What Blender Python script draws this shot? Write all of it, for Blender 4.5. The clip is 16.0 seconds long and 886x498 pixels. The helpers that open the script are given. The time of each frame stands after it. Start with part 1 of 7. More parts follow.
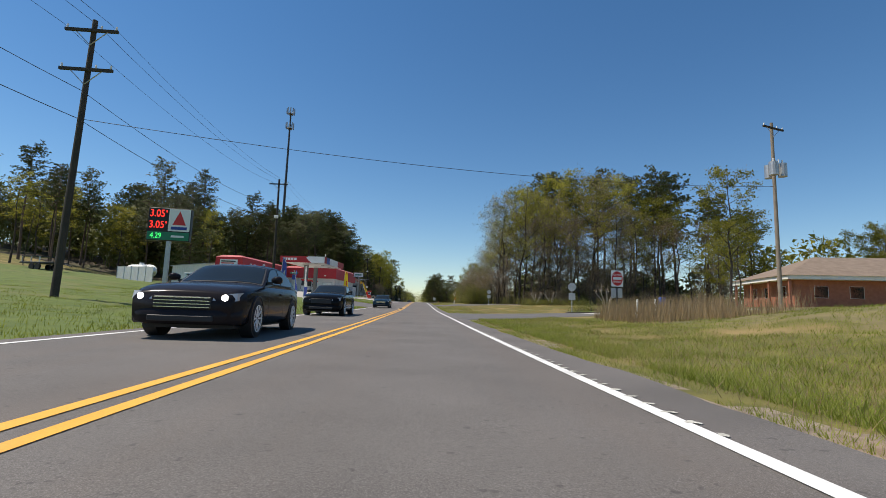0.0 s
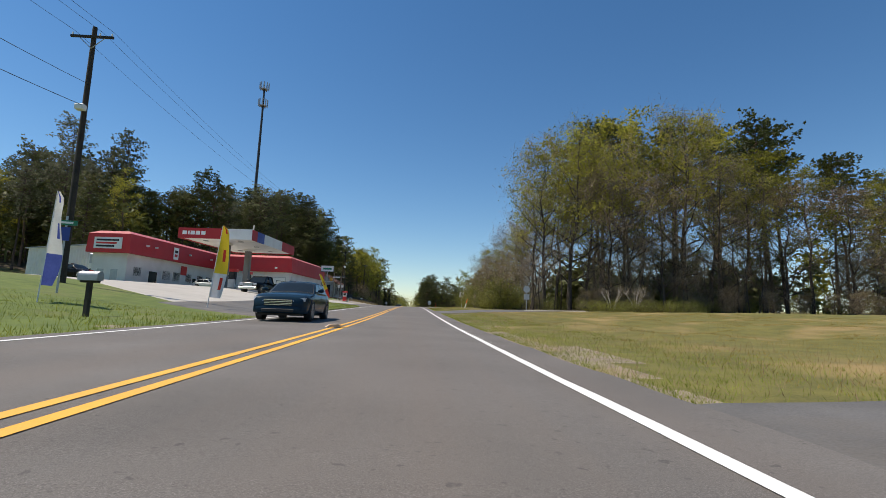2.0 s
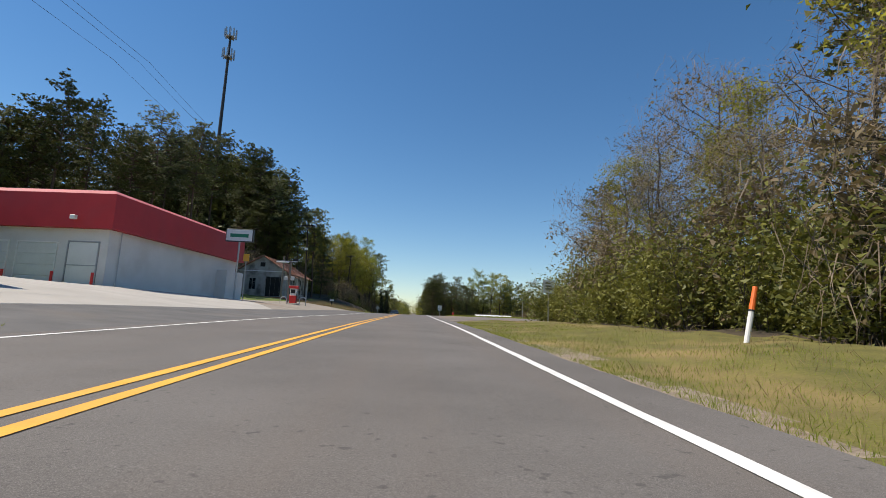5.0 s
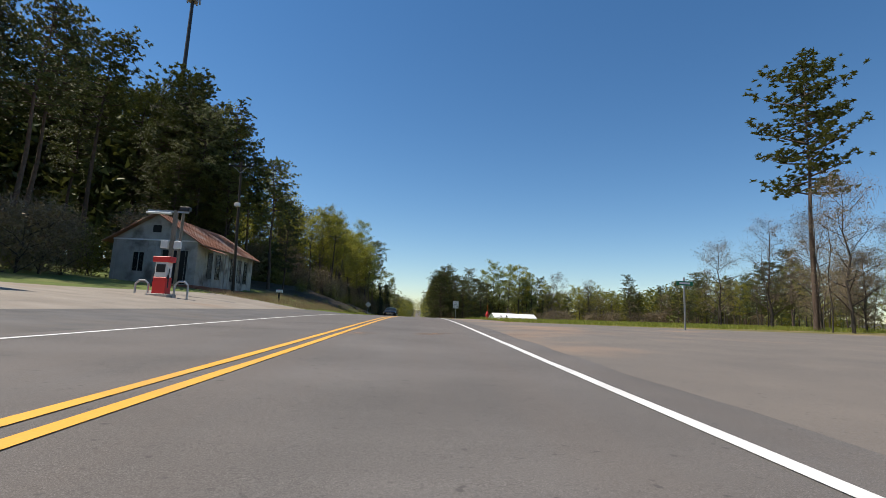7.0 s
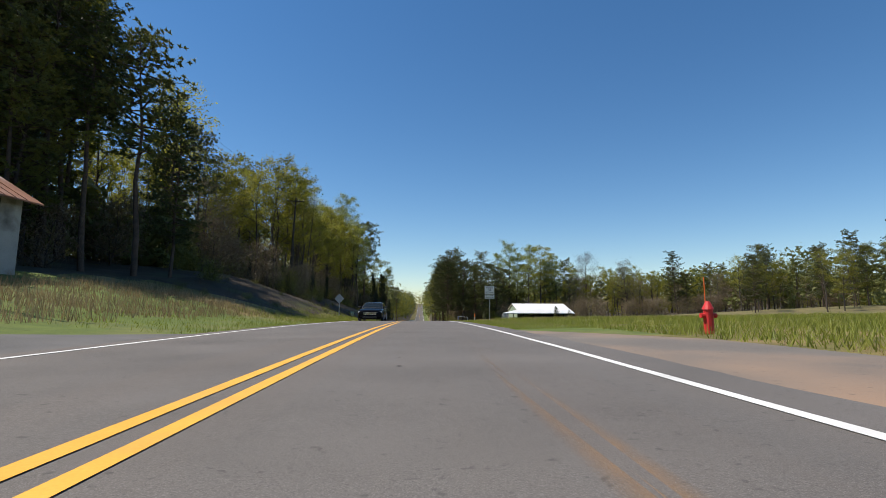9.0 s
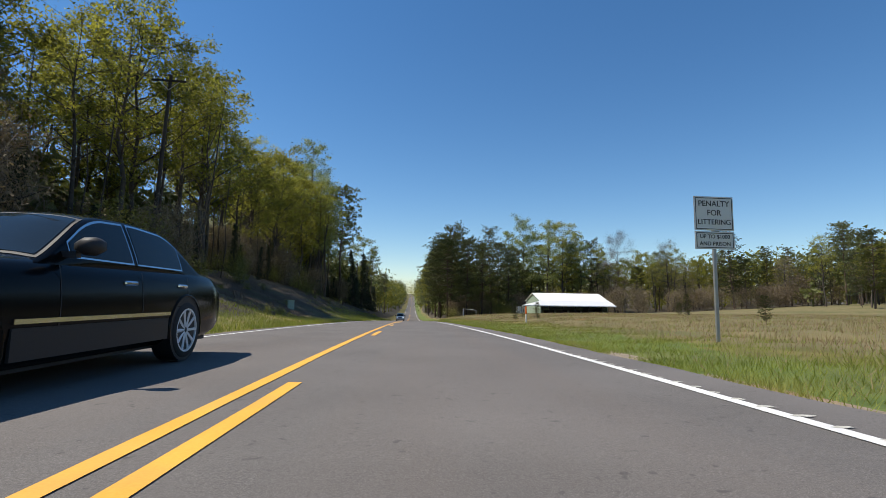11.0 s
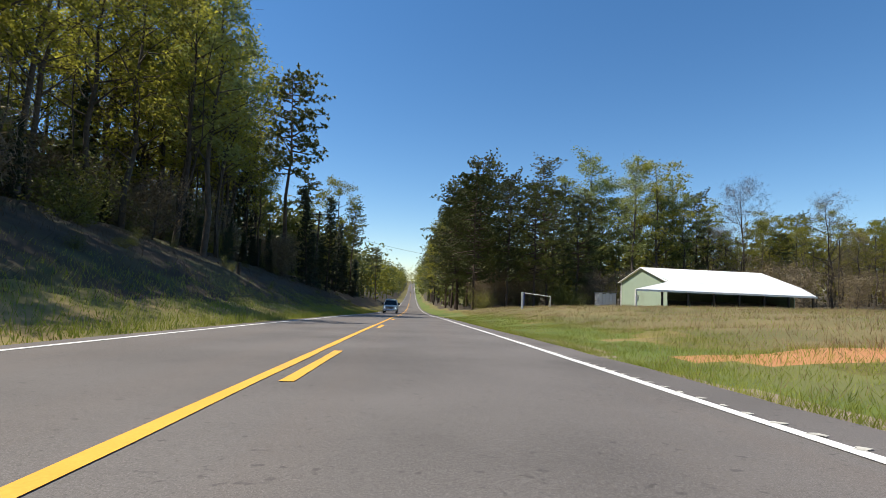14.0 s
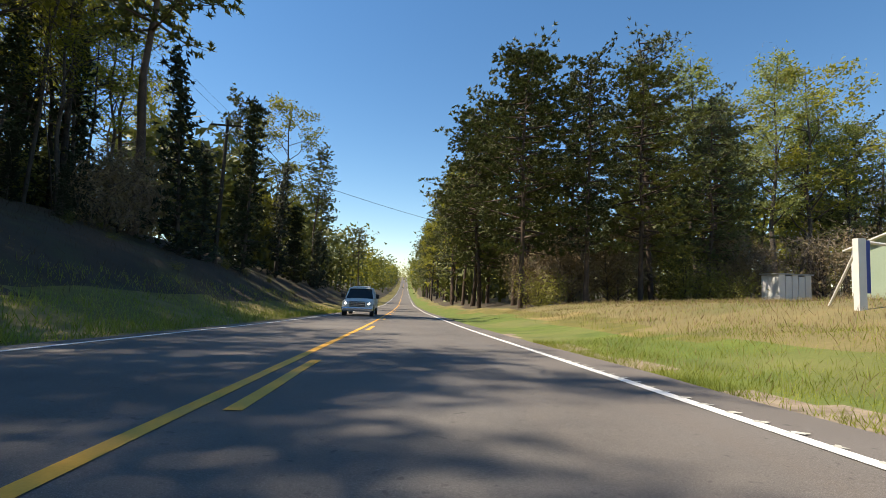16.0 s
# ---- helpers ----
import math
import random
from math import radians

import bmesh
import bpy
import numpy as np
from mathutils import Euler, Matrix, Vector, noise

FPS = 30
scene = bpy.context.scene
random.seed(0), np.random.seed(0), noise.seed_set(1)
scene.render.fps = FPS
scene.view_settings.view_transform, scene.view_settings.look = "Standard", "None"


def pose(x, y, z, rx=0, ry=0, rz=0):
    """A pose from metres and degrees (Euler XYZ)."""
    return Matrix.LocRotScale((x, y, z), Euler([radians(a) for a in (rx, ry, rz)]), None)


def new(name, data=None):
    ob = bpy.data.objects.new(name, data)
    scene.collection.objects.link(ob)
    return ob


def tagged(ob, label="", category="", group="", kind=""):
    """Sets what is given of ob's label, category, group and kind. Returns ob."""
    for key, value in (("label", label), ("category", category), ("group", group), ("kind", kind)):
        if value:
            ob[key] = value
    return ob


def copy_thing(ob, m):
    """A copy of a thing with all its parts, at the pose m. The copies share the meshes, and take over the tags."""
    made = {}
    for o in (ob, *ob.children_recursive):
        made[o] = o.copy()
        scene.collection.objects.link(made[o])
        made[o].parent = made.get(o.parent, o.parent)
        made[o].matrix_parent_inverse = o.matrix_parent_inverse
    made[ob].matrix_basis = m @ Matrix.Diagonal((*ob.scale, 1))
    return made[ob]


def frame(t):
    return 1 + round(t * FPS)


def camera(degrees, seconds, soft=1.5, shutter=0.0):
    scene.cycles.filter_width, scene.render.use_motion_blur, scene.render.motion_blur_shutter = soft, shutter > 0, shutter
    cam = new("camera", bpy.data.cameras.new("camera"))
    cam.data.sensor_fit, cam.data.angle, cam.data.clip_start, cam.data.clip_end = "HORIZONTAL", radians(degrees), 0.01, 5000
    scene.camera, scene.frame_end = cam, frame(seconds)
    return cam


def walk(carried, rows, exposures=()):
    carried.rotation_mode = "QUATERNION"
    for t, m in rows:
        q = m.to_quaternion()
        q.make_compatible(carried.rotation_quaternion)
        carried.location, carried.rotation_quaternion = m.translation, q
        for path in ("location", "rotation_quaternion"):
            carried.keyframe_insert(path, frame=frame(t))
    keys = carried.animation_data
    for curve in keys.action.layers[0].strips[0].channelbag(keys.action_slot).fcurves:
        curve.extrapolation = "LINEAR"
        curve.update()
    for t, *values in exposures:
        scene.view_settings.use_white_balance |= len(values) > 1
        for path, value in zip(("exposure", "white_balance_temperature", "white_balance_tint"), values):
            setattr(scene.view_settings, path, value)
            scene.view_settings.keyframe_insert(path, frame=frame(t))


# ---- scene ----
cam = camera(85.20, 16.0, soft=0.8)
ROWS = [
    (0.0, 0.092, -0.766, 0.711, -2.719, 7.131, -1.887),
    (0.5, 0.082, 8.547, 0.750, -2.709, 7.027, 0.827),
    (1.0, 0.118, 17.830, 0.836, -3.740, 7.395, 0.860),
    (1.5, 0.198, 27.001, 0.964, -4.021, 7.445, -1.441),
    (2.0, 0.235, 36.014, 1.048, -3.633, 7.755, -2.084),
    (2.5, 0.249, 44.877, 1.165, -3.362, 7.787, -1.493),
    (3.0, 0.233, 53.626, 1.294, -3.263, 7.920, -0.730),
    (3.5, 0.230, 62.336, 1.493, -3.442, 7.983, 0.136),
    (4.0, 0.248, 71.079, 1.696, -3.905, 8.215, -1.248),
    (4.5, 0.222, 79.844, 1.912, -3.979, 8.570, -3.036),
    (5.0, 0.172, 88.584, 2.135, -3.347, 8.385, -2.502),
    (7.5, -0.086, 132.200, 2.964, -2.606, 8.003, -2.413),
    (8.0, -0.213, 140.994, 3.141, -2.211, 7.882, -1.286),
    (8.5, -0.350, 149.854, 3.293, -2.382, 7.530, -0.283),
    (11.0, -0.688, 194.449, 3.102, -3.634, 6.114, -0.869),
    (11.5, -0.698, 203.437, 2.928, -3.667, 5.782, -1.092),
    (12.0, -0.657, 212.477, 2.686, -4.180, 5.204, -0.682),
    (12.5, -0.607, 221.543, 2.405, -4.498, 5.080, -3.025),
    (13.0, -0.589, 230.600, 2.087, -4.052, 5.284, -4.021),
    (13.5, -0.609, 239.637, 1.759, -3.514, 5.087, -3.241),
    (14.0, -0.654, 248.645, 1.431, -3.615, 4.862, -2.345),
    (14.5, -0.697, 257.596, 1.078, -3.480, 4.935, -1.912),
    (15.0, -0.700, 266.502, 0.724, -3.630, 4.839, -1.019),
    (15.5, -0.690, 275.296, 0.335, -3.941, 4.922, -0.657),
    (16.0, -0.646, 283.994, 0.005, -4.513, 4.552, -2.346),
]
walk(cam, [(t, pose(x, y, z, 90 + pitch, roll, yaw)) for t, x, y, z, yaw, pitch, roll in ROWS],
     exposures=[(0.0, 0.15, 6750, 10), (3.5, 0.2, 6750, 10), (8.0, 0.2, 6650, 10), (11.0, 0.25, 6450, 10), (13.0, 0.4, 6550, 10), (15.0, 0.58, 6700, 10), (16.0, 0.74, 7300, 10)])

# ---- world, sun ----
SUN_AZ, SUN_EL = radians(-84.0), radians(58.5)   # azimuth from +y towards +x
world = bpy.data.worlds.new("world")
scene.world = world
world.use_nodes = True
wn = world.node_tree.nodes
sky = wn.new("ShaderNodeTexSky")
sky.sky_type = "NISHITA"
sky.sun_disc = False
sky.sun_elevation, sky.sun_rotation = SUN_EL, SUN_AZ
sky.air_density, sky.dust_density, sky.ozone_density = 1.0, 0.0, 2.5
tone = wn.new("ShaderNodeHueSaturation")
tone.inputs["Saturation"].default_value = 1.24
world.node_tree.links.new(sky.outputs[0], tone.inputs["Color"])
world.node_tree.links.new(tone.outputs[0], wn["Background"].inputs[0])
wn["Background"].inputs[1].default_value = 0.108
sun = new("sun", bpy.data.lights.new("sun", "SUN"))
sun.data.energy, sun.data.angle, sun.data.color = 4.8, radians(0.53), (1.0, 0.93, 0.82)
to_sun = Vector((math.sin(SUN_AZ) * math.cos(SUN_EL), math.cos(SUN_AZ) * math.cos(SUN_EL), math.sin(SUN_EL)))
sun.matrix_world = to_sun.to_track_quat("Z", "Y").to_matrix().to_4x4()


# ---- materials ----
def material(name, dark, light, scale=4.0, fine=60.0, rough=0.8, metal=0.0, bump=0.15, spread=0.5, random_mix=0.0, third=None, third_scale=0.4,
             third_amount=0.5, translucent=0.0, coat=0.0, stretch=None, lanes=None, grain=0.0):
    """Two colours mixed by a coarse and a fine noise, a third in patches, relief and a little change from object to object."""
    m = bpy.data.materials.new(name)
    m.use_nodes = True
    nt = m.node_tree
    n, link = nt.nodes, nt.links.new
    bsdf = n["Principled BSDF"]
    co = n.new("ShaderNodeTexCoord")
    vec = co.outputs["Object"]
    if stretch:
        mp = n.new("ShaderNodeMapping")
        mp.inputs["Scale"].default_value = stretch
        link(vec, mp.inputs[0])
        vec = mp.outputs[0]

    def noise_of(sc, detail=4.0):
        t = n.new("ShaderNodeTexNoise")
        t.inputs["Scale"].default_value, t.inputs["Detail"].default_value = sc, detail
        link(vec, t.inputs["Vector"])
        return t.outputs["Fac"]

    def math_node(op, a, b):
        t = n.new("ShaderNodeMath")
        t.operation = op
        for k, v in enumerate((a, b)):
            if isinstance(v, (int, float)):
                t.inputs[k].default_value = v
            else:
                link(v, t.inputs[k])
        return t.outputs[0]

    big, small = noise_of(scale), noise_of(fine, 2.0)
    fac = math_node("ADD", math_node("MULTIPLY", big, 0.6), math_node("MULTIPLY", small, 0.4))
    ramp = n.new("ShaderNodeMapRange")
    ramp.inputs["From Min"].default_value, ramp.inputs["From Max"].default_value = 0.5 - spread / 2.5, 0.5 + spread / 2.5
    link(fac, ramp.inputs["Value"])
    value = ramp.outputs[0]
    if random_mix:
        info = n.new("ShaderNodeObjectInfo")
        shift = math_node("MULTIPLY", math_node("SUBTRACT", info.outputs["Random"], 0.5), random_mix)
        clamp = n.new("ShaderNodeClamp")
        link(math_node("ADD", value, shift), clamp.inputs[0])
        value = clamp.outputs[0]
    mix = n.new("ShaderNodeMix")
    mix.data_type = "RGBA"
    mix.inputs["A"].default_value, mix.inputs["B"].default_value = (*dark, 1), (*light, 1)
    link(value, mix.inputs["Factor"])
    colour = mix.outputs["Result"]
    if third:
        pr = n.new("ShaderNodeMapRange")
        pr.inputs["From Min"].default_value, pr.inputs["From Max"].default_value = 0.5, 0.68
        pr.inputs["To Max"].default_value = third_amount
        link(noise_of(third_scale, 5.0), pr.inputs["Value"])
        m2 = n.new("ShaderNodeMix")
        m2.data_type = "RGBA"
        m2.inputs["B"].default_value = (*third, 1)
        link(colour, m2.inputs["A"])
        link(pr.outputs[0], m2.inputs["Factor"])
        colour = m2.outputs["Result"]
    if lanes:
        mp2 = n.new("ShaderNodeMapping")
        mp2.inputs["Scale"].default_value = (1.1, 0.03, 1.0)
        link(co.outputs["Object"], mp2.inputs[0])
        t2 = n.new("ShaderNodeTexNoise")
        t2.inputs["Scale"].default_value, t2.inputs["Detail"].default_value = 1.0, 3.0
        link(mp2.outputs[0], t2.inputs["Vector"])
        r2 = n.new("ShaderNodeMapRange")
        r2.inputs["From Min"].default_value, r2.inputs["From Max"].default_value, r2.inputs["To Max"].default_value = 0.45, 0.7, 0.55
        link(t2.outputs["Fac"], r2.inputs["Value"])
        m3 = n.new("ShaderNodeMix")
        m3.data_type = "RGBA"
        m3.inputs["B"].default_value = (*lanes, 1)
        link(colour, m3.inputs["A"])
        link(r2.outputs[0], m3.inputs["Factor"])
        colour = m3.outputs["Result"]
    for sc, lo, hi, shade in ((210, 0.5, 0.75, (0.3, 0.285, 0.26)), (120, 0.55, 0.8, (0.02, 0.019, 0.018)), (14, 0.69, 0.76, (0.035, 0.033, 0.03))) if grain else ():
        # single stones and dark specks in the wearing course
        g1 = n.new("ShaderNodeMapRange")
        g1.inputs["From Min"].default_value, g1.inputs["From Max"].default_value, g1.inputs["To Max"].default_value = lo, hi, grain
        link(noise_of(sc, 1.0), g1.inputs["Value"])
        g2 = n.new("ShaderNodeMix")
        g2.data_type = "RGBA"
        g2.inputs["B"].default_value = (*shade, 1)
        link(colour, g2.inputs["A"])
        link(g1.outputs[0], g2.inputs["Factor"])
        colour = g2.outputs["Result"]
    link(colour, bsdf.inputs["Base Color"])
    bsdf.inputs["Roughness"].default_value, bsdf.inputs["Metallic"].default_value = rough, metal
    bsdf.inputs["Coat Weight"].default_value = coat
    if bump:
        b = n.new("ShaderNodeBump")
        b.inputs["Strength"].default_value, b.inputs["Distance"].default_value = bump, 0.02
        link(fac, b.inputs["Height"])
        link(b.outputs[0], bsdf.inputs["Normal"])
    if translucent:
        tr = n.new("ShaderNodeBsdfTranslucent")
        link(colour, tr.inputs["Color"])
        ms = n.new("ShaderNodeMixShader")
        ms.inputs[0].default_value = translucent
        link(bsdf.outputs[0], ms.inputs[1])
        link(tr.outputs[0], ms.inputs[2])
        link(ms.outputs[0], n["Material Output"].inputs["Surface"])
    return m


def plain(name, colour, rough=0.5, metal=0.0, coat=0.0, var=0.12):
    d = tuple(c * (1 - var) for c in colour)
    l = tuple(min(1, c * (1 + var)) for c in colour)
    return material(name, d, l, 3.0, 40.0, rough, metal, 0.04, 0.8, coat=coat)


def glowing(name, colour, strength):
    m = bpy.data.materials.new(name)
    m.use_nodes = True
    b = m.node_tree.nodes["Principled BSDF"]
    b.inputs["Base Color"].default_value = (*[c * 0.2 for c in colour], 1)
    b.inputs["Emission Color"].default_value, b.inputs["Emission Strength"].default_value = (*colour, 1), strength
    return m


def glass(name, tint=(0.015, 0.02, 0.022), rough=0.03):
    m = bpy.data.materials.new(name)
    m.use_nodes = True
    b = m.node_tree.nodes["Principled BSDF"]
    b.inputs["Base Color"].default_value, b.inputs["Roughness"].default_value = (*tint, 1), rough
    b.inputs["Specular IOR Level"].default_value = 0.25
    return m


ASPHALT = material("asphalt", (0.075, 0.066, 0.06), (0.152, 0.137, 0.126), 0.5, 70, 0.88, bump=0.25, third=(0.135, 0.121, 0.11), third_scale=0.2, third_amount=0.3, spread=0.42, lanes=(0.13, 0.105, 0.088), grain=0.5)
ASPHALT_OLD = material("old_asphalt", (0.075, 0.072, 0.07), (0.15, 0.143, 0.138), 0.9, 45, 0.9, bump=0.5, third=(0.17, 0.14, 0.11), third_scale=0.3, third_amount=0.45)
SIDE_ROAD = material("dusty_asphalt", (0.115, 0.1, 0.088), (0.2, 0.168, 0.138), 0.6, 60, 0.9, bump=0.3, third=(0.36, 0.215, 0.125), third_scale=0.15, third_amount=0.8, grain=0.4)
CONCRETE = material("concrete", (0.34, 0.315, 0.28), (0.47, 0.44, 0.4), 0.6, 30, 0.85, bump=0.15, third=(0.4, 0.37, 0.33), third_scale=0.18, third_amount=0.6)
DUSTY_CONCRETE = material("dusty_concrete", (0.2, 0.17, 0.14), (0.34, 0.3, 0.25), 0.5, 30, 0.9, bump=0.3, third=(0.26, 0.17, 0.11), third_scale=0.2, third_amount=0.6)
GRAVEL = material("gravel_edge", (0.13, 0.1, 0.07), (0.36, 0.29, 0.21), 6, 40, 0.95, bump=0.8, third=(0.3, 0.17, 0.09), third_scale=0.4)
YELLOW = material("yellow_line_paint", (0.7, 0.34, 0.03), (0.84, 0.44, 0.055), 2.0, 60, 0.7, bump=0.1, third=(0.5, 0.28, 0.08), third_scale=1.2, third_amount=0.35)
WHITE_LINE = material("white_line_paint", (0.66, 0.65, 0.62), (0.82, 0.81, 0.79), 2.0, 60, 0.7, bump=0.1, third=(0.4, 0.39, 0.37), third_scale=1.6, third_amount=0.3)
GRASS = material("grass_ground", (0.066, 0.066, 0.012), (0.19, 0.165, 0.036), 1.6, 22, 0.95, bump=1.0, spread=0.55, third=(0.34, 0.225, 0.1), third_scale=0.35, third_amount=0.65)
LAWN = material("mown_lawn", (0.05, 0.08, 0.01), (0.14, 0.18, 0.026), 1.4, 24, 0.95, bump=1.0, spread=0.55, third=(0.2, 0.16, 0.07), third_scale=0.3, third_amount=0.4)
MEADOW = material("dry_meadow", (0.09, 0.085, 0.025), (0.24, 0.185, 0.08), 0.8, 14, 0.95, bump=1.0, spread=0.6, third=(0.08, 0.095, 0.02), third_scale=0.12, third_amount=0.7)
# dark litter, taken nearly black so the colour also carries the trees' shade
BANK = material("shaded_bank_soil_and_litter", (0.016, 0.011, 0.006), (0.06, 0.04, 0.021), 0.9, 8, 0.95, bump=1.0, spread=0.7, third=(0.055, 0.065, 0.015), third_scale=0.3, third_amount=0.7)
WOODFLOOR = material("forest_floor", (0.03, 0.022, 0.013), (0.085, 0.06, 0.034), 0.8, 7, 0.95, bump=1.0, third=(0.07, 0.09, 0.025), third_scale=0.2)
CLAY = material("red_clay", (0.38, 0.16, 0.06), (0.5, 0.25, 0.11), 2, 30, 0.95, bump=0.5)
BARK = material("bark", (0.035, 0.027, 0.021), (0.105, 0.085, 0.066), 3, 25, 0.95, bump=0.6, random_mix=0.6)
PINE_BARK = material("pine_bark", (0.05, 0.036, 0.027), (0.14, 0.095, 0.07), 3, 25, 0.95, bump=0.6, random_mix=0.6)
TWIG = material("grey_twigs", (0.15, 0.112, 0.075), (0.33, 0.262, 0.19), 1, 10, 0.9, bump=0, random_mix=0.5)
LEAF = material("spring_leaves", (0.13, 0.132, 0.017), (0.33, 0.31, 0.05), 0.5, 3, 0.6, bump=0, random_mix=0.9, translucent=0.75)
LEAF_Y = material("yellow_green_leaves", (0.17, 0.17, 0.019), (0.4, 0.385, 0.06), 0.5, 3, 0.6, bump=0, random_mix=0.9, translucent=0.72)
LEAF_B = material("budding_brown_leaves", (0.15, 0.105, 0.05), (0.25, 0.2, 0.1), 0.35, 3, 0.7, bump=0, random_mix=0.8, translucent=0.3)
NEEDLE = material("pine_needles", (0.045, 0.058, 0.014), (0.145, 0.155, 0.034), 0.3, 3, 0.6, bump=0, random_mix=0.8, translucent=0.2)
CEDAR = material("cedar_needles", (0.018, 0.028, 0.012), (0.045, 0.06, 0.022), 0.3, 3, 0.7, bump=0, random_mix=0.8, translucent=0.1)
SHRUB = material("shrub_leaves", (0.09, 0.1, 0.015), (0.26, 0.25, 0.045), 0.6, 4, 0.6, bump=0, random_mix=0.9, translucent=0.3)
BLADE = material("grass_blades", (0.14, 0.18, 0.018), (0.36, 0.385, 0.06), 0.8, 7, 0.6, bump=0, translucent=0.4, third=(0.3, 0.25, 0.09), third_scale=0.4, third_amount=0.3)
LAWN_BLADE = material("dry_lawn_blades", (0.21, 0.155, 0.024), (0.44, 0.31, 0.08), 0.6, 6, 0.6, bump=0, translucent=0.4, third=(0.38, 0.27, 0.1), third_scale=0.35, third_amount=0.6)
BROWN_STRAW = material("brown_litter_blades", (0.045, 0.03, 0.016), (0.13, 0.088, 0.05), 0.4, 5, 0.8, bump=0, translucent=0.2)
STRAW = material("dry_grass_blades", (0.22, 0.15, 0.075), (0.42, 0.31, 0.17), 0.4, 5, 0.7, bump=0, translucent=0.3)
POLE_WOOD = material("treated_pole_wood", (0.022, 0.018, 0.015), (0.06, 0.048, 0.038), 2, 20, 0.9, bump=0.4, random_mix=0.7)
STEEL = material("galvanised_steel", (0.35, 0.36, 0.37), (0.5, 0.51, 0.52), 4, 40, 0.45, 0.7, 0.05)
DARK_METAL = plain("dark_metal", (0.03, 0.03, 0.032), 0.5, 0.3)
BLACK = plain("black_plastic", (0.02, 0.02, 0.021), 0.6)
RUBBER = plain("tyre_rubber", (0.022, 0.022, 0.022), 0.85)
RIM = plain("alloy_rim", (0.72, 0.72, 0.73), 0.35, 0.0)
CHROME = plain("chrome", (0.7, 0.7, 0.71), 0.15, 1.0)
WHITE = material("white_paint", (0.7, 0.69, 0.67), (0.82, 0.81, 0.79), 0.8, 20, 0.6, bump=0.05, third=(0.55, 0.52, 0.48), third_scale=0.5, third_amount=0.4)
WALL_WHITE = material("white_block_wall", (0.62, 0.61, 0.59), (0.74, 0.73, 0.71), 0.5, 12, 0.8, bump=0.15, third=(0.5, 0.47, 0.43), third_scale=0.35, third_amount=0.4)
RED = material("red_metal", (0.38, 0.012, 0.016), (0.48, 0.02, 0.024), 0.7, 30, 0.6, bump=0.03, third=(0.38, 0.03, 0.035), third_scale=0.4, third_amount=0.5)
RED_ROOF = material("faded_red_metal", (0.55, 0.12, 0.1), (0.66, 0.2, 0.17), 0.7, 30, 0.4, bump=0.03)
SIGN_WHITE = plain("sign_white", (0.78, 0.78, 0.76), 0.5, var=0.05)
SIGN_RED = plain("sign_red", (0.6, 0.03, 0.03), 0.5, var=0.06)
SIGN_BLACK = plain("sign_black", (0.015, 0.015, 0.016), 0.6)
SIGN_GREEN = plain("sign_green", (0.01, 0.19, 0.1), 0.5)
ORANGE = plain("orange_plastic", (0.85, 0.16, 0.02), 0.5)
PLASTIC_WHITE = plain("white_plastic", (0.75, 0.74, 0.71), 0.5)
BLUE = plain("blue_plastic", (0.03, 0.06, 0.3), 0.5)
BRICK = material("brick", (0.25, 0.09, 0.055), (0.4, 0.16, 0.1), 2, 12, 0.9, bump=0.3)
SHINGLE = material("brown_shingles", (0.16, 0.115, 0.085), (0.26, 0.2, 0.15), 1, 12, 0.9, bump=0.4)
GREEN_SIDING = material("pale_green_metal", (0.3, 0.38, 0.29), (0.38, 0.46, 0.36), 0.5, 10, 0.5, bump=0.05, third=(0.26, 0.3, 0.22), third_scale=0.5, third_amount=0.5)
ROOF_WHITE = material("white_metal_roof", (0.76, 0.76, 0.75), (0.84, 0.84, 0.83), 0.4, 10, 0.4, bump=0.03)
POPLAR = material("pale_poplar_leaves", (0.19, 0.22, 0.05), (0.33, 0.36, 0.11), 0.5, 3, 0.6, bump=0, random_mix=0.6, translucent=0.5)
KERB = material("weathered_kerb", (0.1, 0.075, 0.055), (0.26, 0.22, 0.18), 1.5, 20, 0.9, bump=0.4)
SCAR = material("milled_asphalt", (0.27, 0.26, 0.22), (0.66, 0.64, 0.57), 6, 60, 0.9, bump=0.6)
RUST_ROOF = material("rusty_tin_roof", (0.2, 0.08, 0.04), (0.42, 0.2, 0.12), 0.6, 8, 0.7, 0.2, 0.2, third=(0.45, 0.4, 0.36), third_scale=0.4, third_amount=0.6)
OLD_WALL = material("weathered_white_boards", (0.3, 0.28, 0.25), (0.5, 0.48, 0.44), 1.0, 18, 0.9, bump=0.3, third=(0.1, 0.085, 0.07), third_scale=0.6, third_amount=0.85)
DARK_IN = plain("dark_interior", (0.02, 0.018, 0.016), 0.9)
GLASS = glass("dark_glass")
DARK_IN_GLASS = glass("dusty_dark_glass", (0.05, 0.05, 0.05), 0.35)


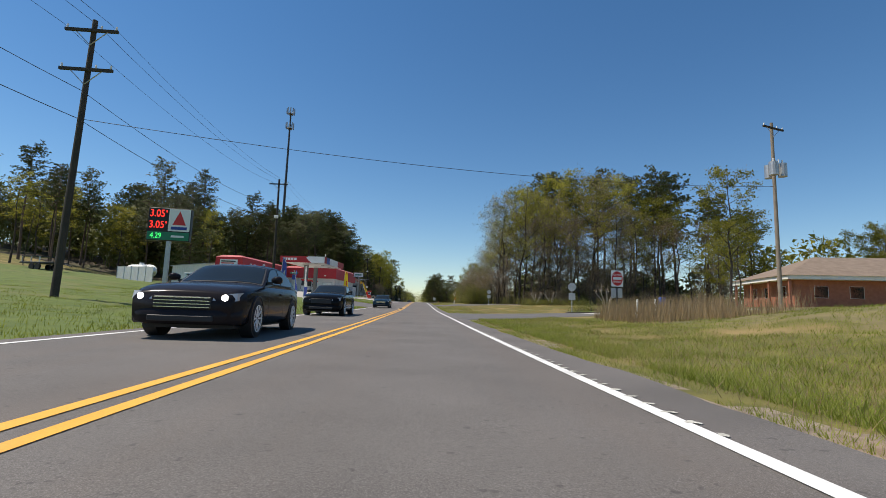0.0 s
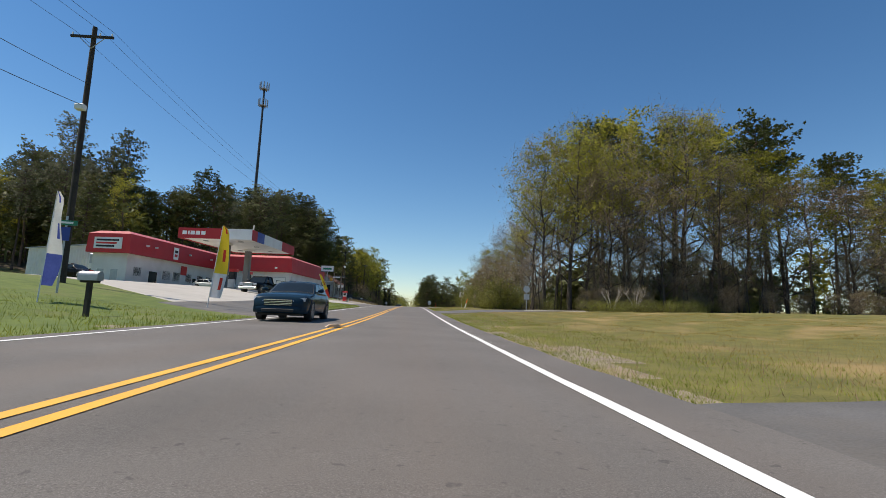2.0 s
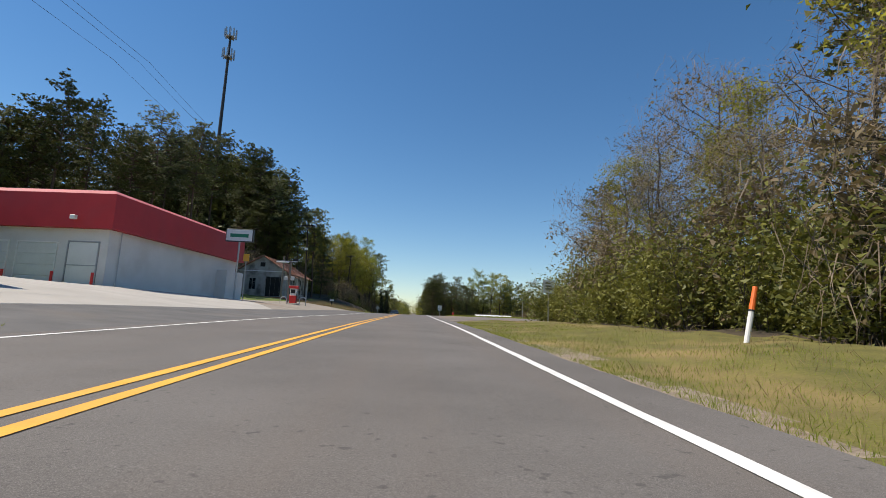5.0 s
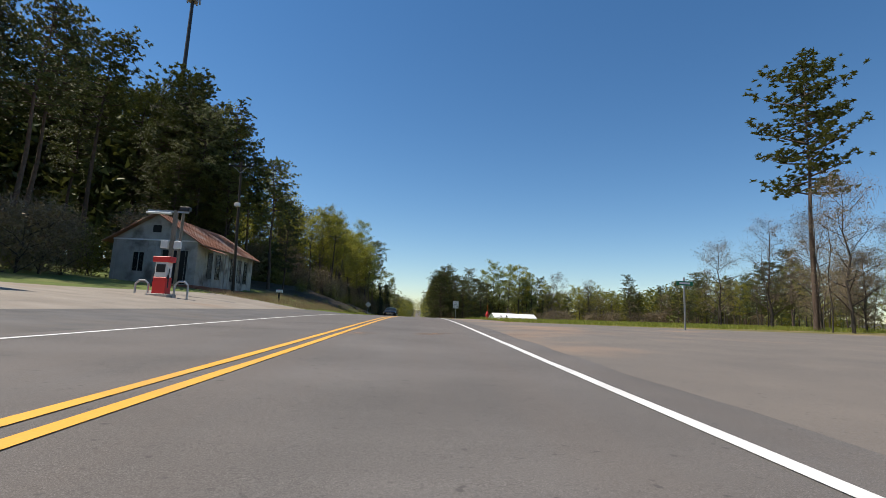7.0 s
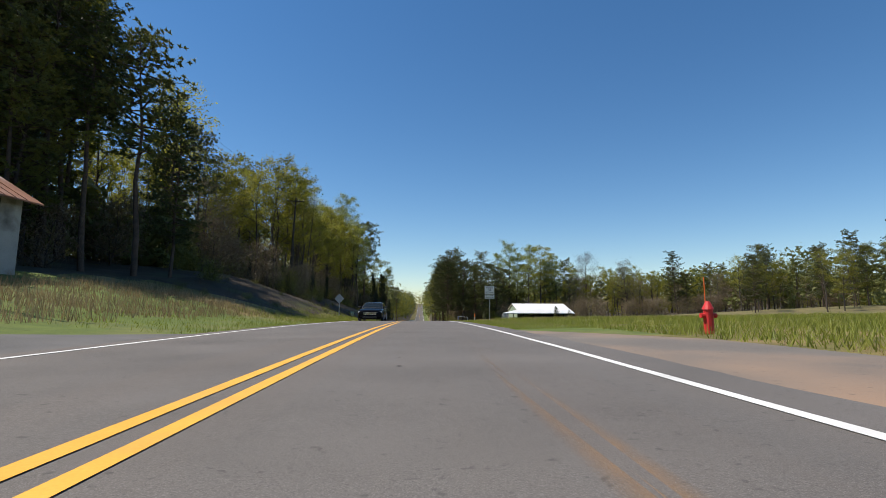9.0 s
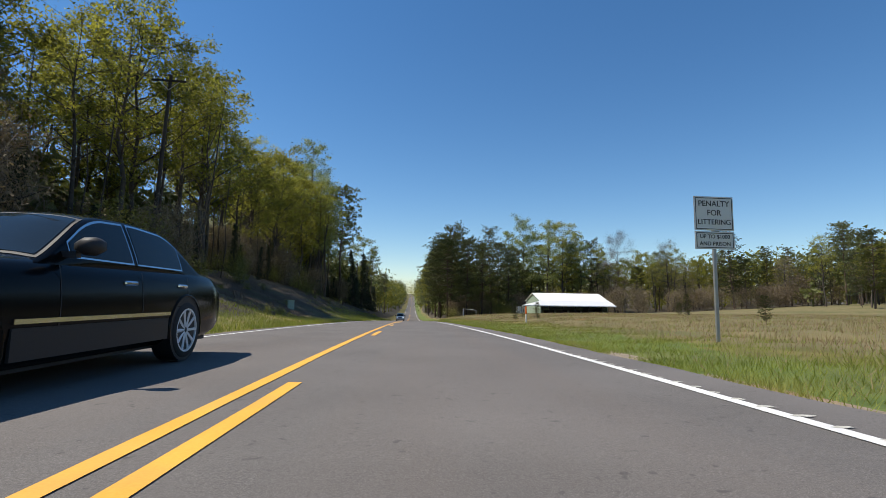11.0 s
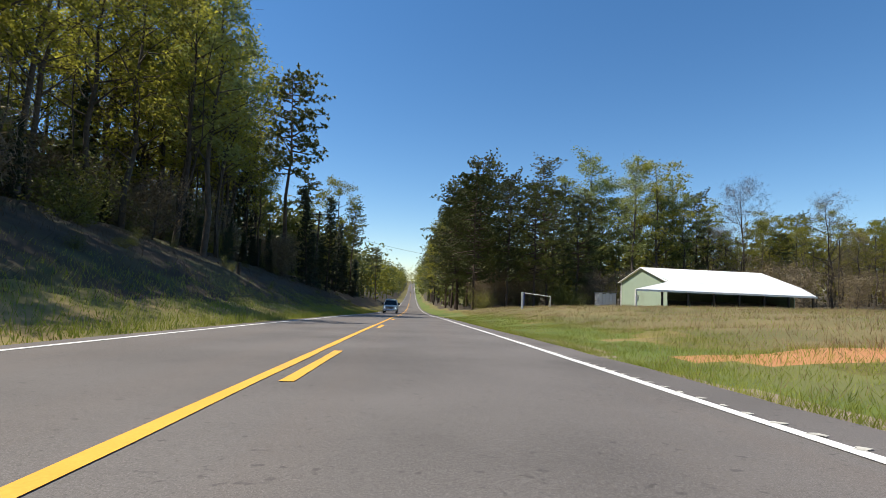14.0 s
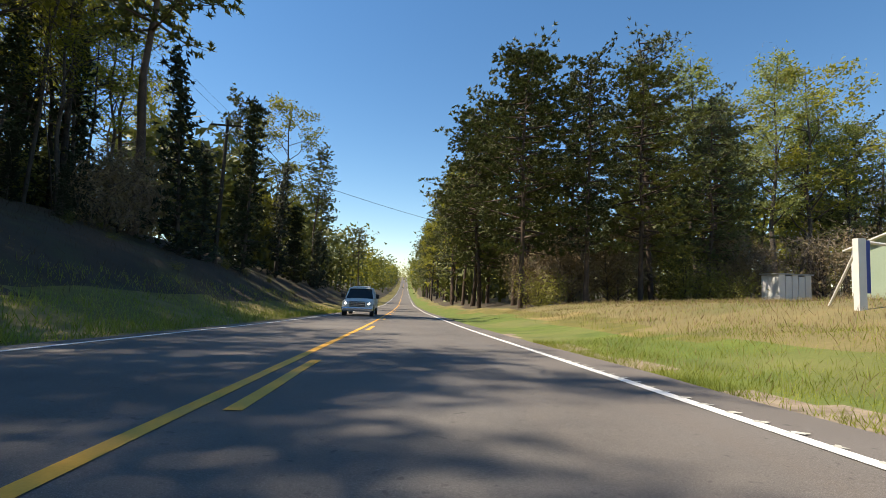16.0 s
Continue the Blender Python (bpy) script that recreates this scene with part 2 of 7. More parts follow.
def soft_stain(name, colour, strength=0.7):
    """A stain that fades out towards the rim of its patch."""
    m = bpy.data.materials.new(name)
    m.use_nodes = True
    nt = m.node_tree
    n, link = nt.nodes, nt.links.new
    n["Principled BSDF"].inputs["Base Color"].default_value = (*colour, 1)
    n["Principled BSDF"].inputs["Roughness"].default_value = 0.85
    co = n.new("ShaderNodeTexCoord")
    mp = n.new("ShaderNodeVectorMath")
    mp.operation = "DISTANCE"
    mp.inputs[1].default_value = (0.5, 0.5, 0.5)
    flat = n.new("ShaderNodeVectorMath")
    flat.operation = "MULTIPLY_ADD"
    flat.inputs[1].default_value, flat.inputs[2].default_value = (1, 1, 0), (0, 0, 0.5)
    link(co.outputs["Generated"], flat.inputs[0])
    link(flat.outputs[0], mp.inputs[0])
    fade = n.new("ShaderNodeMapRange")
    fade.inputs["From Min"].default_value, fade.inputs["From Max"].default_value = 0.45, 0.05
    link(mp.outputs["Value"], fade.inputs["Value"])
    t = n.new("ShaderNodeTexNoise")
    t.inputs["Scale"].default_value, t.inputs["Detail"].default_value = 5.0, 6.0
    link(co.outputs["Object"], t.inputs["Vector"])
    mul = n.new("ShaderNodeMath")
    mul.operation = "MULTIPLY"
    link(fade.outputs[0], mul.inputs[0])
    link(t.outputs["Fac"], mul.inputs[1])
    amt = n.new("ShaderNodeMath")
    amt.operation = "MULTIPLY"
    amt.use_clamp = True
    amt.inputs[1].default_value = strength * 2
    link(mul.outputs[0], amt.inputs[0])
    clear = n.new("ShaderNodeBsdfTransparent")
    ms = n.new("ShaderNodeMixShader")
    link(amt.outputs[0], ms.inputs[0])
    link(clear.outputs[0], ms.inputs[1])
    link(n["Principled BSDF"].outputs[0], ms.inputs[2])
    link(ms.outputs[0], n["Material Output"].inputs["Surface"])
    return m


# ---- mesh helpers ----
def bm_mesh(name, bm, mat, smooth=False):
    me = bpy.data.meshes.new(name)
    bm.to_mesh(me)
    bm.free()
    me.materials.append(mat)
    if smooth:
        me.polygons.foreach_set("use_smooth", [True] * len(me.polygons))
    return me


def raw_mesh(name, verts, faces, mat, smooth=False):
    me = bpy.data.meshes.new(name)
    me.from_pydata([tuple(v) for v in verts], [], [tuple(f) for f in faces])
    me.materials.append(mat)
    if smooth:
        me.polygons.foreach_set("use_smooth", [True] * len(me.polygons))
    me.update()
    return me


def part(name, bm, mat, parent, label="", smooth=False, at=None):
    me = bm if isinstance(bm, bpy.types.Mesh) else bm_mesh(name, bm, mat, smooth)
    ob = new(name, me)
    ob.parent = parent
    if at is not None:
        ob.matrix_basis = at
    return tagged(ob, label)


def thing(name, m, label, category, group="", kind=""):
    e = new(name)
    e.empty_display_size = 0.2
    e.matrix_basis = m
    return tagged(e, label, category, group, kind)


def box(x0, x1, y0, y1, z0, z1, bevel=0.0, bm=None):
    bm = bm or bmesh.new()
    vs = [bm.verts.new((x, y, z)) for x in (x0, x1) for y in (y0, y1) for z in (z0, z1)]
    fs = [bm.faces.new([vs[i] for i in f]) for f in ((0, 1, 3, 2), (4, 6, 7, 5), (0, 4, 5, 1), (2, 3, 7, 6), (0, 2, 6, 4), (1, 5, 7, 3))]
    if bevel:
        es = {e for f in fs for e in f.edges}
        bmesh.ops.bevel(bm, geom=list(es), offset=bevel, segments=1, affect="EDGES", profile=0.5)
    return bm


def rod(a, b, r0, r1=None, sides=8, bm=None):
    bm = bm or bmesh.new()
    a, b = Vector(a), Vector(b)
    r1 = r0 if r1 is None else r1
    q = (b - a).to_track_quat("Z", "Y").to_matrix()
    rings = []
    for c, r in ((a, r0), (b, r1)):
        rings.append([bm.verts.new(c + q @ Vector((r * math.cos(2 * math.pi * k / sides), r * math.sin(2 * math.pi * k / sides), 0))) for k in range(sides)])
    for k in range(sides):
        bm.faces.new((rings[0][k], rings[0][(k + 1) % sides], rings[1][(k + 1) % sides], rings[1][k]))
    bm.faces.new(rings[0][::-1])
    bm.faces.new(rings[1])
    return bm


def prism(profile, y0, y1, bm=None):
    """A closed outline in x, z drawn along y."""
    bm = bm or bmesh.new()
    r = [[bm.verts.new((x, y, z)) for x, z in profile] for y in (y0, y1)]
    n = len(profile)
    for k in range(n):
        bm.faces.new((r[0][k], r[0][(k + 1) % n], r[1][(k + 1) % n], r[1][k]))
    bm.faces.new(r[0][::-1])
    bm.faces.new(r[1])
    bmesh.ops.recalc_face_normals(bm, faces=bm.faces[:])
    return bm


def plate(outline, thick, bm=None):
    """A flat outline in x, z, thick along y from 0."""
    return prism(outline, 0, thick, bm)


def disc_outline(r, n=8, turn=0.0):
    return [(r * math.cos(2 * math.pi * (k + turn) / n), r * math.sin(2 * math.pi * (k + turn) / n)) for k in range(n)]


def words(name, text, size, mat, parent, at, align="CENTER", depth=0.004):
    cu = bpy.data.curves.new(name, "FONT")
    cu.body, cu.size, cu.extrude, cu.align_x, cu.align_y = text, size, depth, align, "CENTER"
    tmp = bpy.data.objects.new(name, cu)
    scene.collection.objects.link(tmp)
    me = bpy.data.meshes.new_from_object(tmp.evaluated_get(bpy.context.evaluated_depsgraph_get()))
    bpy.data.objects.remove(tmp)
    me.materials.clear()
    me.materials.append(mat)
    ob = new(name, me)
    ob.parent = parent
    ob.matrix_basis = at
    return ob


# ---- terrain ----
ROAD_KNOTS = [(-300, -1.5), (-60, -0.3), 
              (0, 0.04), (8, 0.08), (16, 0.15), (24, 0.25), (32, 0.33), (40, 0.42), (48, 0.54), (56, 0.68), (64, 0.87), 
              (72, 1.06), (80, 1.27), (88, 1.46), (96, 1.65), (104, 1.84), (112, 1.99), (120, 2.11), (128, 2.24), (136, 2.39), 
              (144, 2.54), (152, 2.65), (160, 2.69), (168, 2.71), (176, 2.68), (184, 2.60), (192, 2.49), (200, 2.35), (208, 2.15), 
              (216, 1.91), (224, 1.65), (232, 1.37), (240, 1.09), (248, 0.78), (256, 0.47), (264, 0.15), (272, -0.20), (280, -0.52), 
              (288, -0.86), (296, -1.24), (304, -1.60),
              (340, -3.0), (400, -4.8), (500, -5.6), (600, -5), (750, -2), (900, 5), (1200, 16), (2600, 30)]
_ty = np.arange(-300, 2600, 1.0)
_tz = np.interp(_ty, *zip(*ROAD_KNOTS))
_tz = np.convolve(np.pad(_tz, 4, mode="edge"), np.ones(9) / 9, "valid")


def road_z(y):
    return np.interp(y, _ty, _tz)


ROAD_L, ROAD_R = -5.85, 2.45
LEFT_D = [0, 1.5, 4, 8, 15, 30, 60, 120, 900]
LEFT = [(-300, -0.05, 0, 0.1, 0.3, 0.6, 1.6, 4.5, 10, 14), (0, -0.05, 0, 0.1, 0.3, 0.6, 1.6, 4.5, 10, 14), (42, -0.05, 0, 0.1, 0.35, 1.0, 2.2, 5, 11, 14),
        (66, -0.05, 0, 0.15, 0.55, 1.3, 2.2, 4.7, 12, 16), (84, -0.05, 0.04, 0.25, 0.85, 1.55, 2.0, 3.5, 12, 18), (102, -0.05, 0.04, 0.25, 0.85, 1.55, 1.85, 3.2, 12.5, 19),
        (120, -0.05, 0.02, 0.15, 0.6, 1.25, 1.5, 3, 13, 20),
        (150, -0.05, 0.02, 0.1, 0.4, 0.9, 2.0, 6, 14, 20), (172, -0.05, 0.02, 0.2, 0.8, 1.7, 2.8, 7, 15, 20), (192, -0.05, 0.05, 0.3, 1.4, 2.8, 4.5, 8, 15, 20),
        (212, -0.05, 0.1, 0.6, 2.4, 4.8, 6.5, 9, 15, 20), (236, -0.05, 0.02, 0.3, 1.6, 4.2, 6.5, 9, 15, 20), (256, -0.05, 0.1, 0.8, 2.9, 5.4, 7, 9, 15, 20),
        (330, -0.05, 0.1, 0.8, 2.9, 5.4, 7, 9, 15, 20), (420, -0.05, 0.1, 0.6, 2, 4, 6, 9, 14, 20), (2600, -0.05, 0.1, 0.6, 2, 4, 6, 9, 14, 30)]
RIGHT_D = [0, 1.5, 4, 8, 14, 26, 60, 120, 900]
RIGHT = [(-300, -0.05, -0.08, -0.05, 0.5, 1.4, 2, 3, 4, 8), (12, -0.05, -0.08, -0.1, 0.4, 1.4, 2.2, 3, 4, 8), (26, -0.05, -0.05, 0, 0.15, 0.35, 1.2, 2.4, 4, 8),
         (60, -0.05, -0.03, 0.05, 0.15, 0.45, 1.0, 2, 4, 8), (100, -0.05, 0.02, 0.25, 0.35, 0.4, 0.6, 1.2, 3, 8), (130, -0.05, 0, 0.05, 0.05, 0.1, 0.3, 1, 3, 8),
         (200, -0.05, -0.02, 0, 0.1, 0.2, 0.4, 0.8, 3, 8), (250, -0.05, 0, 0.15, 0.45, 0.8, 1.0, 1.4, 4, 8), (300, -0.05, 0.05, 0.5, 1.2, 1.6, 1.9, 2.6, 6, 10),
         (420, -0.05, 0.1, 0.8, 1.8, 2.6, 3.2, 5, 9, 12), (2600, -0.05, 0.1, 0.8, 1.8, 2.6, 3.2, 5, 9, 30)]


def side(table, dist, d, y):
    ys = np.array([r[0] for r in table], float)
    zs = np.array([np.interp(d, dist, r[1:]) for r in table])        # knots x points
    k = np.clip(np.searchsorted(ys, y) - 1, 0, len(ys) - 2)
    w = np.clip((y - ys[k]) / (ys[k + 1] - ys[k]), 0, 1)
    w = w * w * (3 - 2 * w)
    i = np.arange(len(y))
    return zs[k, i] * (1 - w) + zs[k + 1, i] * w


def height(x, y):
    """The ground's height at arrays x, y."""
    x, y = np.atleast_1d(np.asarray(x, float)), np.atleast_1d(np.asarray(y, float))
    z = road_z(y)
    off = np.where(x < ROAD_L, side(LEFT, LEFT_D, np.maximum(ROAD_L - x, 0), y), np.where(x > ROAD_R, side(RIGHT, RIGHT_D, np.maximum(x - ROAD_R, 0), y), -0.07))
    return z + off


def ground_at(x, y):
    return float(height(x, y)[0])


def paved(x, y):
    """1 where the ground lies smooth under lots and drives."""
    left = (x > -44) & (x < ROAD_L) & (y > 54) & (y < 172)
    right = (x > ROAD_R) & (((y > 20) & (y < 48) & (x < 40)) | ((y > 68) & (y < 92) & (x < 18)) | ((y > 116) & (y < 176) & (x < 50)))
    return (left | right).astype(float)


def rough_height(x, y):
    """The ground's height with its small unevenness."""
    x, y = np.asarray(x, float), np.asarray(y, float)
    amp = 0.16 * np.clip(np.maximum(ROAD_L - 0.6 - x, x - ROAD_R - 0.6) / 4, 0, 1) * (1 - paved(x, y))
    return height(x, y) + amp * np.array([noise.fractal((a * 0.35, b * 0.35, 0), 0.8, 2.0, 3) for a, b in zip(x, y)])


def sheet(name, xs, ys, mat, dz=0.0, fn=height, edge=None, mats=None, chooser=None):
    X, Y = np.meshgrid(np.array(xs, float), np.array(ys, float))
    x, y = X.ravel(), Y.ravel()
    if edge:
        x, y = edge(x, y)
    z = fn(x, y) + dz
    nx, ny = len(xs), len(ys)
    i = (np.arange(ny - 1)[:, None] * nx + np.arange(nx - 1)[None, :]).ravel()
    faces = np.stack([i, i + 1, i + nx + 1, i + nx], 1)
    me = raw_mesh(name, np.stack([x, y, z], 1), faces, mat, True)
    if mats:
        for m in mats:
            me.materials.append(m)
        cx, cy = x[faces].mean(1), y[faces].mean(1)
        me.polygons.foreach_set("material_index", chooser(cx, cy).astype(np.int32))
    return me


def soft_noise(x, y, s, seed=0.0):
    return np.array([noise.noise((a * s, b * s, seed)) for a, b in zip(x, y)])


def ground_kind(x, y):
    """0 grass, 1 dry meadow, 2 bank, 3 forest floor, 4 gravel edge."""
    k = np.zeros(len(x))
    n = soft_noise(x, y, 0.08) * 3
    k = np.where((x > 6 + n) & (y > 196 + 4 * n), 1, k)
    k = np.where((x > 11 + n) & (y < 27), 1, k)
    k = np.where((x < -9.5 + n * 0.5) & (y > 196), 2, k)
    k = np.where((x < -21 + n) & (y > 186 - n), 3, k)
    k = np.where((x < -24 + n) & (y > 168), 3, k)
    k = np.where((x > 9 + n * 0.6) & (y > 90 + n) & (y < 124), 3, k)
    k = np.where((x > 7 + n * 0.6) & (y > 318 + n), 3, k)
    k = np.where((x < -48) & (y > 120 + n * 4), 3, k)
    k = np.where((x > 60) & (y > 335 + n), 3, k)
    k = np.where((x < ROAD_L) & (y < 186) & (x > -60), 5, k)
    k = np.where((x < -9) & (y > 236.5 + (-6 - x) * 1.05) & (y < 243.5 + (-6 - x) * 0.95) & (x > -24), 3, k)
    m = soft_noise(x, y, 0.45, 9.0)
    k = np.where((x > ROAD_R) & (x < 5.6 + 2 * m) & (y > 170), 5, k)
    for cx, cy, rx, ry in ((7.5, 256, 3.4, 1.1), (12.5, 231, 0.8, 0.8)):
        k = np.where(((x - cx) / rx) ** 2 + ((y - cy) / ry) ** 2 < 1 + m, 6, k)
    k = np.where((x > ROAD_R) & (x < 9) & (np.abs(y - 23.9 - (x - 2.4) * 1.03) < 0.55 + 0.5 * m), 4, k)
    edge = 0.4 + 0.9 * m + 0.7 * np.exp(-((y - 47) / 8) ** 2) + 1.8 * np.exp(-((y - 74.6) / 1.6) ** 2)
    k = np.where((x > ROAD_R) & (x < ROAD_R + edge) & (y < 300), 4, k)
    k = np.where((x < ROAD_L) & (x > ROAD_L - 0.3 - 0.7 * m) & (y < 300), 4, k)
    return k


xs = np.concatenate([[-1500, -800, -450, -300, -220], np.arange(-180, -40, 6), np.arange(-40, -14, 1.6), np.arange(-14, -6.2, 0.65), [ROAD_L - 0.2, ROAD_L, ROAD_L + 0.3, -2, ROAD_R - 0.3, ROAD_R, ROAD_R + 0.16, ROAD_R + 0.34, ROAD_R + 0.52],
                     np.arange(3.2, 12, 0.6), np.arange(12, 40, 1.6), np.arange(40, 180, 6), [220, 300, 450, 800, 1500]])
ys = np.concatenate([[-300, -120, -60, -30, -15], np.arange(-8, 300, 0.8), np.arange(300, 420, 4), np.arange(420, 900, 20), np.arange(900, 2600, 100)])
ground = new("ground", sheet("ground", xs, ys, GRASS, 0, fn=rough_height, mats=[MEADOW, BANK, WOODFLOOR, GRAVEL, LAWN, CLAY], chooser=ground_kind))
tagged(ground, "uneven grassy verge, meadow and wooded bank along the road", "ground", kind="structure")


# ---- road ----
def road_edge(x, y):
    wob = soft_noise(x, y, 0.5) * 0.12 + soft_noise(x, y, 2.1, 3.0) * 0.05
    return np.where(x > ROAD_R - 0.01, x + wob, np.where(x < ROAD_L + 0.01, x - wob * 0.6, x)), y


road_ys = np.concatenate([np.arange(-60, 300, 0.5), np.arange(300, 420, 4), np.arange(420, 1280, 20)])
road = new("road", sheet("road", [ROAD_L, -5.2, -3.6, -2, -0.2, 1.6, ROAD_R], road_ys, ASPHALT, 0.0, fn=lambda x, y: road_z(y), edge=road_edge))
tagged(road, "worn grey asphalt two-lane rural road", "road", kind="structure")


def strip(name, x0, x1, y0, y1, mat, label, dz=0.006, step=1.0, ragged=0.0):
    ys_ = np.arange(y0, y1 + step * 0.5, step)
    def edge(x, y):
        return x + soft_noise(x, y, 3.0, 7.0) * ragged, y
    ob = new(name, sheet(name, [x0, x1], ys_, mat, dz, fn=lambda x, y: road_z(y), edge=edge))
    return tagged(ob, label, "road marking", kind="structure")


YL0, YL1, YR0, YR1 = -2.04, -1.92, -1.76, -1.64
strip("road_marking", YL0, YL1, -60, 1200, YELLOW, "solid yellow centre line on grey asphalt", ragged=0.02)
strip("road_marking", YR0, YR1, -60, 186, YELLOW, "second solid yellow centre line on grey asphalt", ragged=0.02)
strip("road_marking", 1.69, 1.81, -60, 900, WHITE_LINE, "solid white edge line beside the verge", ragged=0.025)
strip("road_marking", -5.43, -5.31, -60, 900, WHITE_LINE, "solid white edge line beside the verge", ragged=0.025)
DASH0 = 195.85
for k in range(26):
    y = DASH0 + 11.42 * k
    ob = strip("lane_dash", YR0, YR1, y, y + 3.15, YELLOW, "yellow passing-zone dash beside the solid line", ragged=0.02)
    tagged(ob, group="yellow dashes along the centre line")


def rumble(name, spans, label):
    """Ragged milled scars beside the edge line."""
    rnd = random.Random(77)
    V, F = [], []
    for y0, y1 in spans:
        y = y0
        while y < y1:
            n = 12
            k = len(V)
            cx, reach = 1.835 + rnd.uniform(-0.012, 0.012), rnd.uniform(0.05, 0.08)
            for j in range(n):
                a = 2 * math.pi * j / n
                px, py = cx + reach * math.cos(a) * rnd.uniform(0.3, 1.2), y + 0.046 * math.sin(a) * rnd.uniform(0.35, 1.25)
                V.append((px, py, float(road_z(py)) + 0.0075))
            F.append(tuple(range(k, k + n)))
            y += 0.3
    return tagged(new(name, raw_mesh(name, V, F, SCAR)), label, "road marking", kind="structure")


rumble("rumble_strip", [(2, 16), (46, 67), (196, 300)], "pale milled rumble scars beside the white edge line")


def stain(x, y, w, l, mat, label, seed, dz=0.0035):
    """A flat irregular patch on the road."""
    rnd = random.Random(seed)
    n = 22
    V = []
    for j in range(n):
        a = 2 * math.pi * j / n
        q = rnd.uniform(0.65, 1.1)
        px, py = x + w * q * math.cos(a), y + l * q * math.sin(a)
        V.append((px, py, float(road_z(py)) + dz))
    V.append((x, y, float(road_z(y)) + dz))
    return tagged(new("road_stain", raw_mesh("road_stain", V, [(j, (j + 1) % n, n) for j in range(n)], mat)), label, "stain", kind="structure")


OIL = soft_stain("oil_stain", (0.05, 0.046, 0.045), 0.8)
TAR = material("tar_seam", (0.045, 0.043, 0.043), (0.08, 0.077, 0.075), 2, 40, 0.8, bump=0.3)
DUST = soft_stain("clay_dust_on_asphalt", (0.36, 0.215, 0.11), 0.62)
rs = random.Random(8)
for k in range(34):
    stain(rs.choice((-3.7, -0.1, -0.2)) + rs.uniform(-0.9, 0.9), rs.uniform(2, 310), rs.uniform(0.015, 0.055), rs.uniform(0.03, 0.12), rs.choice((OIL, TAR)), "dark spot on the asphalt", k)
for k, (x, y, w, l) in enumerate(((-0.7, 143.35, 0.15, 0.13), (0.35, 157, 0.24, 10), (4.2, 150, 1.4, 9), (4.0, 133, 1.2, 6))):
    stain(x, y, w, l, DUST if k else OIL, "clay dust on the asphalt" if k else "dark patch on the asphalt", 200 + k, 0.003)


def seam(x0, y0, x1, y1, label):
    """A thin wandering tar-dark crack on the road."""
    n = 30
    V, F = [], []
    for j in range(n + 1):
        u = j / n
        px, py = x0 + (x1 - x0) * u, y0 + (y1 - y0) * u + 0.1 * noise.noise((u * 5, y0, x0))
        for s in (-1, 1):
            V.append((px - s * 0.005 * (y1 - y0 > 1.0), py + s * 0.005, float(road_z(py)) + 0.005))
    for j in range(n):
        F.append((2 * j, 2 * j + 2, 2 * j + 3, 2 * j + 1))
    return tagged(new("road_crack", raw_mesh("road_crack", V, F, TAR)), label, "crack", kind="structure")


for y in (21.0, 147.0):
    seam(-1.5, y, 2.3, y + 0.15, "thin dark crack across the lane")
for y0, y1 in ((224, 240),):
    seam(1.35, y0, 1.45, y1, "thin dark seam beside the edge line")


CLAY_TRACK = soft_stain("clay_tyre_track", (0.36, 0.19, 0.09), 0.6)


def tyre_track(x0, y0, x1, y1, w):
    """A soft smear of clay left by a turning wheel."""
    n = 14
    cx, cy = (x0 + x1) / 2, (y0 + y1) / 2
    V, F = [], []
    for j in range(n + 1):
        u = j / n - 0.5
        px, py = (x1 - x0) * u, (y1 - y0) * u + 0.12 * math.sin(3 * u)
        for s in (-1, 1):
            V.append((px, py + s * w, float(road_z(cy + py + s * w)) + 0.0065))
    for j in range(n):
        F.append((2 * j, 2 * j + 2, 2 * j + 3, 2 * j + 1))
    ob = new("clay_track", raw_mesh("clay_track", V, F, CLAY_TRACK))
    ob.matrix_basis = pose(cx, cy, 0)
    return tagged(ob, "orange clay smear left by turning wheels", "stain", kind="structure")


for a in ((-2.3, 134.3, -0.4, 135.05, 0.07), (-2.0, 134.0, -0.6, 134.55, 0.06), (-0.5, 135.25, 1.3, 136.15, 0.07), (-0.35, 134.95, 0.9, 135.6, 0.06), (1.2, 136.1, 5.4, 138.3, 0.08), (2.0, 135.6, 6.5, 137.5, 0.08),
          (4.5, 141, 9.5, 143.5, 0.1), (5.5, 139, 10, 140.5, 0.1)):
    tyre_track(*a)


# ---- trees ----
def tube(path, radii, sides, V, F):
    base = len(V)
    n = len(path)
    for k in range(n):
        d = (path[min(k + 1, n - 1)] - path[max(k - 1, 0)]).normalized()
        s = d.orthogonal().normalized()
        t = d.cross(s)
        for j in range(sides):
            a = 2 * math.pi * j / sides
            V.append(path[k] + (s * math.cos(a) + t * math.sin(a)) * radii[k])
    for k in range(n - 1):
        for j in range(sides):
            a, b = base + k * sides + j, base + k * sides + (j + 1) % sides
            F.append((a, b, b + sides, a + sides))


def bent(rnd, a, b, n, wob):
    d = b - a
    pts = []
    for k in range(n + 1):
        f = k / n
        w = wob * math.sin(math.pi * f) if k < n else 0
        pts.append(a + d * f + Vector((rnd.uniform(-w, w), rnd.uniform(-w, w), rnd.uniform(-w, w) * 0.5)))
    return pts


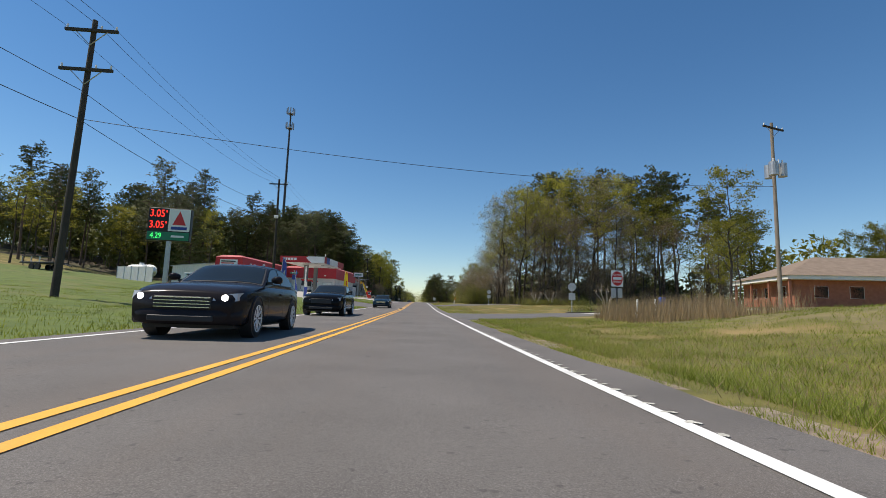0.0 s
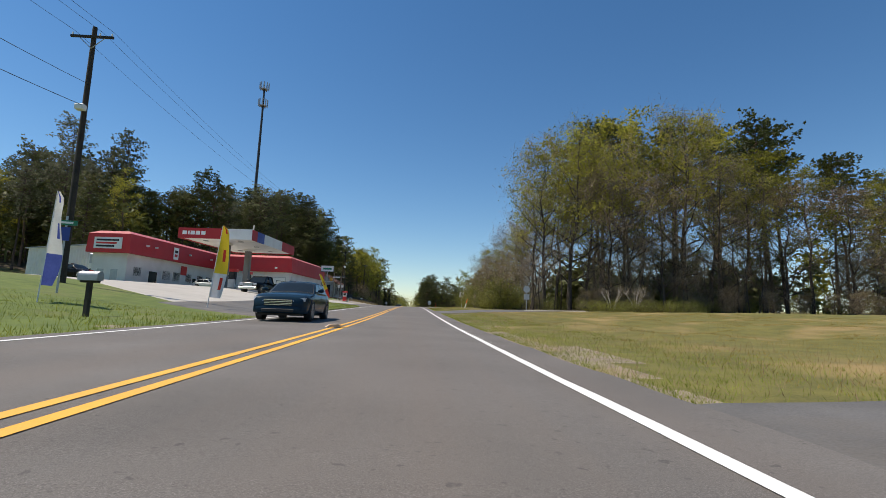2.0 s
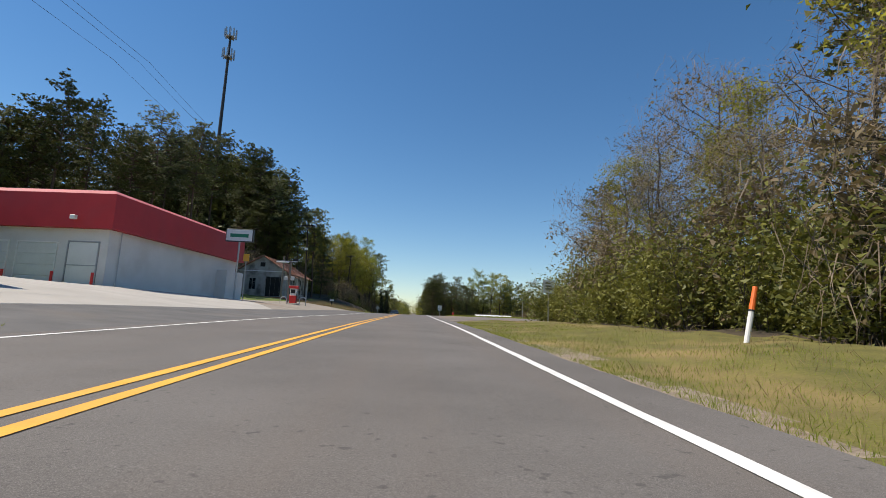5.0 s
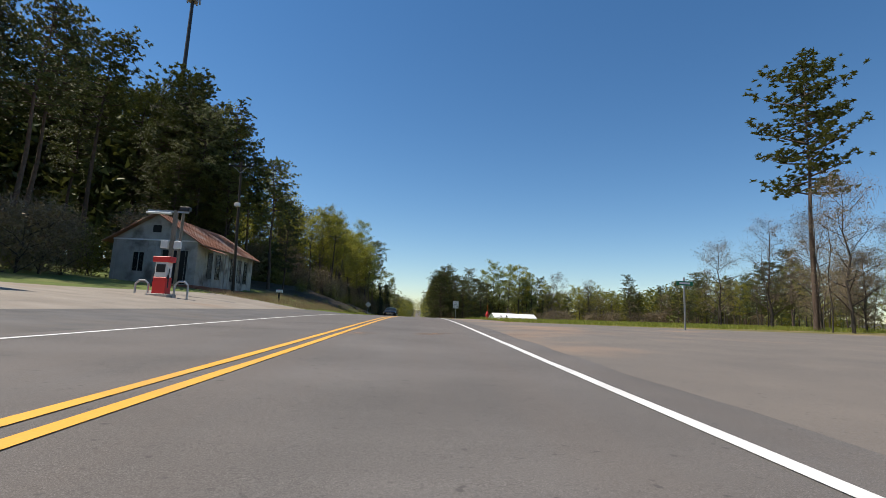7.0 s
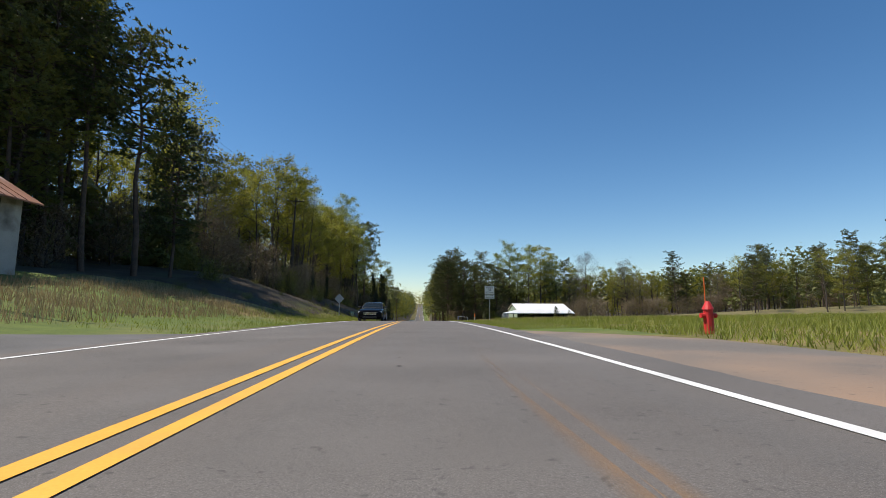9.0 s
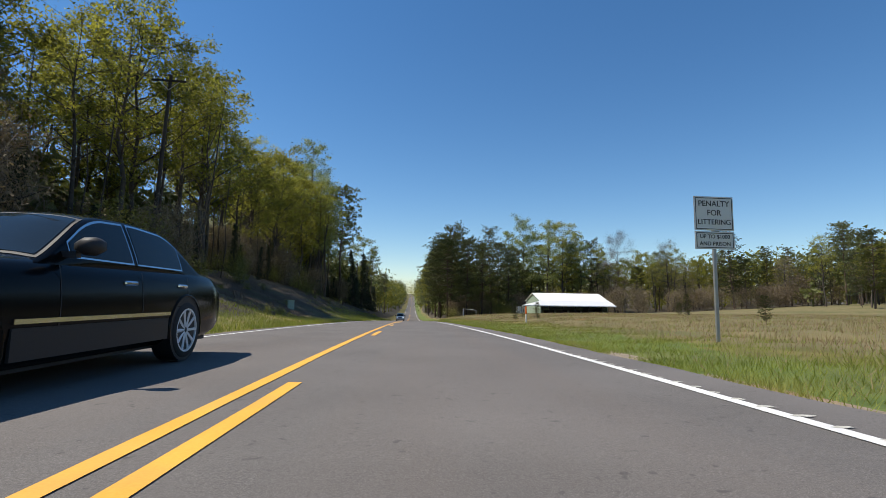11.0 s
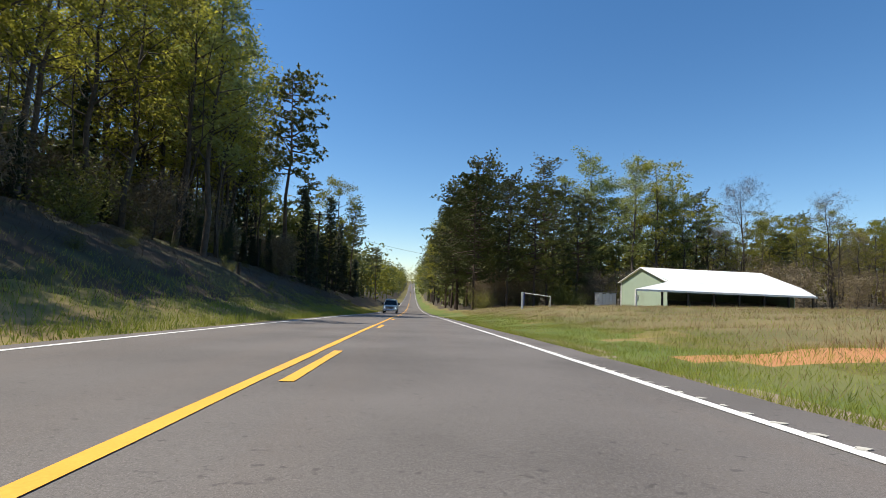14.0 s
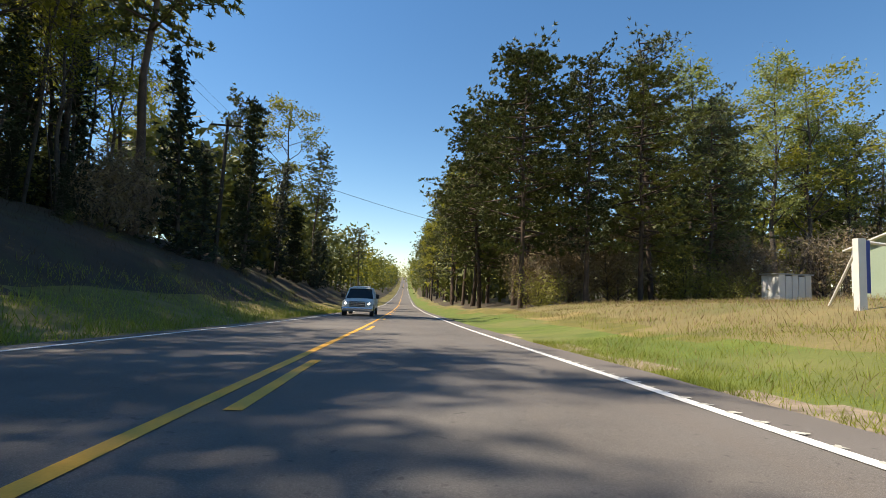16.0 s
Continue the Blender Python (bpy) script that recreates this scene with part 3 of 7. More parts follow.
def leaf_cloud(rnd, centres, count, sigma, size, V, F, drop=0.0):
    for _ in range(count):
        c = centres[rnd.randrange(len(centres))]
        p = c + Vector((rnd.gauss(0, sigma), rnd.gauss(0, sigma), rnd.gauss(0, sigma * 0.75) - drop * rnd.random()))
        s = size * rnd.uniform(0.6, 1.4)
        a = Vector((rnd.uniform(-1, 1), rnd.uniform(-1, 1), rnd.uniform(-0.7, 0.7))).normalized()
        b = a.orthogonal().normalized()
        b = (b * math.cos(rnd.random() * 6.28) + a.cross(b) * math.sin(rnd.random() * 6.28)).normalized()
        k = len(V)
        V.extend((p - a * s, p + b * s * 0.8, p + a * s * 0.9))
        F.append((k, k + 1, k + 2))


def broadleaf(seed, h, spread, leaves, leaf_size, low=0.35, twigs=0, drop=0.0, sigma=0.75, limbs=15, stems=0, leafy=0.0):
    """Trunk and limbs; crown; thin bare twigs."""
    rnd = random.Random(seed)
    TV, TF, LV, LF, WV, WF = [], [], [], [], [], []
    r0 = h * 0.0075 + 0.03
    top = Vector((rnd.uniform(-0.6, 0.6), rnd.uniform(-0.6, 0.6), h * 0.93))
    trunk = bent(rnd, Vector((0, 0, -0.5)), top, 6, h * 0.02)
    tube(trunk, [r0 * (1.25 - 1.15 * k / 6) for k in range(7)], 6, TV, TF)
    tips = []
    for i in range(stems):
        a = Vector((rnd.uniform(-2.2, 2.2), rnd.uniform(-2.2, 2.2), -0.4))
        b = Vector((a.x + rnd.uniform(-1.2, 1.2), a.y + rnd.uniform(-1.2, 1.2), h * rnd.uniform(0.55, 0.85)))
        q = rnd.uniform(0.05, 0.11)
        path = bent(rnd, a, b, 4, 0.5)
        tube(path, [q, q * 0.9, q * 0.75, q * 0.5, 0.02], 4, TV, TF)
        tips += [path[3], path[4]]
    for i in range(limbs):
        f = low + (0.97 - low) * (i + rnd.random()) / limbs
        k = min(int(f * 6), 5)
        a = trunk[k].lerp(trunk[k + 1], f * 6 - k)
        ang = i * 2.4 + rnd.uniform(-0.5, 0.5)
        reach = spread * (0.45 + 0.75 * math.sin(math.pi * min(1, (f - low) / (1 - low) * 0.85 + 0.15))) * rnd.uniform(0.6, 1.05)
        b = a + Vector((math.cos(ang) * reach, math.sin(ang) * reach, reach * rnd.uniform(0.35, 1.0)))
        b.z = min(b.z, h)
        path = bent(rnd, a, b, 3, reach * 0.08)
        r = r0 * (1.05 - f) * 0.62 + 0.02
        tube(path, [r, r * 0.7, r * 0.45, r * 0.2], 3, TV, TF)
        tips += [path[2], path[3]]
        for _ in range(4):
            c = path[1].lerp(path[3], rnd.random())
            d = c + Vector((rnd.uniform(-1, 1), rnd.uniform(-1, 1), rnd.uniform(-0.2, 0.9))) * reach * 0.42
            tube([c, d], [r * 0.35, 0.012], 3, TV, TF)
            tips += [d, c.lerp(d, 0.6)]
    if leaves:
        leaf_cloud(rnd, [t for t in tips if t.z > leafy * h] or tips, leaves, sigma, leaf_size, LV, LF, drop)
    for _ in range(twigs):
        c = tips[rnd.randrange(len(tips))]
        p = c + Vector((rnd.gauss(0, 0.6), rnd.gauss(0, 0.6), rnd.gauss(0, 0.5)))
        if drop and rnd.random() < 0.3:
            # a vine sagging from the limb
            d = Vector((rnd.uniform(-0.5, 0.5), rnd.uniform(-0.5, 0.5), -1)) * rnd.uniform(0.6, 1.8)
            d.z = max(d.z, -p.z)
        else:
            d = Vector((rnd.uniform(-1, 1), rnd.uniform(-1, 1), rnd.uniform(-0.6, 0.9))).normalized() * rnd.uniform(0.3, 1.0)
        s = d.orthogonal().normalized() * 0.011
        m = p + d * 0.5 + Vector((rnd.uniform(-0.15, 0.15), rnd.uniform(-0.15, 0.15), rnd.uniform(-0.05, 0.2)))
        k = len(WV)
        WV.extend((p - s, p + s, m + s * 0.7, m - s * 0.7, p + d))
        WF.append((k, k + 1, k + 2, k + 3))
        WF.append((k + 3, k + 2, k + 4))
    return (TV, TF), (LV, LF), (WV, WF)


def pine(seed, h, crown_low=0.45, spread=3.2, limbs=40, tufts=6, cone=False, needle=0.42, wide=0.05, per=9):
    rnd = random.Random(seed)
    TV, TF, LV, LF = [], [], [], []
    r0 = h * 0.008 + 0.04
    trunk = bent(rnd, Vector((0, 0, -0.5)), Vector((rnd.uniform(-0.5, 0.5), rnd.uniform(-0.5, 0.5), h)), 5, h * 0.012)
    tube(trunk, [r0 * (1.2 - 1.12 * k / 5) for k in range(6)], 6, TV, TF)
    for i in range(limbs):
        f = crown_low + (0.985 - crown_low) * (i + rnd.random()) / limbs
        k = min(int(f * 5), 4)
        a = trunk[k].lerp(trunk[k + 1], f * 5 - k)
        g = (f - crown_low) / (1 - crown_low)
        reach = spread * ((1.05 - g) if cone else (0.35 + 0.8 * math.sin(math.pi * (0.22 + 0.72 * g)))) * rnd.uniform(0.55, 1.1)
        ang = i * 2.4 + rnd.uniform(-0.6, 0.6)
        b = a + Vector((math.cos(ang) * reach, math.sin(ang) * reach, reach * rnd.uniform(-0.12, 0.45)))
        m = a.lerp(b, 0.55) + Vector((0, 0, -0.08 * reach))
        tube([a, m, b], [0.05 + 0.012 * reach, 0.035, 0.012], 3, TV, TF)
        for j in range(tufts):
            t = 0.3 + 0.75 * (j + rnd.random()) / tufts
            c = (a.lerp(m, t / 0.55) if t < 0.55 else m.lerp(b, (t - 0.55) / 0.45)) + Vector((rnd.gauss(0, 0.38), rnd.gauss(0, 0.38), rnd.gauss(0.08, 0.2)))
            for _ in range(per):
                d = Vector((rnd.uniform(-1, 1), rnd.uniform(-1, 1), rnd.uniform(-0.5, 1))).normalized() * needle * rnd.uniform(0.7, 1.3)
                s = d.orthogonal().normalized() * wide * rnd.uniform(0.7, 1.5)
                q = len(LV)
                LV.extend((c - s, c + s, c + d))
                LF.append((q, q + 1, q + 2))
    return (TV, TF), (LV, LF), ([], [])


def shrub(seed, h, wide, leaves, size):
    rnd = random.Random(seed)
    TV, TF, LV, LF = [], [], [], []
    tips = []
    for i in range(9):
        a = Vector((rnd.uniform(-0.3, 0.3) * wide, rnd.uniform(-0.3, 0.3) * wide, -0.2))
        b = Vector((rnd.uniform(-1, 1) * wide, rnd.uniform(-1, 1) * wide, h * rnd.uniform(0.55, 1)))
        tube([a, a.lerp(b, 0.5) + Vector((0, 0, 0.15)), b], [0.03, 0.02, 0.008], 3, TV, TF)
        tips += [a.lerp(b, 0.3), a.lerp(b, 0.5), a.lerp(b, 0.75), b]
    leaf_cloud(rnd, tips, leaves, 0.3 * wide + 0.1, size, LV, LF)
    LV[:] = [Vector((v.x, v.y, max(v.z, -0.1))) for v in LV]
    return (TV, TF), (LV, LF), ([], [])


TREES, TALL = {}, {}


def tree_kind(key, name, data, bark, leaf, label, category="tree", twig=TWIG):
    (tv, tf), (lv, lf), (wv, wf) = data
    root = thing(name, pose(0, 0, -500), label, category)
    part("trunk", raw_mesh("trunk", tv, tf, bark, True), bark, root)
    if lv:
        part("crown", raw_mesh("crown", lv, lf, leaf), leaf, root)
    if wv:
        tagged(part("twig_mass", raw_mesh("twig_mass", wv, wf, twig), twig, root, "bare grey-brown twigs"), kind="stuff")
    TREES.setdefault(key, []).append(root)
    TALL.setdefault(key, []).append(max(v[2] for v in tv))


for s in range(4):
    tree_kind("pine", "pine_tree", pine(10 + s, 20 + 2 * s, 0.5 + 0.06 * (s % 2), 3.4, 46, 20, needle=0.28, wide=0.06, per=15), PINE_BARK, NEEDLE, "tall pine with a bare trunk and dark green needles")
for s in range(3):
    tree_kind("bushy_pine", "pine_tree", pine(20 + s, 19 + 2 * s, 0.22, 4.3, 74, 20, needle=0.28, wide=0.06, per=13), PINE_BARK, NEEDLE, "full dark green pine branched almost to the ground")
for s in range(2):
    tree_kind("cedar", "cedar_tree", pine(30 + s, 11 + 4 * s, 0.04, 2.1, 80, 6, True, 0.38, 0.07), BARK, CEDAR, "dense dark conical cedar")
for s in range(4):
    tree_kind("green", "broadleaf_tree", broadleaf(40 + s, 19 + 2 * s, 4.2, 5200, 0.2, 0.25, 300, 0, 0.42, 22), BARK, LEAF, "broadleaf tree in fresh green spring leaf")
for s in range(3):
    tree_kind("yellow", "broadleaf_tree", broadleaf(50 + s, 19 + 2 * s, 3.3, 3100, 0.15, 0.36, 300, 0, 0.4, 20, 1, 0.46), BARK, LEAF_Y, "slender broadleaf tree with pale yellow-green new leaves")
for s in range(3):
    tree_kind("bare", "bare_tree", broadleaf(60 + s, 15 + 2.5 * s, 3.8, 2000, 0.12, 0.12, 3200, 0.45, 0.5, 28, 1), BARK, LEAF_B, "nearly bare tree hung with grey-brown vines and buds")
for s in range(3):
    tree_kind("vine_tree", "vine_hung_tree", broadleaf(65 + s, 19 + 2 * s, 4.0, 4200, 0.14, 0.14, 3400, 0.6, 0.5, 30, 1, 0.42), BARK, LEAF_Y, "tree with a yellow-green top above grey-brown vines")
for s in range(2):
    tree_kind("poplar", "poplar_tree", broadleaf(70 + s, 24 + 2 * s, 3.0, 4600, 0.18, 0.32, 300, 0, 0.42, 22), BARK, POPLAR, "tall pale poplar in thin new leaf")
for s in range(3):
    tree_kind("shrub", "shrub", shrub(80 + s, 2.4 + 0.7 * s, 1.5, 1900, 0.093), BARK, SHRUB, "dense green roadside shrub", "shrub")
for s in range(2):
    tree_kind("brush", "brush", broadleaf(90 + s, 4.5 + s, 2.0, 1500, 0.13, 0.05, 900, 0.3, 0.4, 16), BARK, LEAF_B, "tangled brown brush with bare stems", "shrub")

placed = {}


def plant(key, x, y, scale=1.0, group="", rnd=random.Random(5)):
    kinds = TREES[key]
    i = placed.get(key, 0)
    placed[key] = i + 1
    src = kinds[i % len(kinds)]
    m = pose(x, y, ground_at(x, y) - 0.12, rnd.uniform(-2, 2), rnd.uniform(-2, 2), rnd.uniform(0, 360))
    s = scale * rnd.uniform(0.9, 1.1)
    ob = copy_thing(src, m)
    ob.matrix_basis = m @ Matrix.Diagonal((s, s, s * rnd.uniform(0.95, 1.08), 1))
    if group:
        tagged(ob, group=group)
    return ob


def grown(key, x, y, tall, group=""):
    """A tree of a given height in metres."""
    i = placed.get(key, 0) % len(TREES[key])
    return plant(key, x, y, tall / TALL[key][i], group)


def wood(rnd, count, x0, x1, y0, y1, mixture, scale, group, gap=2.2):
    done = []
    tries = 0
    keys, weights = zip(*mixture)
    while len(done) < count and tries < count * 30:
        tries += 1
        x, y = rnd.uniform(x0, x1), rnd.uniform(y0, y1)
        if any((x - a) ** 2 + (y - b) ** 2 < gap * gap for a, b in done):
            continue
        done.append((x, y))
        plant(rnd.choices(keys, weights)[0], x, y, scale * rnd.uniform(0.8, 1.15), group)


R = random.Random(11)
G1, G2, G3, G4, G5 = "trees of the roadside wood", "pines at the end of the field", "trees behind the field", "trees on the bank", "trees on the hill"
# wood on the right: a vine-hung front towards the first drives, tall trees behind, a lower side along the road
for x, y, k, h in ((17.2, 97.5, "vine_tree", 21), (20, 96, "vine_tree", 22), (22.5, 97.5, "vine_tree", 22.5), (25, 95.5, "bare", 18), (28.5, 97, "vine_tree", 25), (32, 95.5, "bare", 20), (35.5, 97, "vine_tree", 26),
                   (40, 96, "bare", 19), (44, 97.5, "vine_tree", 24), (49, 96.5, "bare", 19), (54, 98, "yellow", 22), (60, 98, "bare", 18), (66, 99, "yellow", 19),
                   (20.5, 103, "yellow", 22), (23, 106, "green", 24), (26, 103, "yellow", 25), (29, 109, "pine", 28.5), (30.5, 104, "green", 28), (34.5, 107, "green", 29), (38, 103, "yellow", 28), (41, 109, "pine", 32),
                   (45, 106, "green", 32), (49, 110, "pine", 33), (52, 104, "green", 28), (56, 108, "pine", 32), (61, 111, "pine", 32), (66, 107, "pine", 29), (71, 110, "pine", 27), (77, 110, "pine", 23),
                   (31, 114, "pine", 29), (37, 116, "pine", 31), (45, 115, "pine", 33), (53, 116, "pine", 32), (60, 118, "pine", 31)):
    grown(k, x, y, h * R.uniform(0.95, 1.03), G1)
for x, y, k, h in ((16.5, 101, "vine_tree", 16), (17.5, 106, "bare", 15), (16, 110, "vine_tree", 12), (17, 114, "bare", 14), (14.5, 116, "bare", 11.5), (16, 120, "vine_tree", 12.5), (19, 118, "bare", 14),
                   (12.2, 104, "bare", 8), (12.8, 108, "vine_tree", 9), (12.0, 112, "bare", 9), (12.6, 116, "vine_tree", 9.5), (11.6, 119.5, "bare", 8), (13.4, 122.5, "bare", 10), (12.6, 100, "bare", 7.5)):
    grown(k, x, y, h, G1)
wood(R, 12, 22, 66, 94.5, 99, [("bare", 1)], 0.6, G1, 2.4)
wood(R, 58, 9.3, 12.5, 91.5, 123, [("shrub", 9), ("brush", 1)], 1.0, "shrubs at the edge of the wood", 1.0)
wood(R, 44, 12, 68, 92.5, 99, [("brush", 2), ("shrub", 2)], 0.55, "shrubs at the edge of the wood", 1.5)
# pines by the barn and the woods behind the field
for x, y, h in ((8.6, 322, 21), (10.0, 330.5, 25.5), (13.5, 321, 20.5), (17.5, 320, 19.5), (20.8, 324.6, 22.5), (25, 323, 20), (28.5, 327, 20), (15, 329, 22.5), (7.6, 337, 24), (24, 333, 22), (13, 337, 23), (19, 337, 23), (8, 345, 24.5)):
    grown("bushy_pine", x, y, h, G2)
for k in range(30):
    grown(("bushy_pine", "pine", "green")[k % 3], R.uniform(7.0, 12.5), 350 + 5.2 * k, R.uniform(22, 27), G2)
wood(R, 22, 9, 32, 318, 330, [("brush", 2), ("shrub", 1)], 1.0, "brush under the pines", 1.5)
for x, y, k, h in ((32.2, 336.6, "poplar", 27.5), (38.2, 332, "poplar", 27), (35, 340, "poplar", 28), (43, 333, "green", 27), (28, 341, "poplar", 27), (48, 338, "bushy_pine", 21), (54, 336, "yellow", 22), (60, 334, "bare", 23)):
    grown(k, x, y, h, G3)
wood(R, 14, 30, 62, 334, 347, [("poplar", 3), ("yellow", 3), ("bushy_pine", 1)], 0.85, G3, 3)
wood(R, 46, 56, 150, 322, 350, [("yellow", 4), ("bare", 3), ("bushy_pine", 2), ("green", 2)], 0.84, G3, 3)
wood(R, 34, 30, 150, 318, 324, [("brush", 1)], 1.2, "brush behind the field", 3)
wood(R, 44, 84, 150, 232, 325, [("bushy_pine", 4), ("pine", 1), ("yellow", 2), ("green", 1)], 0.85, G3, 3.6)
wood(R, 9, 25, 36, 150, 166, [("bare", 1)], 0.5, G3, 3)
# bank on the left
wood(R, 13, -42, -33, 208, 240, [("green", 2), ("yellow", 5), ("pine", 3)], 0.82, G4, 2.6)
wood(R, 15, -33, -27, 210, 286, [("yellow", 4), ("green", 1), ("pine", 1)], 0.88, G4, 2.6)
wood(R, 6, -29, -25.5, 206, 230, [("yellow", 3), ("bare", 1)], 0.62, G4, 2.2)
for k in range(23):
    grown("green" if k % 5 == 2 else "yellow", R.uniform(-24.5, -20.8), 228 + 2.55 * k + R.uniform(-1, 1), R.uniform(17, 20) + 3 * (k > 21), G4)
# small dark cedars added to stand in for near-black shade at the tree feet
wood(R, 30, -23.5, -18.5, 214, 320, [("cedar", 1)], 0.3, "young cedars on the bank", 1.6)
wood(R, 10, -40, -31.5, 240, 284, [("green", 2), ("yellow", 6), ("pine", 2)], 0.92, G4, 2.6)
wood(R, 4, -23, -19, 290, 320, [("yellow", 1)], 0.9, G4, 3.5)
for k in range(14):
    grown("green" if k % 4 == 1 else "yellow", R.uniform(-30, -24.5), 291 + 2.6 * k + R.uniform(-1, 1), R.uniform(22, 26), G4)
wood(R, 21, -36, -22.5, 284, 330, [("green", 2), ("yellow", 7), ("pine", 1), ("bare", 1)], 1.02, G4, 2.6)
wood(R, 74, -34, -18, 200, 330, [("brush", 2), ("shrub", 2)], 1.0, "brush on the bank", 1.6)
wood(R, 46, -30, -21, 252, 330, [("brush", 3), ("shrub", 1), ("cedar", 1)], 0.95, "brush on the bank", 1.4)
wood(R, 44, -19, -10, 190, 330, [("shrub", 1)], 0.22, "weeds on the bank", 1.0)
grown("green", -25.3, 302.9, 30, G4)
for x, y, k, s in ((-19.5, 296, "yellow", 1.1), (-19, 286.6, "yellow", 1.08), (-17.5, 288.2, "poplar", 1.0)):
    plant(k, x, y, s, G4)
plant("poplar", -21, 292, 1.15, G4)
grown("pine", -19.2, 318, 28, G4)
for y in (316, 320, 325, 331, 338, 345):
    plant("cedar", -14.0 - R.random() * 2.5, y, 0.85, "cedars on the bank")
wood(R, 26, -34, -11.5, 335, 420, [("green", 2), ("yellow", 2), ("pine", 1), ("cedar", 3)], 0.85, G4, 3)
# hill behind the filling station and the old store
wood(R, 44, -64, -32, 190, 208, [("pine", 7), ("bushy_pine", 2), ("green", 1)], 1.15, G5, 2.4)
for x, y, h in ((-38.6, 197.5, 30), (-33, 194, 25), (-29.5, 196.5, 25), (-26, 196, 23.5), (-23, 197.5, 19), (-21.5, 200, 13), (-31, 189, 24), (-27, 190, 18)):
    grown("pine" if h > 15 else "bushy_pine", x, y, h, G5)
wood(R, 14, -36, -27, 187, 196, [("bushy_pine", 3), ("brush", 1)], 0.8, G5, 2.2)
wood(R, 48, -100, -38, 150, 185, [("pine", 7), ("bushy_pine", 2)], 1.1, G5, 3)
wood(R, 32, -140, -55, 118, 150, [("pine", 5), ("green", 1), ("yellow", 2), ("bushy_pine", 1)], 0.9, G5, 3.3)
wood(R, 26, -140, -70, 70, 118, [("pine", 3), ("green", 3), ("yellow", 2)], 0.9, G5, 4)
wood(R, 40, -110, -34, 140, 185, [("brush", 2), ("shrub", 2)], 1.3, "brush below the hill trees", 2)
wood(R, 14, -36, -29, 160, 184, [("brush", 2), ("shrub", 2)], 1.2, "brush beside the old store", 1.6)
# by the brick building
plant("green", 31, 46, 0.6)
plant("yellow", 32.8, 47.6, 0.52)
plant("green", 40, 62, 0.6)
wood(R, 12, 72, 115, 90, 125, [("green", 2), ("bushy_pine", 2)], 0.85, "trees behind the brick building", 4)
grown("pine", 27.6, 156, 19, G3)
# saplings in the field
for x, y in ((9.3, 232.7), (7.9, 234.5), (10.5, 243), (15.7, 216), (19, 228), (24, 238)):
    tagged(plant("bushy_pine", x, y, 0.075), "knee-high pine sapling in the dry meadow", "sapling", "saplings in the field")
for roots in TREES.values():
    for r in roots:
        for c in list(r.children):
            bpy.data.objects.remove(c)
        bpy.data.objects.remove(r)


def far_woods(name, label, rows, seed):
    """Distant trees, joined."""
    rnd = random.Random(seed)
    LV, LF = [], []
    for x0, x1, y0, y1, count, h0, h1 in rows:
        for _ in range(count):
            x, y, h = rnd.uniform(x0, x1), rnd.uniform(y0, y1), rnd.uniform(h0, h1)
            z = ground_at(x, y)
            w = h * rnd.uniform(0.16, 0.26)
            cs = [Vector((x + rnd.gauss(0, w * 0.45), y + rnd.gauss(0, w * 0.45), z + h * rnd.uniform(0.12, 1.0))) for _ in range(16)]
            leaf_cloud(rnd, cs, 130, w * 0.4, 0.75, LV, LF)
            k = len(LV)
            LV.extend((Vector((x - 0.2, y, z - 0.5)), Vector((x + 0.2, y, z - 0.5)), Vector((x, y, z + h * 0.9))))
            LF.append((k, k + 1, k + 2))
    ob = new(name, raw_mesh(name, LV, LF, LEAF if seed % 2 else NEEDLE))
    return tagged(ob, label, "woods", kind="stuff")


far_woods("far_woods", "distant mixed spring woods along the road", [(-40, -11, 420, 900, 110, 14, 20), (6.5, 40, 430, 900, 150, 20, 27), (-300, 300, 900, 1300, 160, 15, 24), (34, 220, 345, 400, 260, 11, 18), (-220, 220, 1290, 1500, 260, 16, 26), (70, 120, 100, 130, 30, 10, 16)], 1)
far_woods("far_pines", "distant dark pine woods", [(-40, -11, 420, 900, 60, 14, 22), (6.5, 30, 470, 900, 90, 20, 27), (-260, -60, 185, 260, 80, 18, 26), (100, 260, 250, 420, 80, 12, 18), (-60, -42, 205, 330, 60, 8, 13), (-38, -27, 206, 330, 170, 3, 8), (-110, -40, 186, 215, 170, 9, 20), (22, 66, 110, 122, 60, 4, 9), (-130, -60, 130, 160, 130, 8, 18), (-34, -16, 335, 420, 90, 9, 15), (9, 34, 336, 420, 90, 9, 16)], 2)


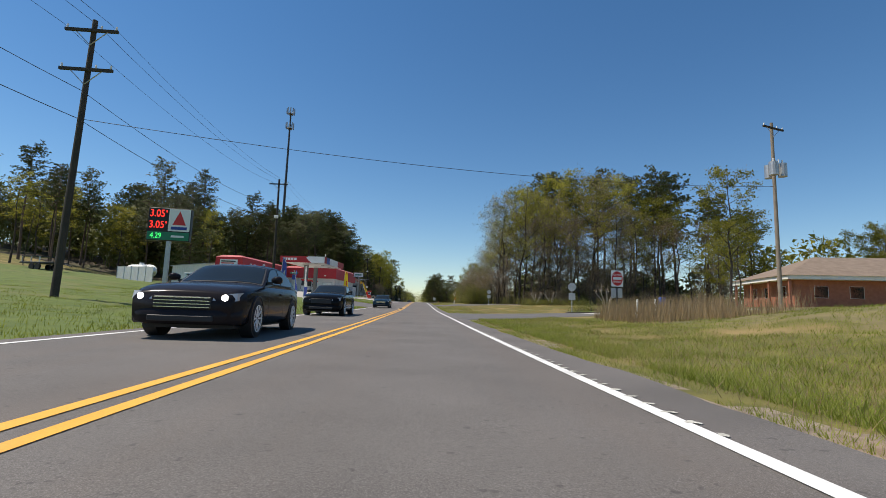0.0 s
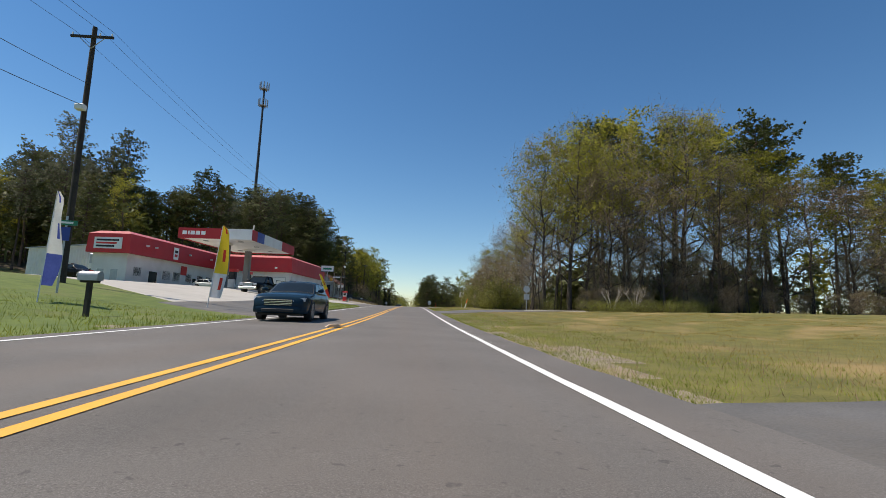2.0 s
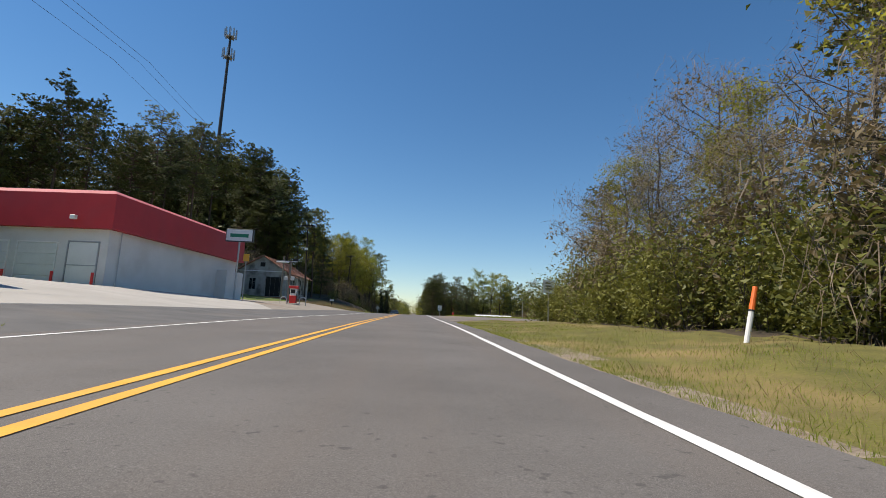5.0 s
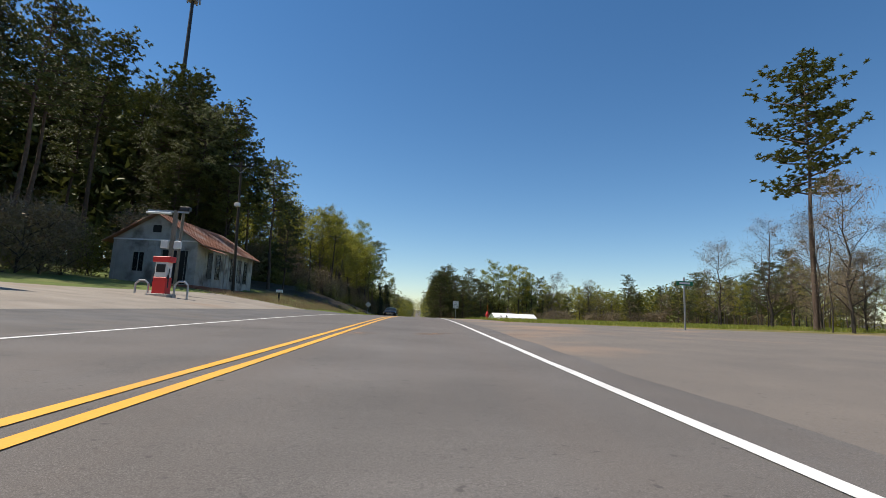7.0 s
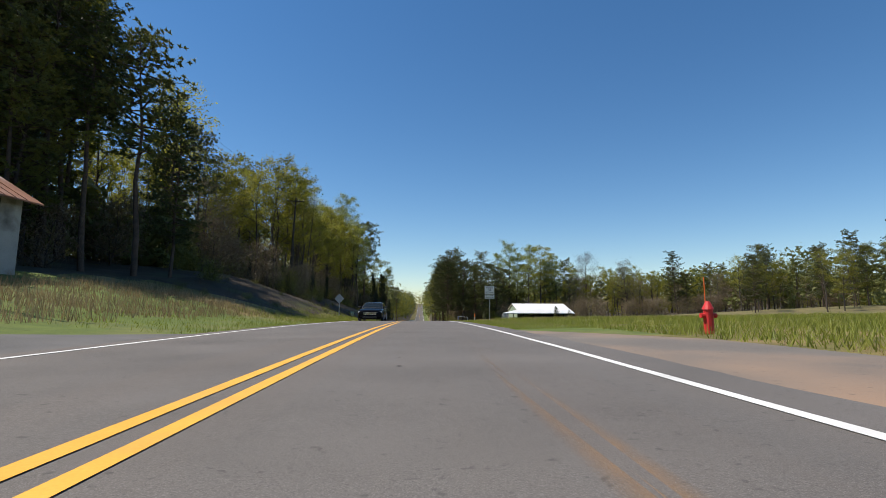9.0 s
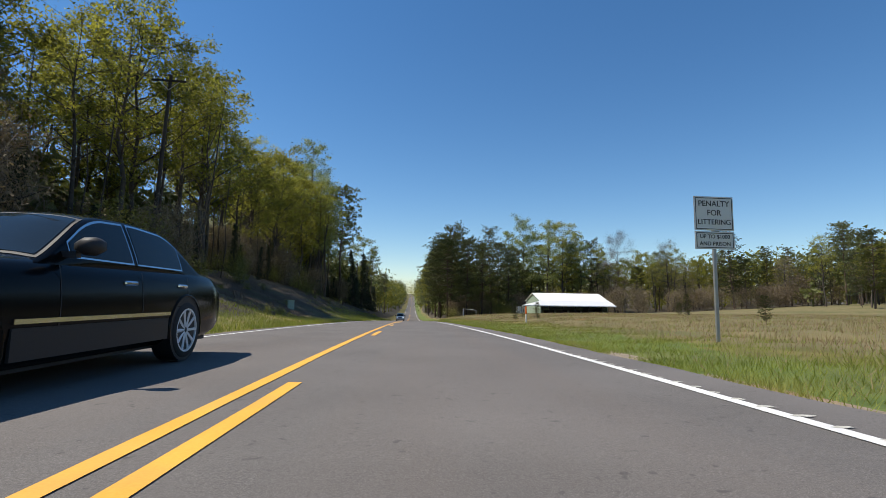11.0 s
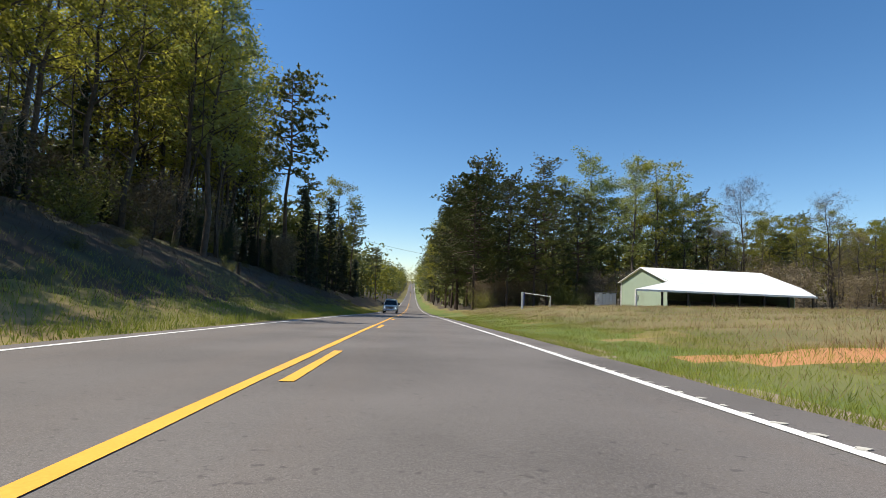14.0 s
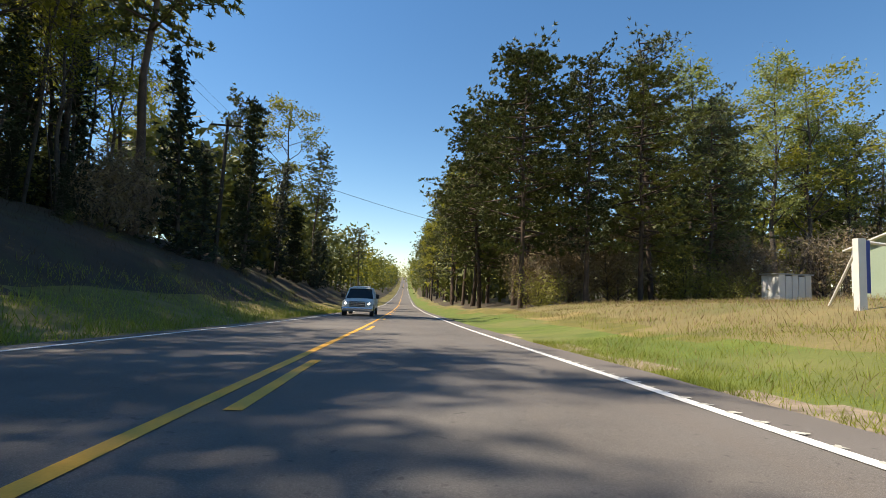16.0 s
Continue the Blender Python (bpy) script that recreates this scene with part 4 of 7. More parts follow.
# ---- paving beside the road ----
def drape(name, corners, mat, label, dz=0.05, n=26, category="paving"):
    a, b, c, d = [np.array(p, float) for p in corners]
    V, F = [], []
    for i in range(n + 1):
        for j in range(n + 1):
            u, v = i / n, j / n
            p = (a * (1 - u) + b * u) * (1 - v) + (d * (1 - u) + c * u) * v
            V.append((p[0], p[1], ground_at(p[0], p[1]) + dz))
    for i in range(n):
        for j in range(n):
            k = i * (n + 1) + j
            F.append((k, k + n + 1, k + n + 2, k + 1))
    # a low edge all round
    rim = [j for j in range(n + 1)] + [i * (n + 1) + n for i in range(1, n + 1)] + [n * (n + 1) + j for j in range(n - 1, -1, -1)] + [i * (n + 1) for i in range(n - 1, 0, -1)]
    k0 = len(V)
    for r in rim:
        x, y, z = V[r]
        out = np.array([x, y]) - (a + b + c + d) / 4
        out = out / np.linalg.norm(out) * 0.3
        V.append((x + out[0], y + out[1], ground_at(x + out[0], y + out[1]) - 0.03))
    for j in range(len(rim)):
        j2 = (j + 1) % len(rim)
        F.append((rim[j], rim[j2], k0 + j2, k0 + j))
    me = raw_mesh(name, V, F, mat)
    ob = new(name, me)
    return tagged(ob, label, category, kind="structure")


drape("pavement", [(-5.7, 57), (-5.7, 72.4), (-12, 79), (-12, 60.5)], ASPHALT_OLD, "worn asphalt entrance of the filling station", 0.04)
drape("pavement", [(-12, 62), (-12, 79), (-36, 98), (-36, 83)], CONCRETE, "pale concrete forecourt of the filling station", 0.03)
drape("pavement", [(-12, 79), (-10, 100), (-22, 123.5), (-36, 98)], CONCRETE, "pale concrete forecourt of the filling station", 0.03)
drape("pavement", [(-10, 100), (-9.8, 123.5), (-21.7, 150), (-22, 123.5)], CONCRETE, "pale concrete apron beside the store wall", 0.03)
drape("pavement", [(-9.8, 123.5), (-9.8, 166), (-17.5, 168), (-21.7, 150)], DUSTY_CONCRETE, "pale concrete apron of the old store", 0.03)
drape("pavement", [(-5.7, 96), (-5.7, 171), (-9.8, 166), (-9.8, 99)], ASPHALT_OLD, "cracked old asphalt beside the road", 0.04)
drape("pavement", [(2.35, 24), (2.35, 39.9), (14, 41.5), (14, 35.8)], ASPHALT_OLD, "dark asphalt drive mouth", 0.035)
drape("pavement", [(13.9, 35.7), (13.9, 41), (40, 52), (40, 46)], CONCRETE, "pale concrete drive to the brick building", 0.03)
drape("pavement", [(2.35, 75.5), (2.35, 86), (16, 90), (16, 86)], ASPHALT_OLD, "dark asphalt drive mouth", 0.035)
drape("pavement", [(12, 86.4), (12.5, 88.4), (45, 96), (45, 91)], CONCRETE, "pale concrete drive beside the wood", 0.045)
drape("pavement", [(2.35, 118), (2.35, 174), (5.2, 168), (5.4, 126)], SIDE_ROAD, "dusty widened asphalt shoulder", 0.035)
drape("pavement", [(5.2, 127), (5.0, 152), (45, 143), (45, 133)], SIDE_ROAD, "dusty side road stained with red clay", 0.03)


def kerb(points, h=0.04, w=0.16):
    V, F = [], []
    n = len(points)
    for i, (x, y) in enumerate(points):
        a, b = Vector(points[max(i - 1, 0)]), Vector(points[min(i + 1, n - 1)])
        d = (b - a).normalized()
        s = Vector((-d.y, d.x)) * w / 2
        z = ground_at(x, y)
        V += [(x - s.x, y - s.y, z - 0.1), (x - s.x * 0.8, y - s.y * 0.8, z + h + 0.05), (x + s.x * 0.8, y + s.y * 0.8, z + h + 0.05), (x + s.x, y + s.y, z - 0.1)]
    for i in range(n - 1):
        for j in range(3):
            k = i * 4 + j
            F.append((k, k + 1, k + 5, k + 4))
    F += [(0, 1, 2, 3), (4 * n - 1, 4 * n - 2, 4 * n - 3, 4 * n - 4)]
    return raw_mesh("kerb", V, F, KERB)


def island(name, ring, label):
    """A raised grass island inside a ring of points."""
    V = [(x, y, ground_at(x, y) + 0.07) for x, y in ring]
    cx, cy = sum(p[0] for p in ring) / len(ring), sum(p[1] for p in ring) / len(ring)
    V.append((cx, cy, ground_at(cx, cy) + 0.16))
    n = len(ring)
    ob = new(name, raw_mesh(name, V, [(i, (i + 1) % n, n) for i in range(n)], LAWN, True))
    return tagged(ob, label, "ground", kind="structure")


def loop_points(pts, step=1.5):
    out = []
    for (x0, y0), (x1, y1) in zip(pts, pts[1:]):
        m = max(1, int(math.hypot(x1 - x0, y1 - y0) / step))
        out += [(x0 + (x1 - x0) * k / m, y0 + (y1 - y0) * k / m) for k in range(m)]
    return out + [pts[-1]]


isle = [(-6.0, 72.3), (-12.1, 78.6), (-12.0, 92), (-9.5, 99.5), (-6.2, 96)]
island("grass_island", loop_points(isle + [isle[0]])[:-1], "raised grass island between road and forecourt")
tagged(new("kerb", kerb(loop_points([isle[0], isle[1], isle[2], isle[3]]))), "weathered concrete kerb round the grass island", "kerb", kind="structure")
bed = [(13.2, 42.2), (18, 43.2), (23, 46.5), (19, 48), (14.5, 45.2)]
island("planting_bed", loop_points(bed + [bed[0]])[:-1], "raised planting bed between the drives")
tagged(new("kerb", kerb(loop_points(bed + [bed[0]]))), "concrete kerb round the planting bed", "kerb", kind="structure")


# ---- filling station ----
def frame_box(x0, x1, z0, z1, y0, y1, t):
    """A rectangular ring in x, z."""
    bm = box(x0, x0 + t, y0, y1, z0, z1)
    box(x1 - t, x1, y0, y1, z0, z1, bm=bm)
    box(x0 + t, x1 - t, y0, y1, z0, z0 + t, bm=bm)
    box(x0 + t, x1 - t, y0, y1, z1 - t, z1, bm=bm)
    return bm


def window(parent, m, w, h, glass_mat=None, frame_mat=None):
    """A window whose outside faces -y of the pose m, its middle at the pose."""
    f = part("window", frame_box(-w / 2, w / 2, -h / 2, h / 2, -0.05, 0.06, 0.03), frame_mat or STEEL, parent, at=m)
    part("pane", box(-w / 2 + 0.05, w / 2 - 0.05, 0.0, 0.02, -h / 2 + 0.05, h / 2 - 0.05), glass_mat or GLASS, f)
    return f


def door(parent, m, w, h, mat, handle=True):
    d = part("door", frame_box(-w / 2, w / 2, 0, h, -0.05, 0.06, 0.035), WHITE, parent, at=m)
    part("door_leaf", box(-w / 2 + 0.06, w / 2 - 0.06, -0.01, 0.03, 0.02, h - 0.06), mat, d)
    if handle:
        part("handle", box(w / 2 - 0.2, w / 2 - 0.15, -0.08, -0.01, 0.95, 1.15), STEEL, d)
    return d


def mansard(x0, x1, y0, y1, zf, zt, out=0.5, over=0.6):
    """A red band round a flat roof: leaning outwards at its foot, with a sloped cap."""
    bm = bmesh.new()
    low = [(x0 - over, y0 - over), (x1 + over, y0 - over), (x1 + over, y1 + over), (x0 - over, y1 + over)]
    top = [(x0 - over + 0.1, y0 - over + 0.1), (x1 + over - 0.1, y0 - over + 0.1), (x1 + over - 0.1, y1 + over - 0.1), (x0 - over + 0.1, y1 + over - 0.1)]
    cap = [(x0 + 0.4, y0 + 0.4), (x1 - 0.4, y0 + 0.4), (x1 - 0.4, y1 - 0.4), (x0 + 0.4, y1 - 0.4)]
    band = bmesh.new()
    lo = [band.verts.new((x, y, zf)) for x, y in low]
    hi = [band.verts.new((x, y, zt - 0.45)) for x, y in top]
    inn = [band.verts.new((min(max(x, x0), x1), min(max(y, y0), y1), zf)) for x, y in low]
    for k in range(4):
        j = (k + 1) % 4
        band.faces.new((lo[k], lo[j], hi[j], hi[k]))
        band.faces.new((lo[j], lo[k], inn[k], inn[j]))
    ca = [bm.verts.new((x, y, zt - 0.446)) for x, y in top]
    cb = [bm.verts.new((x, y, zt)) for x, y in cap]
    for k in range(4):
        j = (k + 1) % 4
        bm.faces.new((ca[k], ca[j], cb[j], cb[k]))
    bm.faces.new(cb)
    return band, bm


ST = pose(-21.63, 123.67, 3.35, 0, 0, -6)
store = thing("filling_station_store", ST, "white-walled store with a deep red metal fascia in an L shape", "store")
ZF, ZT = 4.2, 7.2
# wing beside the road: local x from -14 to -0.6, y from 0.6 on; second wing runs towards -y on the far side
W1 = (-13.2, -0.6, 0.6, 20.0)
W2 = (-18.6, -13.8, -23.2, 12.0)
part("wall", box(W1[0], W1[1], W1[2], W1[3], -1, ZF + 0.3), WALL_WHITE, store)
part("wall", box(W2[0], W2[1], W2[2], W2[3], -1, ZF + 0.3), WALL_WHITE, store)
for wg, (za, zb) in ((W1, (ZF, ZT)), (W2, (ZF + 0.05, ZT + 0.04))):
    band, cap = mansard(*wg, za, zb)
    part("fascia", band, RED, store, "deep red metal fascia")
    part("roof", cap, RED_ROOF, store, "sun-faded red metal cap")
# front of the road wing
for x in (-9.6, -5.9):
    d = part("garage_door", frame_box(-1.55, 1.55, -0.2, 3.2, -0.08, 0.05, 0.09), WHITE, store, at=pose(x, 0.6, 0))
    for k in range(4):
        part("panel", box(-1.45, 1.45, -0.05, 0.0, -0.1 + 0.8 * k, 0.66 + 0.8 * k, 0.02), WALL_WHITE, d)
d = part("garage_door", frame_box(-1.2, 1.2, -0.2, 3.3, -0.09, 0.05, 0.08), STEEL, store, "white door in a rusty steel frame", at=pose(-2.4, 0.6, 0))
part("door_leaf", box(-1.1, 1.1, -0.04, 0.0, -0.1, 3.2), WHITE, d)
part("rail", box(-1.1, 1.1, -0.07, -0.04, 1.5, 1.57), STEEL, d)
for x in (-3.9, -0.9, -7.6):
    part("bollard", rod((x, -0.1, -0.4), (x, -0.1, 1.0), 0.09, sides=10), SIGN_RED, store, "red steel bollard")
part("lamp", box(-3.0, -2.6, -0.25, 0.03, ZF + 0.55, ZF + 0.85, 0.03), PLASTIC_WHITE, store, "small white wall lamp", at=pose(0, -0.15, 0))
# road side wall: drain pipe and a small lean-to at the far end
part("pipe", rod((0, 0.5, -0.6), (0, 0.5, ZF), 0.04), STEEL, store, at=pose(-0.5, 1.2, 0))
part("lean_to", box(-0.6, 0.5, 16.0, 19.6, -0.8, 2.9), WALL_WHITE, store)
# front of the long wing, facing the forecourt
WX = W2[1]
for k, (y, w, h, z) in enumerate(((-21.0, 1.5, 1.2, 2.0), (-14.5, 1.7, 1.3, 2.0), (-11.9, 1.7, 1.3, 2.0), (-8.6, 1.5, 1.3, 2.0), (-5.2, 1.6, 1.3, 2.0), (-2.4, 1.6, 1.3, 2.0))):
    window(store, pose(WX, y, z, 0, 0, 90), w, h)
door(store, pose(WX, -17.6, -0.15, 0, 0, 90), 2.0, 2.5, GLASS)
door(store, pose(WX, -6.9, -0.15, 0, 0, 90), 1.2, 2.3, GLASS)
door(store, pose(-17.3, W2[2], -0.15), 1.1, 2.3, STEEL)
door(store, pose(-15.4, W2[2], -0.15), 1.1, 2.3, STEEL)
bn = part("banner", box(-1.9, 1.9, -0.06, 0.0, -0.75, 0.75), SIGN_WHITE, store, "white banner with rows of dark lettering", at=pose(-16.2, W2[2] - 0.62, ZF + 1.3))
for k, z in enumerate((0.38, -0.02, -0.42)):
    part("bar", box(-1.6, 1.5 - 0.3 * k, -0.07, -0.06, z - 0.12, z + 0.12), SIGN_BLACK if k != 1 else SIGN_RED, bn)
sg = part("notice", box(-0.6, 0.6, -0.06, 0, -0.9, 0.9), SIGN_WHITE, store, "white upright notice", at=pose(WX + 0.62, -13.6, ZF + 1.2, 0, 0, 90))
part("bar", box(-0.35, 0.35, -0.07, -0.06, -0.5, -0.1), SIGN_RED, sg)
part("bar", box(-0.4, 0.4, -0.07, -0.06, 0.1, 0.5), SIGN_BLACK, sg)
for y in (-20.5, -18.6, -10.0, -3.5):
    part("lamp", box(-0.16, 0.16, -0.35, 0, -0.1, 0.14, 0.03), PLASTIC_WHITE, store, at=pose(WX + 0.62, y, ZF + 1.4, 0, 0, 90))
part("poster", box(-0.8, 0.8, -0.04, 0, -0.7, 0.7), SIGN_RED, store, "red sale poster", at=pose(WX + 0.02, -10.1, 3.1, 0, 0, 90))

annex = thing("metal_annex", ST, "white corrugated metal building behind the store", "building")
part("wall", prism([(-31, -1), (-18.65, -1), (-18.65, 5.9), (-31, 4.9)], -19.5, -6), WHITE, annex)
part("roof", prism([(-31.4, 4.87), (-18.65, 5.92), (-18.65, 6.05), (-31.4, 5.0)], -19.8, -5.7), STEEL, annex)
for k in range(30):
    part("rib", box(-31 + 0.41 * k, -30.95 + 0.41 * k, -19.55, -19.5, -0.9, 4.85), WHITE, annex)
part("vent", rod((-24, -19.9, 2.4), (-24, -19.5, 2.4), 0.55, sides=16), BLACK, annex, "round dark fan vent")
part("vent", box(-21.3, -20.1, -20.3, -19.5, 3.0, 4.4, 0.05), STEEL, annex, "grey air unit")

CN = pose(-18.44, 91.63, 2.95, 0, 0, -5.75)
COLUMN = plain("grey_column_paint", (0.2, 0.195, 0.19), 0.7)
canopy = thing("fuel_canopy", CN, "flat fuel canopy with a red and white fascia on grey columns", "canopy")
CW, CD, CB, CT = 8.6, 14.1, 5.75, 6.95
part("deck", box(-CW + 0.1, -0.1, 0.1, CD - 0.1, CB + 0.12, CT - 0.1), WHITE, canopy, "white canopy underside")
part("fascia", plate([(-CW, CB), (-2.6, CB), (-3.6, CT - 0.25), (-3.2, CT), (-CW, CT)], 0.1), RED, canopy)
part("fascia", plate([(-2.596, CB), (0, CB), (0, CT), (-3.196, CT), (-3.596, CT - 0.25)], 0.1), WHITE, canopy)
for y0, y1, mt in ((0.1, 1.6, RED), (1.604, 3.6, BLUE), (3.604, 9.4, WHITE), (9.404, CD, RED)):
    part("fascia", box(-0.1, 0.0, y0, y1, CB, CT), mt, canopy)
part("fascia", box(-CW, -CW + 0.1, 0.1, CD, CB, CT), RED, canopy)
part("fascia", box(-CW + 0.1, -0.1, CD - 0.1, CD, CB, CT), RED, canopy)
for k, x in enumerate((-8.1, -7.45, -7.15, -6.55, -5.9)):
    part("logo_bar", box(x, x + (0.5 if k != 1 else 0.18), -0.03, 0.0, CB + 0.42, CB + 0.85), SIGN_WHITE, canopy)
part("light_post", rod((0, 0.3, CT), (0.1, 0.2, CT + 0.55), 0.08), PLASTIC_WHITE, canopy)
for y in (4.2, 10.2):
    part("column", box(-5.2, -4.5, y - 0.35, y + 0.35, -0.4, CB + 0.12, 0.03), COLUMN, canopy, "grey boxed column")
    part("column_cap", box(-5.35, -4.35, y - 0.5, y + 0.5, CB - 0.15, CB + 0.1), WHITE, canopy)
for y in (2.5, 7, 11.5):
    for x in (-6.6, -2.4):
        part("downlight", box(x - 0.25, x + 0.25, y - 0.25, y + 0.25, CB + 0.02, CB + 0.118), STEEL, canopy)


def fuel_pump(m, label, old=False):
    p = thing("fuel_pump", m, label, "fuel pump")
    part("plinth", box(-0.75, 0.75, -0.45, 0.45, -0.3, 0.12, 0.03), CONCRETE, p)
    part("cabinet", box(-0.45, 0.45, -0.28, 0.28, 0.12, 1.15, 0.03), SIGN_RED if old else STEEL, p)
    part("head", box(-0.42, 0.42, -0.24, 0.24, 1.15, 2.1, 0.03), PLASTIC_WHITE if old else BLACK, p)
    part("dial_panel", box(-0.3, 0.3, -0.27, -0.24, 1.45, 1.95), DARK_METAL, p)
    part("crown", box(-0.6, 0.6, -0.3, 0.3, 2.1, 2.45, 0.03), SIGN_RED, p, "red header box")
    for s in (-1, 1):
        part("hose", rod((0.48 * s, -0.1, 1.7), (0.56 * s, -0.2, 0.5), 0.03, sides=6), BLACK, p)
        part("nozzle", rod((0.47 * s, -0.12, 1.3), (0.5 * s, -0.22, 1.05), 0.05, 0.03, 6), BLACK, p)
    if old:
        for s in (-1, 1):
            bm = bmesh.new()
            pts = [(s * 1.35 - 0.45, 0, -0.2), (s * 1.35 - 0.45, 0, 0.7), (s * 1.35 - 0.2, 0, 0.92), (s * 1.35 + 0.2, 0, 0.92), (s * 1.35 + 0.45, 0, 0.7), (s * 1.35 + 0.45, 0, -0.2)]
            for a, b in zip(pts, pts[1:]):
                rod(a, b, 0.06, bm=bm)
            part("guard_hoop", bm, STEEL, p, "bent steel guard hoop")
    return p


for y in (94.2, 98.4, 103.8):
    fuel_pump(pose(-22.6, y, ground_at(-22.6, y) + 0.05, 0, 0, -6), "grey and black fuel pump under the canopy")
fuel_pump(pose(-16.2, 154.5, ground_at(-16.2, 154.5) + 0.06, 0, 0, -10), "old red and white fuel pump between steel hoops", True)


# ---- signs, poles and small roadside things ----
def post_sign(name, x, y, label, outline, zc, face, turn=0.0, back=STEEL, post_h=None, lean=0.0, post=STEEL, category="road sign", base_dz=0.0):
    s = thing(name, pose(x, y, ground_at(x, y) + base_dz, 0, lean, turn), label, category)
    part("post", box(-0.035, 0.035, 0.0, 0.05, -0.3, post_h or zc + 0.3), post, s)
    part("panel", plate(outline, 0.012), back, s, at=pose(0, 0.0 - 0.016, zc))
    if face:
        part("face", plate([(a * 0.985, b * 0.985) for a, b in outline], 0.003), face, s, at=pose(0, -0.022, zc))
    return s


def rect(w, h):
    return [(-w / 2, -h / 2), (w / 2, -h / 2), (w / 2, h / 2), (-w / 2, h / 2)]


TXT = pose(0, 0, 0, 90, 0, 0)
dne = post_sign("do_not_enter_sign", 13.6, 31.9, "white square do-not-enter sign with a red disc on a brown post", rect(0.86, 1.12), 2.62, SIGN_WHITE, 4, post=DARK_METAL)
part("disc", plate([(0.4 * math.cos(a), 0.5 * math.sin(a)) for a in [2 * math.pi * k / 28 for k in range(28)]], 0.003), SIGN_RED, dne, at=pose(0, -0.027, 2.62))
part("bar", box(-0.31, 0.31, -0.031, -0.027, 2.54, 2.72), SIGN_WHITE, dne)
words("lettering", "DO NOT", 0.19, SIGN_WHITE, dne, pose(0, -0.03, 2.87, 90))
words("lettering", "ENTER", 0.19, SIGN_WHITE, dne, pose(0, -0.03, 2.39, 90))
part("lower_panel", box(-0.4, 0.4, 0.055, 0.067, 1.3, 1.95), STEEL, dne, "bare grey back of a lower sign")

lit = post_sign("litter_sign", 6.07, 204.8, "white metal sign with black lettering on a steel post", rect(0.94, 0.78), 2.92, SIGN_WHITE, 2)
part("lower_panel", plate(rect(0.94, 0.4), 0.012), STEEL, lit, at=pose(0, -0.016, 2.31))
part("lower_face", plate(rect(0.925, 0.385), 0.003), SIGN_WHITE, lit, at=pose(0, -0.022, 2.31))
for z, w, h in ((2.92, 0.88, 0.72), (2.31, 0.88, 0.34)):
    part("border", frame_box(-w / 2, w / 2, z - h / 2, z + h / 2, -0.026, -0.022, 0.014), SIGN_BLACK, lit)
for text, z, sz in (("PENALTY", 3.14, 0.18), ("FOR", 2.93, 0.18), ("LITTERING", 2.72, 0.165), ("UP TO $1000", 2.39, 0.125), ("AND PRISON", 2.23, 0.125)):
    words("lettering", text, sz, SIGN_BLACK, lit, pose(0, -0.025, z, 90))

for x, y in ((13.9, 42.8), (12.9, 89.4)):
    st = post_sign("stop_sign", x, y, "grey back of an octagonal stop sign with a square plate below", disc_outline(0.4, 8, 0.5), 2.35, None, 8)
    part("lower_panel", box(-0.32, 0.32, -0.02, -0.008, 1.2, 1.8), STEEL, st)
ws = post_sign("white_sign", 8.6, 118.9, "small white rectangular sign on a thin post by the wood", rect(0.74, 0.84), 2.3, SIGN_WHITE, 0)
for k in range(3):
    part("bar", box(-0.22, 0.22 - 0.06 * k, -0.027, -0.022, 2.12 + 0.18 * k, 2.2 + 0.18 * k), SIGN_BLACK, ws)
gs = post_sign("street_name_sign", 13.2, 147, "green street name sign on a thin post at the side road", rect(0.95, 0.22), 2.35, SIGN_GREEN, 8)
part("bar", box(-0.3, 0.3, -0.027, -0.022, 2.31, 2.4), SIGN_WHITE, gs)
gl = post_sign("street_name_sign", -15.2, 58.0, "dark green street name sign on a thin post by the forecourt", rect(0.9, 0.22), 3.1, SIGN_GREEN, 10)
part("bar", box(-0.28, 0.28, -0.027, -0.022, 3.06, 3.15), SIGN_WHITE, gl)
part("lower_panel", box(-0.2, 0.2, -0.03, -0.016, 2.3, 2.9), BLUE, gl)
dm = post_sign("warning_sign", -9.2, 211, "diamond warning sign seen from its grey back", disc_outline(0.52, 4), 1.9, None, 0)


def marker(x, y, h, label, lean=0.0, tilt=0.0):
    m = thing("utility_marker", pose(x, y, ground_at(x, y), tilt, lean, 20), label, "marker post")
    part("post", rod((0, 0, -0.3), (0, 0, h * 0.55), 0.055, sides=10), PLASTIC_WHITE, m)
    part("sleeve", rod((0, 0, h * 0.55), (0, 0, h), 0.06, 0.05, 10), ORANGE, m, "orange sleeve")
    part("band", rod((0, 0, h * 0.54), (0, 0, h * 0.57), 0.064, sides=10), BLACK, m)


marker(6.95, 98.2, 1.2, "leaning white and orange utility marker in the grass", 17)
marker(7.2, 227.7, 1.15, "white and orange utility marker in the meadow")
for x, y, lean in ((11.6, 24.6, 4), (13.2, 25.6, -3)):
    mp = thing("white_post", pose(x, y, ground_at(x, y), 0, lean), "short white marker post in tall grass", "marker post")
    part("post", rod((0, 0, -0.2), (0, 0, 1.15), 0.05, sides=10), PLASTIC_WHITE, mp)
hy = thing("fire_hydrant", pose(6.6, 170.4, ground_at(6.6, 170.4)), "red fire hydrant in the grass", "hydrant")
part("barrel", rod((0, 0, -0.1), (0, 0, 0.6), 0.12, 0.11, 12), SIGN_RED, hy)
part("bonnet", rod((0, 0, 0.6), (0, 0, 0.8), 0.14, 0.05, 12), SIGN_RED, hy)
